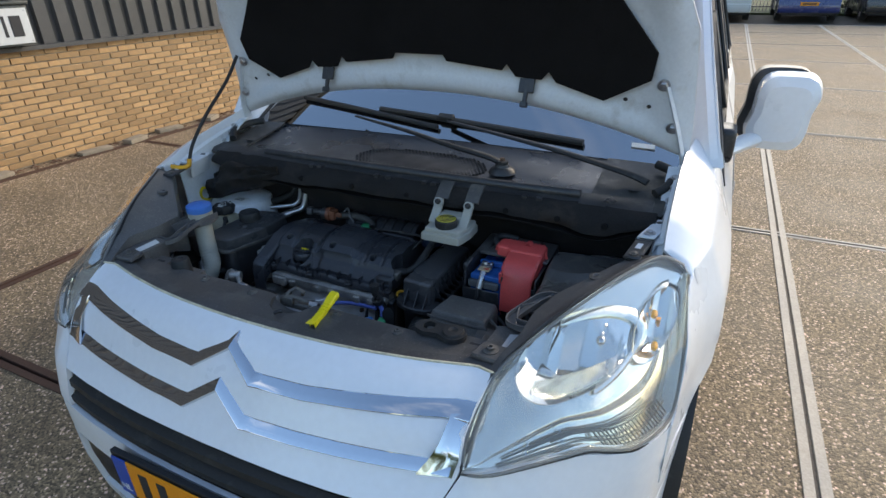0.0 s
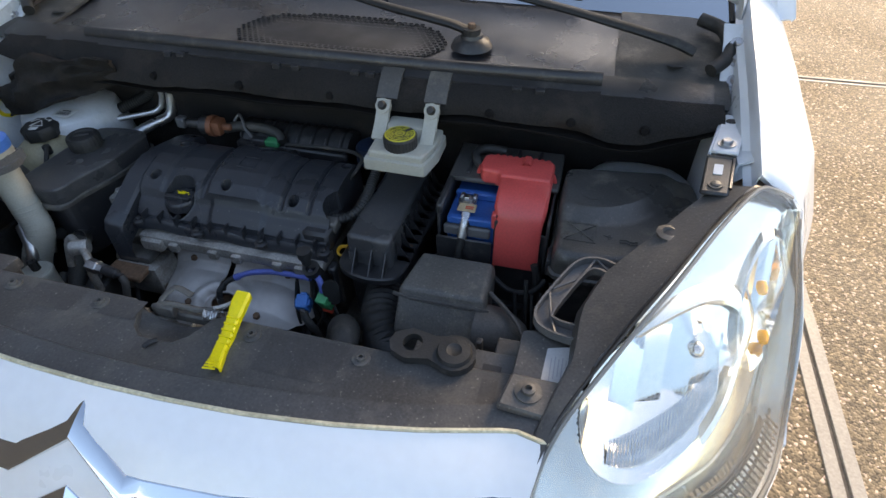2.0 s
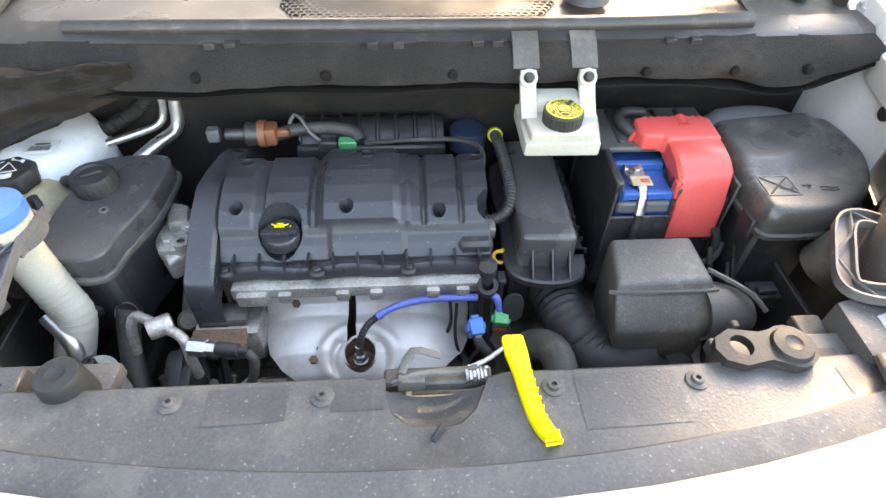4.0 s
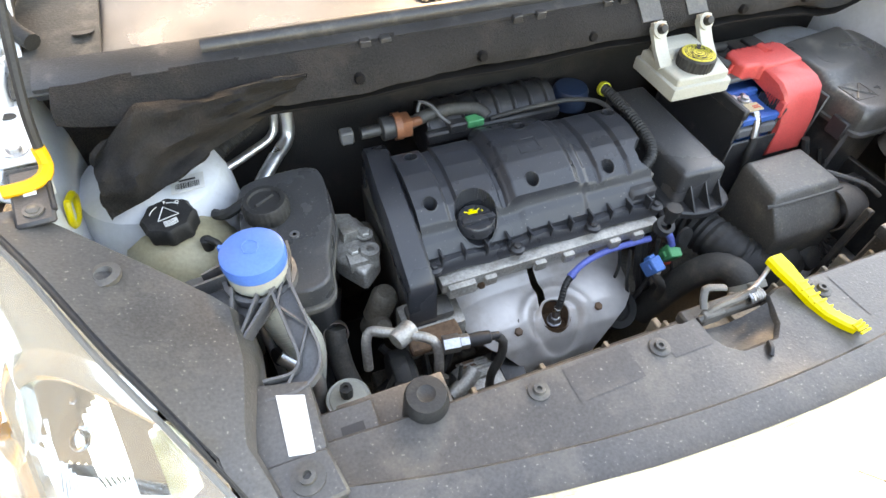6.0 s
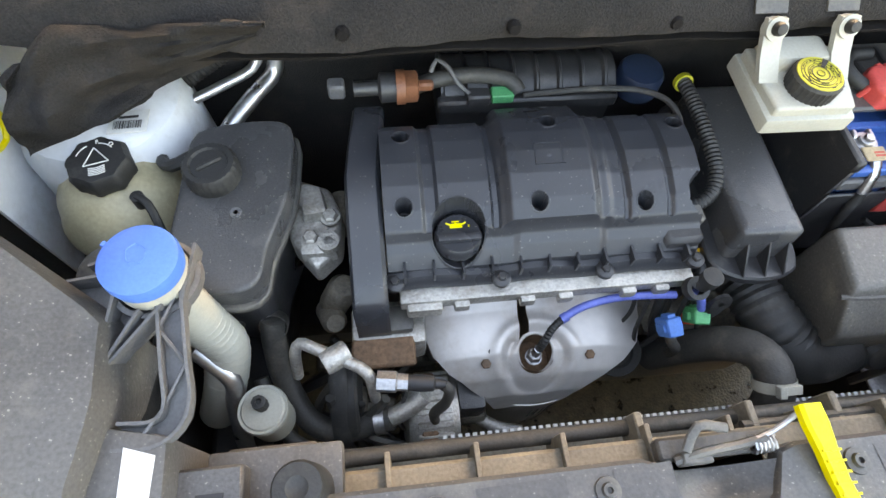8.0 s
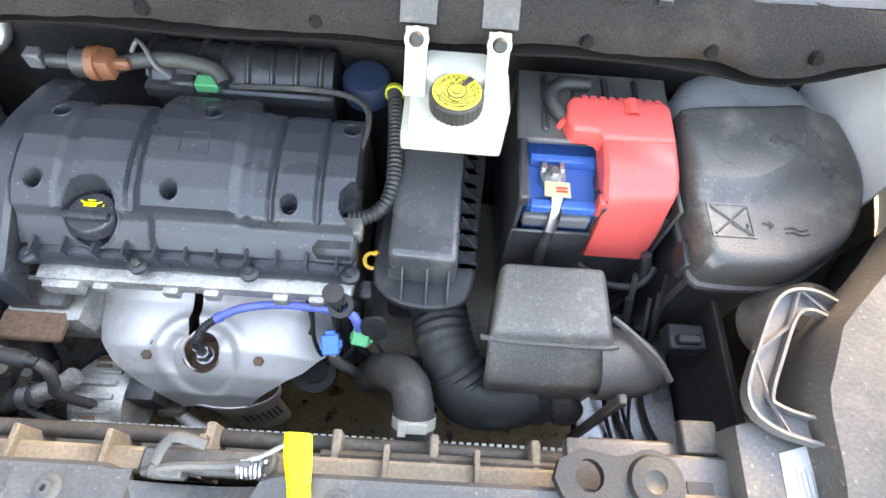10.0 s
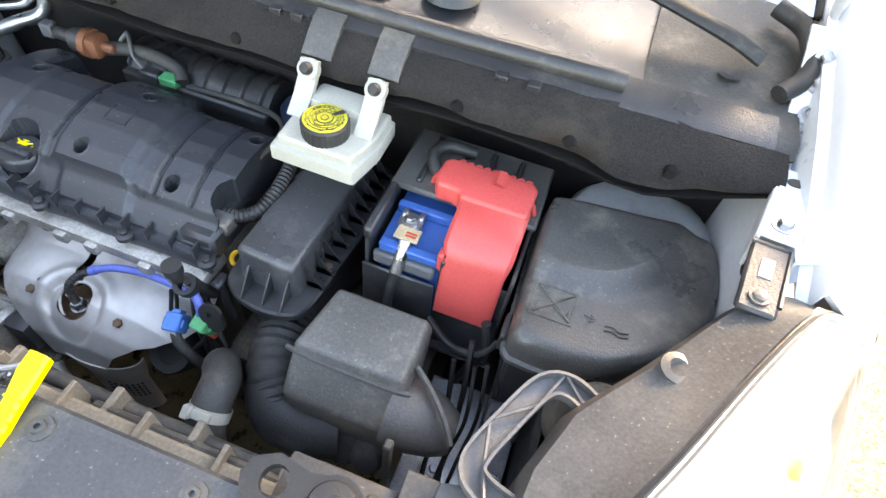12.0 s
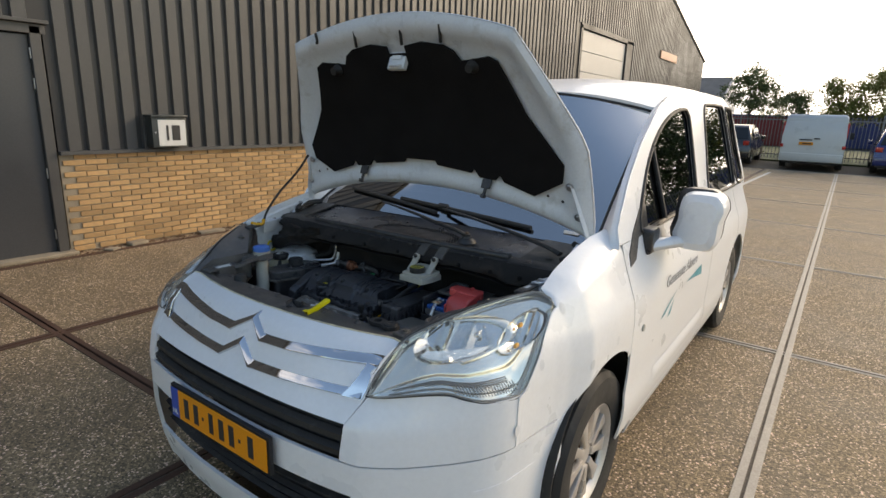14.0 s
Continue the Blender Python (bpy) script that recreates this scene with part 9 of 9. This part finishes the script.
def tree(x, y, h, spread, mat, seed, label, foot=0.28):
    """A tapered trunk with limbs and a crown of many small leaf clumps."""
    rg = random.Random(seed)
    t = thing("tree", label, "tree", (x, y, 0))
    b = tube([(0, 0, 0), (0.06 * h / 6, 0.05, h * 0.25), (-0.05, 0.0, h * 0.5), (0.05, 0.02, h * 0.8)], 0.035 * h / 2, 8, None, 0.4, r1=0.01 * h / 2)
    tips = []
    for k in range(11):
        a, z0 = rg.uniform(0, 6.28), h * rg.uniform(foot, 0.6)
        r = spread * rg.uniform(0.45, 0.95)
        tip = Vector((math.cos(a) * r, math.sin(a) * r, z0 + h * rg.uniform(0.12, 0.36)))
        tips.append(tip)
        tube([(0, 0, z0), (tip.x * 0.45, tip.y * 0.45, z0 + (tip.z - z0) * 0.6), tip], 0.03, 5, b, 0.5, r1=0.01)
    part("trunk", b, BARK, t)
    verts, faces = [], []
    tips += [Vector((rg.gauss(0, spread * 0.3), rg.gauss(0, spread * 0.3), h * rg.uniform(0.6, 0.95))) for _ in range(8)]
    for tip in tips:
        for _ in range(15):
            c = tip + Vector((rg.gauss(0, spread * 0.22), rg.gauss(0, spread * 0.22), rg.gauss(0, spread * 0.17)))
            for _ in range(26):
                p = c + Vector((rg.gauss(0, 0.16), rg.gauss(0, 0.16), rg.gauss(0, 0.13))) * (h / 6)
                u = Vector((rg.gauss(0, 1), rg.gauss(0, 1), rg.gauss(0, 1))).normalized() * (0.075 * h / 6 * rg.uniform(0.7, 1.3))
                v = u.cross(Vector((rg.gauss(0, 1), rg.gauss(0, 1), rg.gauss(0, 1)))).normalized() * (0.05 * h / 6)
                n = len(verts)
                verts += [p - u, p + v, p + u, p - v]
                faces.append((n, n + 1, n + 2, n + 3))
    me = bpy.data.meshes.new("crown")
    me.from_pydata(verts, [], faces)
    me.materials.append(mat)
    o = new("crown", me)
    o.parent = t
    return t


tree(-3.4, 36, 4.5, 1.4, LEAF, 1, "dense dark green tree behind the fence")
tree(-1.6, 40, 3.5, 1.1, LEAF, 2, "dark green tree behind the fence")
tree(1.0, 34, 3.7, 1.2, LEAF2, 3, "thin green tree behind the fence")
tree(2.7, 34, 4.3, 1.6, LEAF2, 4, "yellow-green tree behind the fence")
tree(4.9, 33, 4.6, 1.9, LEAF2, 5, "broad yellow-green tree behind the fence")
# trees along the yard's open side, seen in the car's windows
for k, (x, y) in enumerate(((7.4, 31.5), (10.0, 33), (12.5, 31), (8.6, 36), (14.5, 26), (15, 19))):
    tree(x, y, 6.4, 2.9, LEAF, 20 + k, "green tree along the open side of the yard", 0.04)
for k, x in enumerate((-4.0, 0.5, 5.0, 9.5, 14.0)):
    tree(x, -24 - 1.5 * (k % 2), 8.0, 3.2, LEAF, 40 + k, "tall green tree at the yard's near end", 0.12)
rg = random.Random(77)
for x0, w in ((-3.6, 0.8), (-2.2, 0.7), (4.2, 0.9), (5.6, 0.8), (7.4, 1.2)):
    verts, faces = [], []
    for k in range(700):
        p = Vector((x0 + rg.gauss(0, w * 0.5), FY - 0.25 + rg.gauss(0, 0.16), abs(rg.gauss(0, 0.42))))
        u = Vector((rg.gauss(0, 1), rg.gauss(0, 1), rg.gauss(0, 1))).normalized() * 0.06
        v = u.cross(Vector((0.3, 0.2, 1))).normalized() * 0.03
        n = len(verts)
        verts += [p - u, p + v, p + u, p - v]
        faces.append((n, n + 1, n + 2, n + 3))
    me = bpy.data.meshes.new("shrub")
    me.from_pydata(verts, [], faces)
    me.materials.append(SHRUB)
    tagged(new("shrub", me), "weedy shrub growing along the fence", "shrub", "shrubs along the fence")


def vehicle(name, x, y, w, h, length, paint, label, boxy, bars=True):
    """A parked vehicle seen from its tail: lofted body, glass, lamps, wheels."""
    v = thing(name, label, "car" if not boxy else "van", (x, y, 0))
    if boxy:
        prof = [(0.0, 0.42), (0.02, 0.8), (0.05, h * 0.62), (0.16, h - 0.08), (0.24, h), (length * 0.62, h), (length * 0.80, h * 0.64), (length * 0.97, h * 0.5), (length, 0.4)]
    else:
        prof = [(0.0, 0.40), (0.02, 0.72), (0.10, h * 0.62), (0.55, h - 0.06), (0.8, h), (length * 0.50, h), (length * 0.70, h * 0.66), (length * 0.96, h * 0.52), (length, 0.38)]
    rows = []
    for yy, zz in prof:
        top = zz > h * 0.75
        half = w / 2 * (0.94 if boxy and top else (0.80 if top else 1.0))
        rows.append([Vector((-w / 2, yy, 0.28)), Vector((-w / 2, yy, min(zz, h * 0.58))), Vector((-half, yy, zz - 0.05)), Vector((-half * 0.92, yy, zz)), Vector((half * 0.92, yy, zz)), Vector((half, yy, zz - 0.05)), Vector((w / 2, yy, min(zz, h * 0.58))), Vector((w / 2, yy, 0.28))])
    b = sheet(rows)
    sheet([[Vector((-w / 2, 0, 0.28)), Vector((w / 2, 0, 0.28))], [Vector((-w / 2, 0.0, 0.42)), Vector((w / 2, 0.0, 0.42))]], 0, b)
    part("body", b, paint, v, "", 50)
    part("bumper", box(-w / 2, w / 2, -0.06, 0.1, 0.30, 0.56, 0.03, 2), paint, v)
    if boxy:
        for s in (-1, 1):
            part("rear_door", box(min(s * 0.01, s * w * 0.45), max(s * 0.01, s * w * 0.45), -0.012, 0.03, 0.58, h - 0.14, 0.02, 2, None, pose(0, 0.03, 0, -4, 0, 0)), paint, v)
        part("door_handle", box(0.02, 0.20, -0.02, 0.02, h * 0.56, h * 0.58, 0.004, 1), INK, v)
        part("plate_light", box(-0.40, -0.03, -0.015, 0.02, h * 0.535, h * 0.555, 0.004, 1), INK, v)
        part("plate", box(-0.40, 0.02, -0.012, 0.01, h * 0.45, h * 0.505, 0.003, 1), PLATE_Y, v)
        part("plate_bar", box(-0.30, -0.04, -0.016, -0.011, h * 0.467, h * 0.488, 0, 1), INK, v)
        for s in (-1, 1):
            part("tail_lamp", box(s * w * 0.485 - 0.05, s * w * 0.485 + 0.05, -0.02, 0.12, h * 0.60, h * 0.86, 0.02, 2, None, pose(0, 0.03, 0, -6, 0, 0)), TAILRED, v)
            part("lower_lamp", box(s * w * 0.485 - 0.05, s * w * 0.485 + 0.05, -0.02, 0.12, h * 0.40, h * 0.46, 0.02, 2), TAILRED, v)
            part("wing_mirror", box(s * w * 0.58 - 0.07, s * w * 0.58 + 0.07, length * 0.62, length * 0.62 + 0.1, h * 0.55, h * 0.68, 0.02, 2), INK, v)
    else:
        b = sheet([[Vector((s * w * k, yy, zz)) for s, k in ((-1, ka), (1, ka))] for yy, zz, ka in ((0.13, h * 0.655, 0.43), (0.50, h - 0.10, 0.37))], 0.01)
        part("rear_glass", b, CARGLASS, v)
        part("plate", box(-0.26, 0.26, -0.075, -0.05, 0.50, 0.61, 0.003, 1), PLATE_Y, v)
        part("plate_bar", box(-0.19, 0.19, -0.080, -0.074, 0.535, 0.575, 0, 1), INK, v)
        for s in (-1, 1):
            part("tail_lamp", box(s * w * 0.42 - 0.12, s * w * 0.42 + 0.08, -0.01, 0.12, 0.72, 0.88, 0.03, 2), TAILRED, v)
            part("wing_mirror", box(s * w * 0.56 - 0.08, s * w * 0.56 + 0.08, length * 0.6, length * 0.6 + 0.1, h * 0.62, h * 0.72, 0.03, 2), paint, v)
            b = sheet([[Vector((s * (w * 0.5 + 0.002) * k, yy, zz)) for yy, zz, k in ((length * 0.2, h * 0.62, 0.99), (length * 0.25, h * 0.9, 0.86))], [Vector((s * (w * 0.5 + 0.002) * k, yy, zz)) for yy, zz, k in ((length * 0.62, h * 0.62, 0.99), (length * 0.52, h * 0.92, 0.85))]], 0.01)
            part("side_glass", b, CARGLASS, v)
    for s in (-1, 1):
        for yy in (length * 0.18, length * 0.82):
            wh = part("wheel", lathe([(0.19, -0.1), (0.30, -0.1), (0.315, -0.07), (0.315, 0.07), (0.30, 0.1), (0.19, 0.1)], 28, None, Matrix.Translation((s * (w / 2 - 0.09), yy, 0.315)) @ pose(0, 0, 0, 0, 90, 0)), TYRE, v)
            part("rim", lathe([(0, 0.06), (0.19, 0.07), (0.20, 0.09), (0.19, -0.09), (0, -0.06)], 20, None, Matrix.Translation((s * (w / 2 - 0.09), yy, 0.315)) @ pose(0, 0, 0, 0, 90, 0)), RIM, wh)
    part("underside", box(-w / 2 + 0.1, w / 2 - 0.1, 0.1, length - 0.1, 0.20, 0.36, 0.02, 1), INK, v)
    return v


vehicle("delivery_van", 0.50, 22.2, 1.86, 1.88, 4.7, GREYVAN, "pale grey delivery van parked with its tail to the yard", True)
vehicle("parked_car", 3.12, 22.4, 1.76, 1.46, 4.1, NAVY, "dark blue hatchback parked in front of the fence", False)
vehicle("parked_car", 5.60, 22.6, 1.76, 1.48, 4.3, DARKP, "dark car parked in front of the fence", False)
vehicle("parked_car", -2.25, 22.4, 1.70, 1.46, 4.1, DARKP, "black car parked beside the delivery van", False)
paintw = surf("worn_white_line", (0.45, 0.43, 0.40), 0.7, 0, 0.2, 6, 80, 0.1)
for k, (xa, ya, xb, yb) in enumerate(((-0.55, 14.5, -0.40, 19.8),)):
    o = part("parking_line", tube([(xa, ya, 0.004), (xb, yb, 0.004)], 0.05, 4, None, 1.0, flat=0.02), paintw, ground)
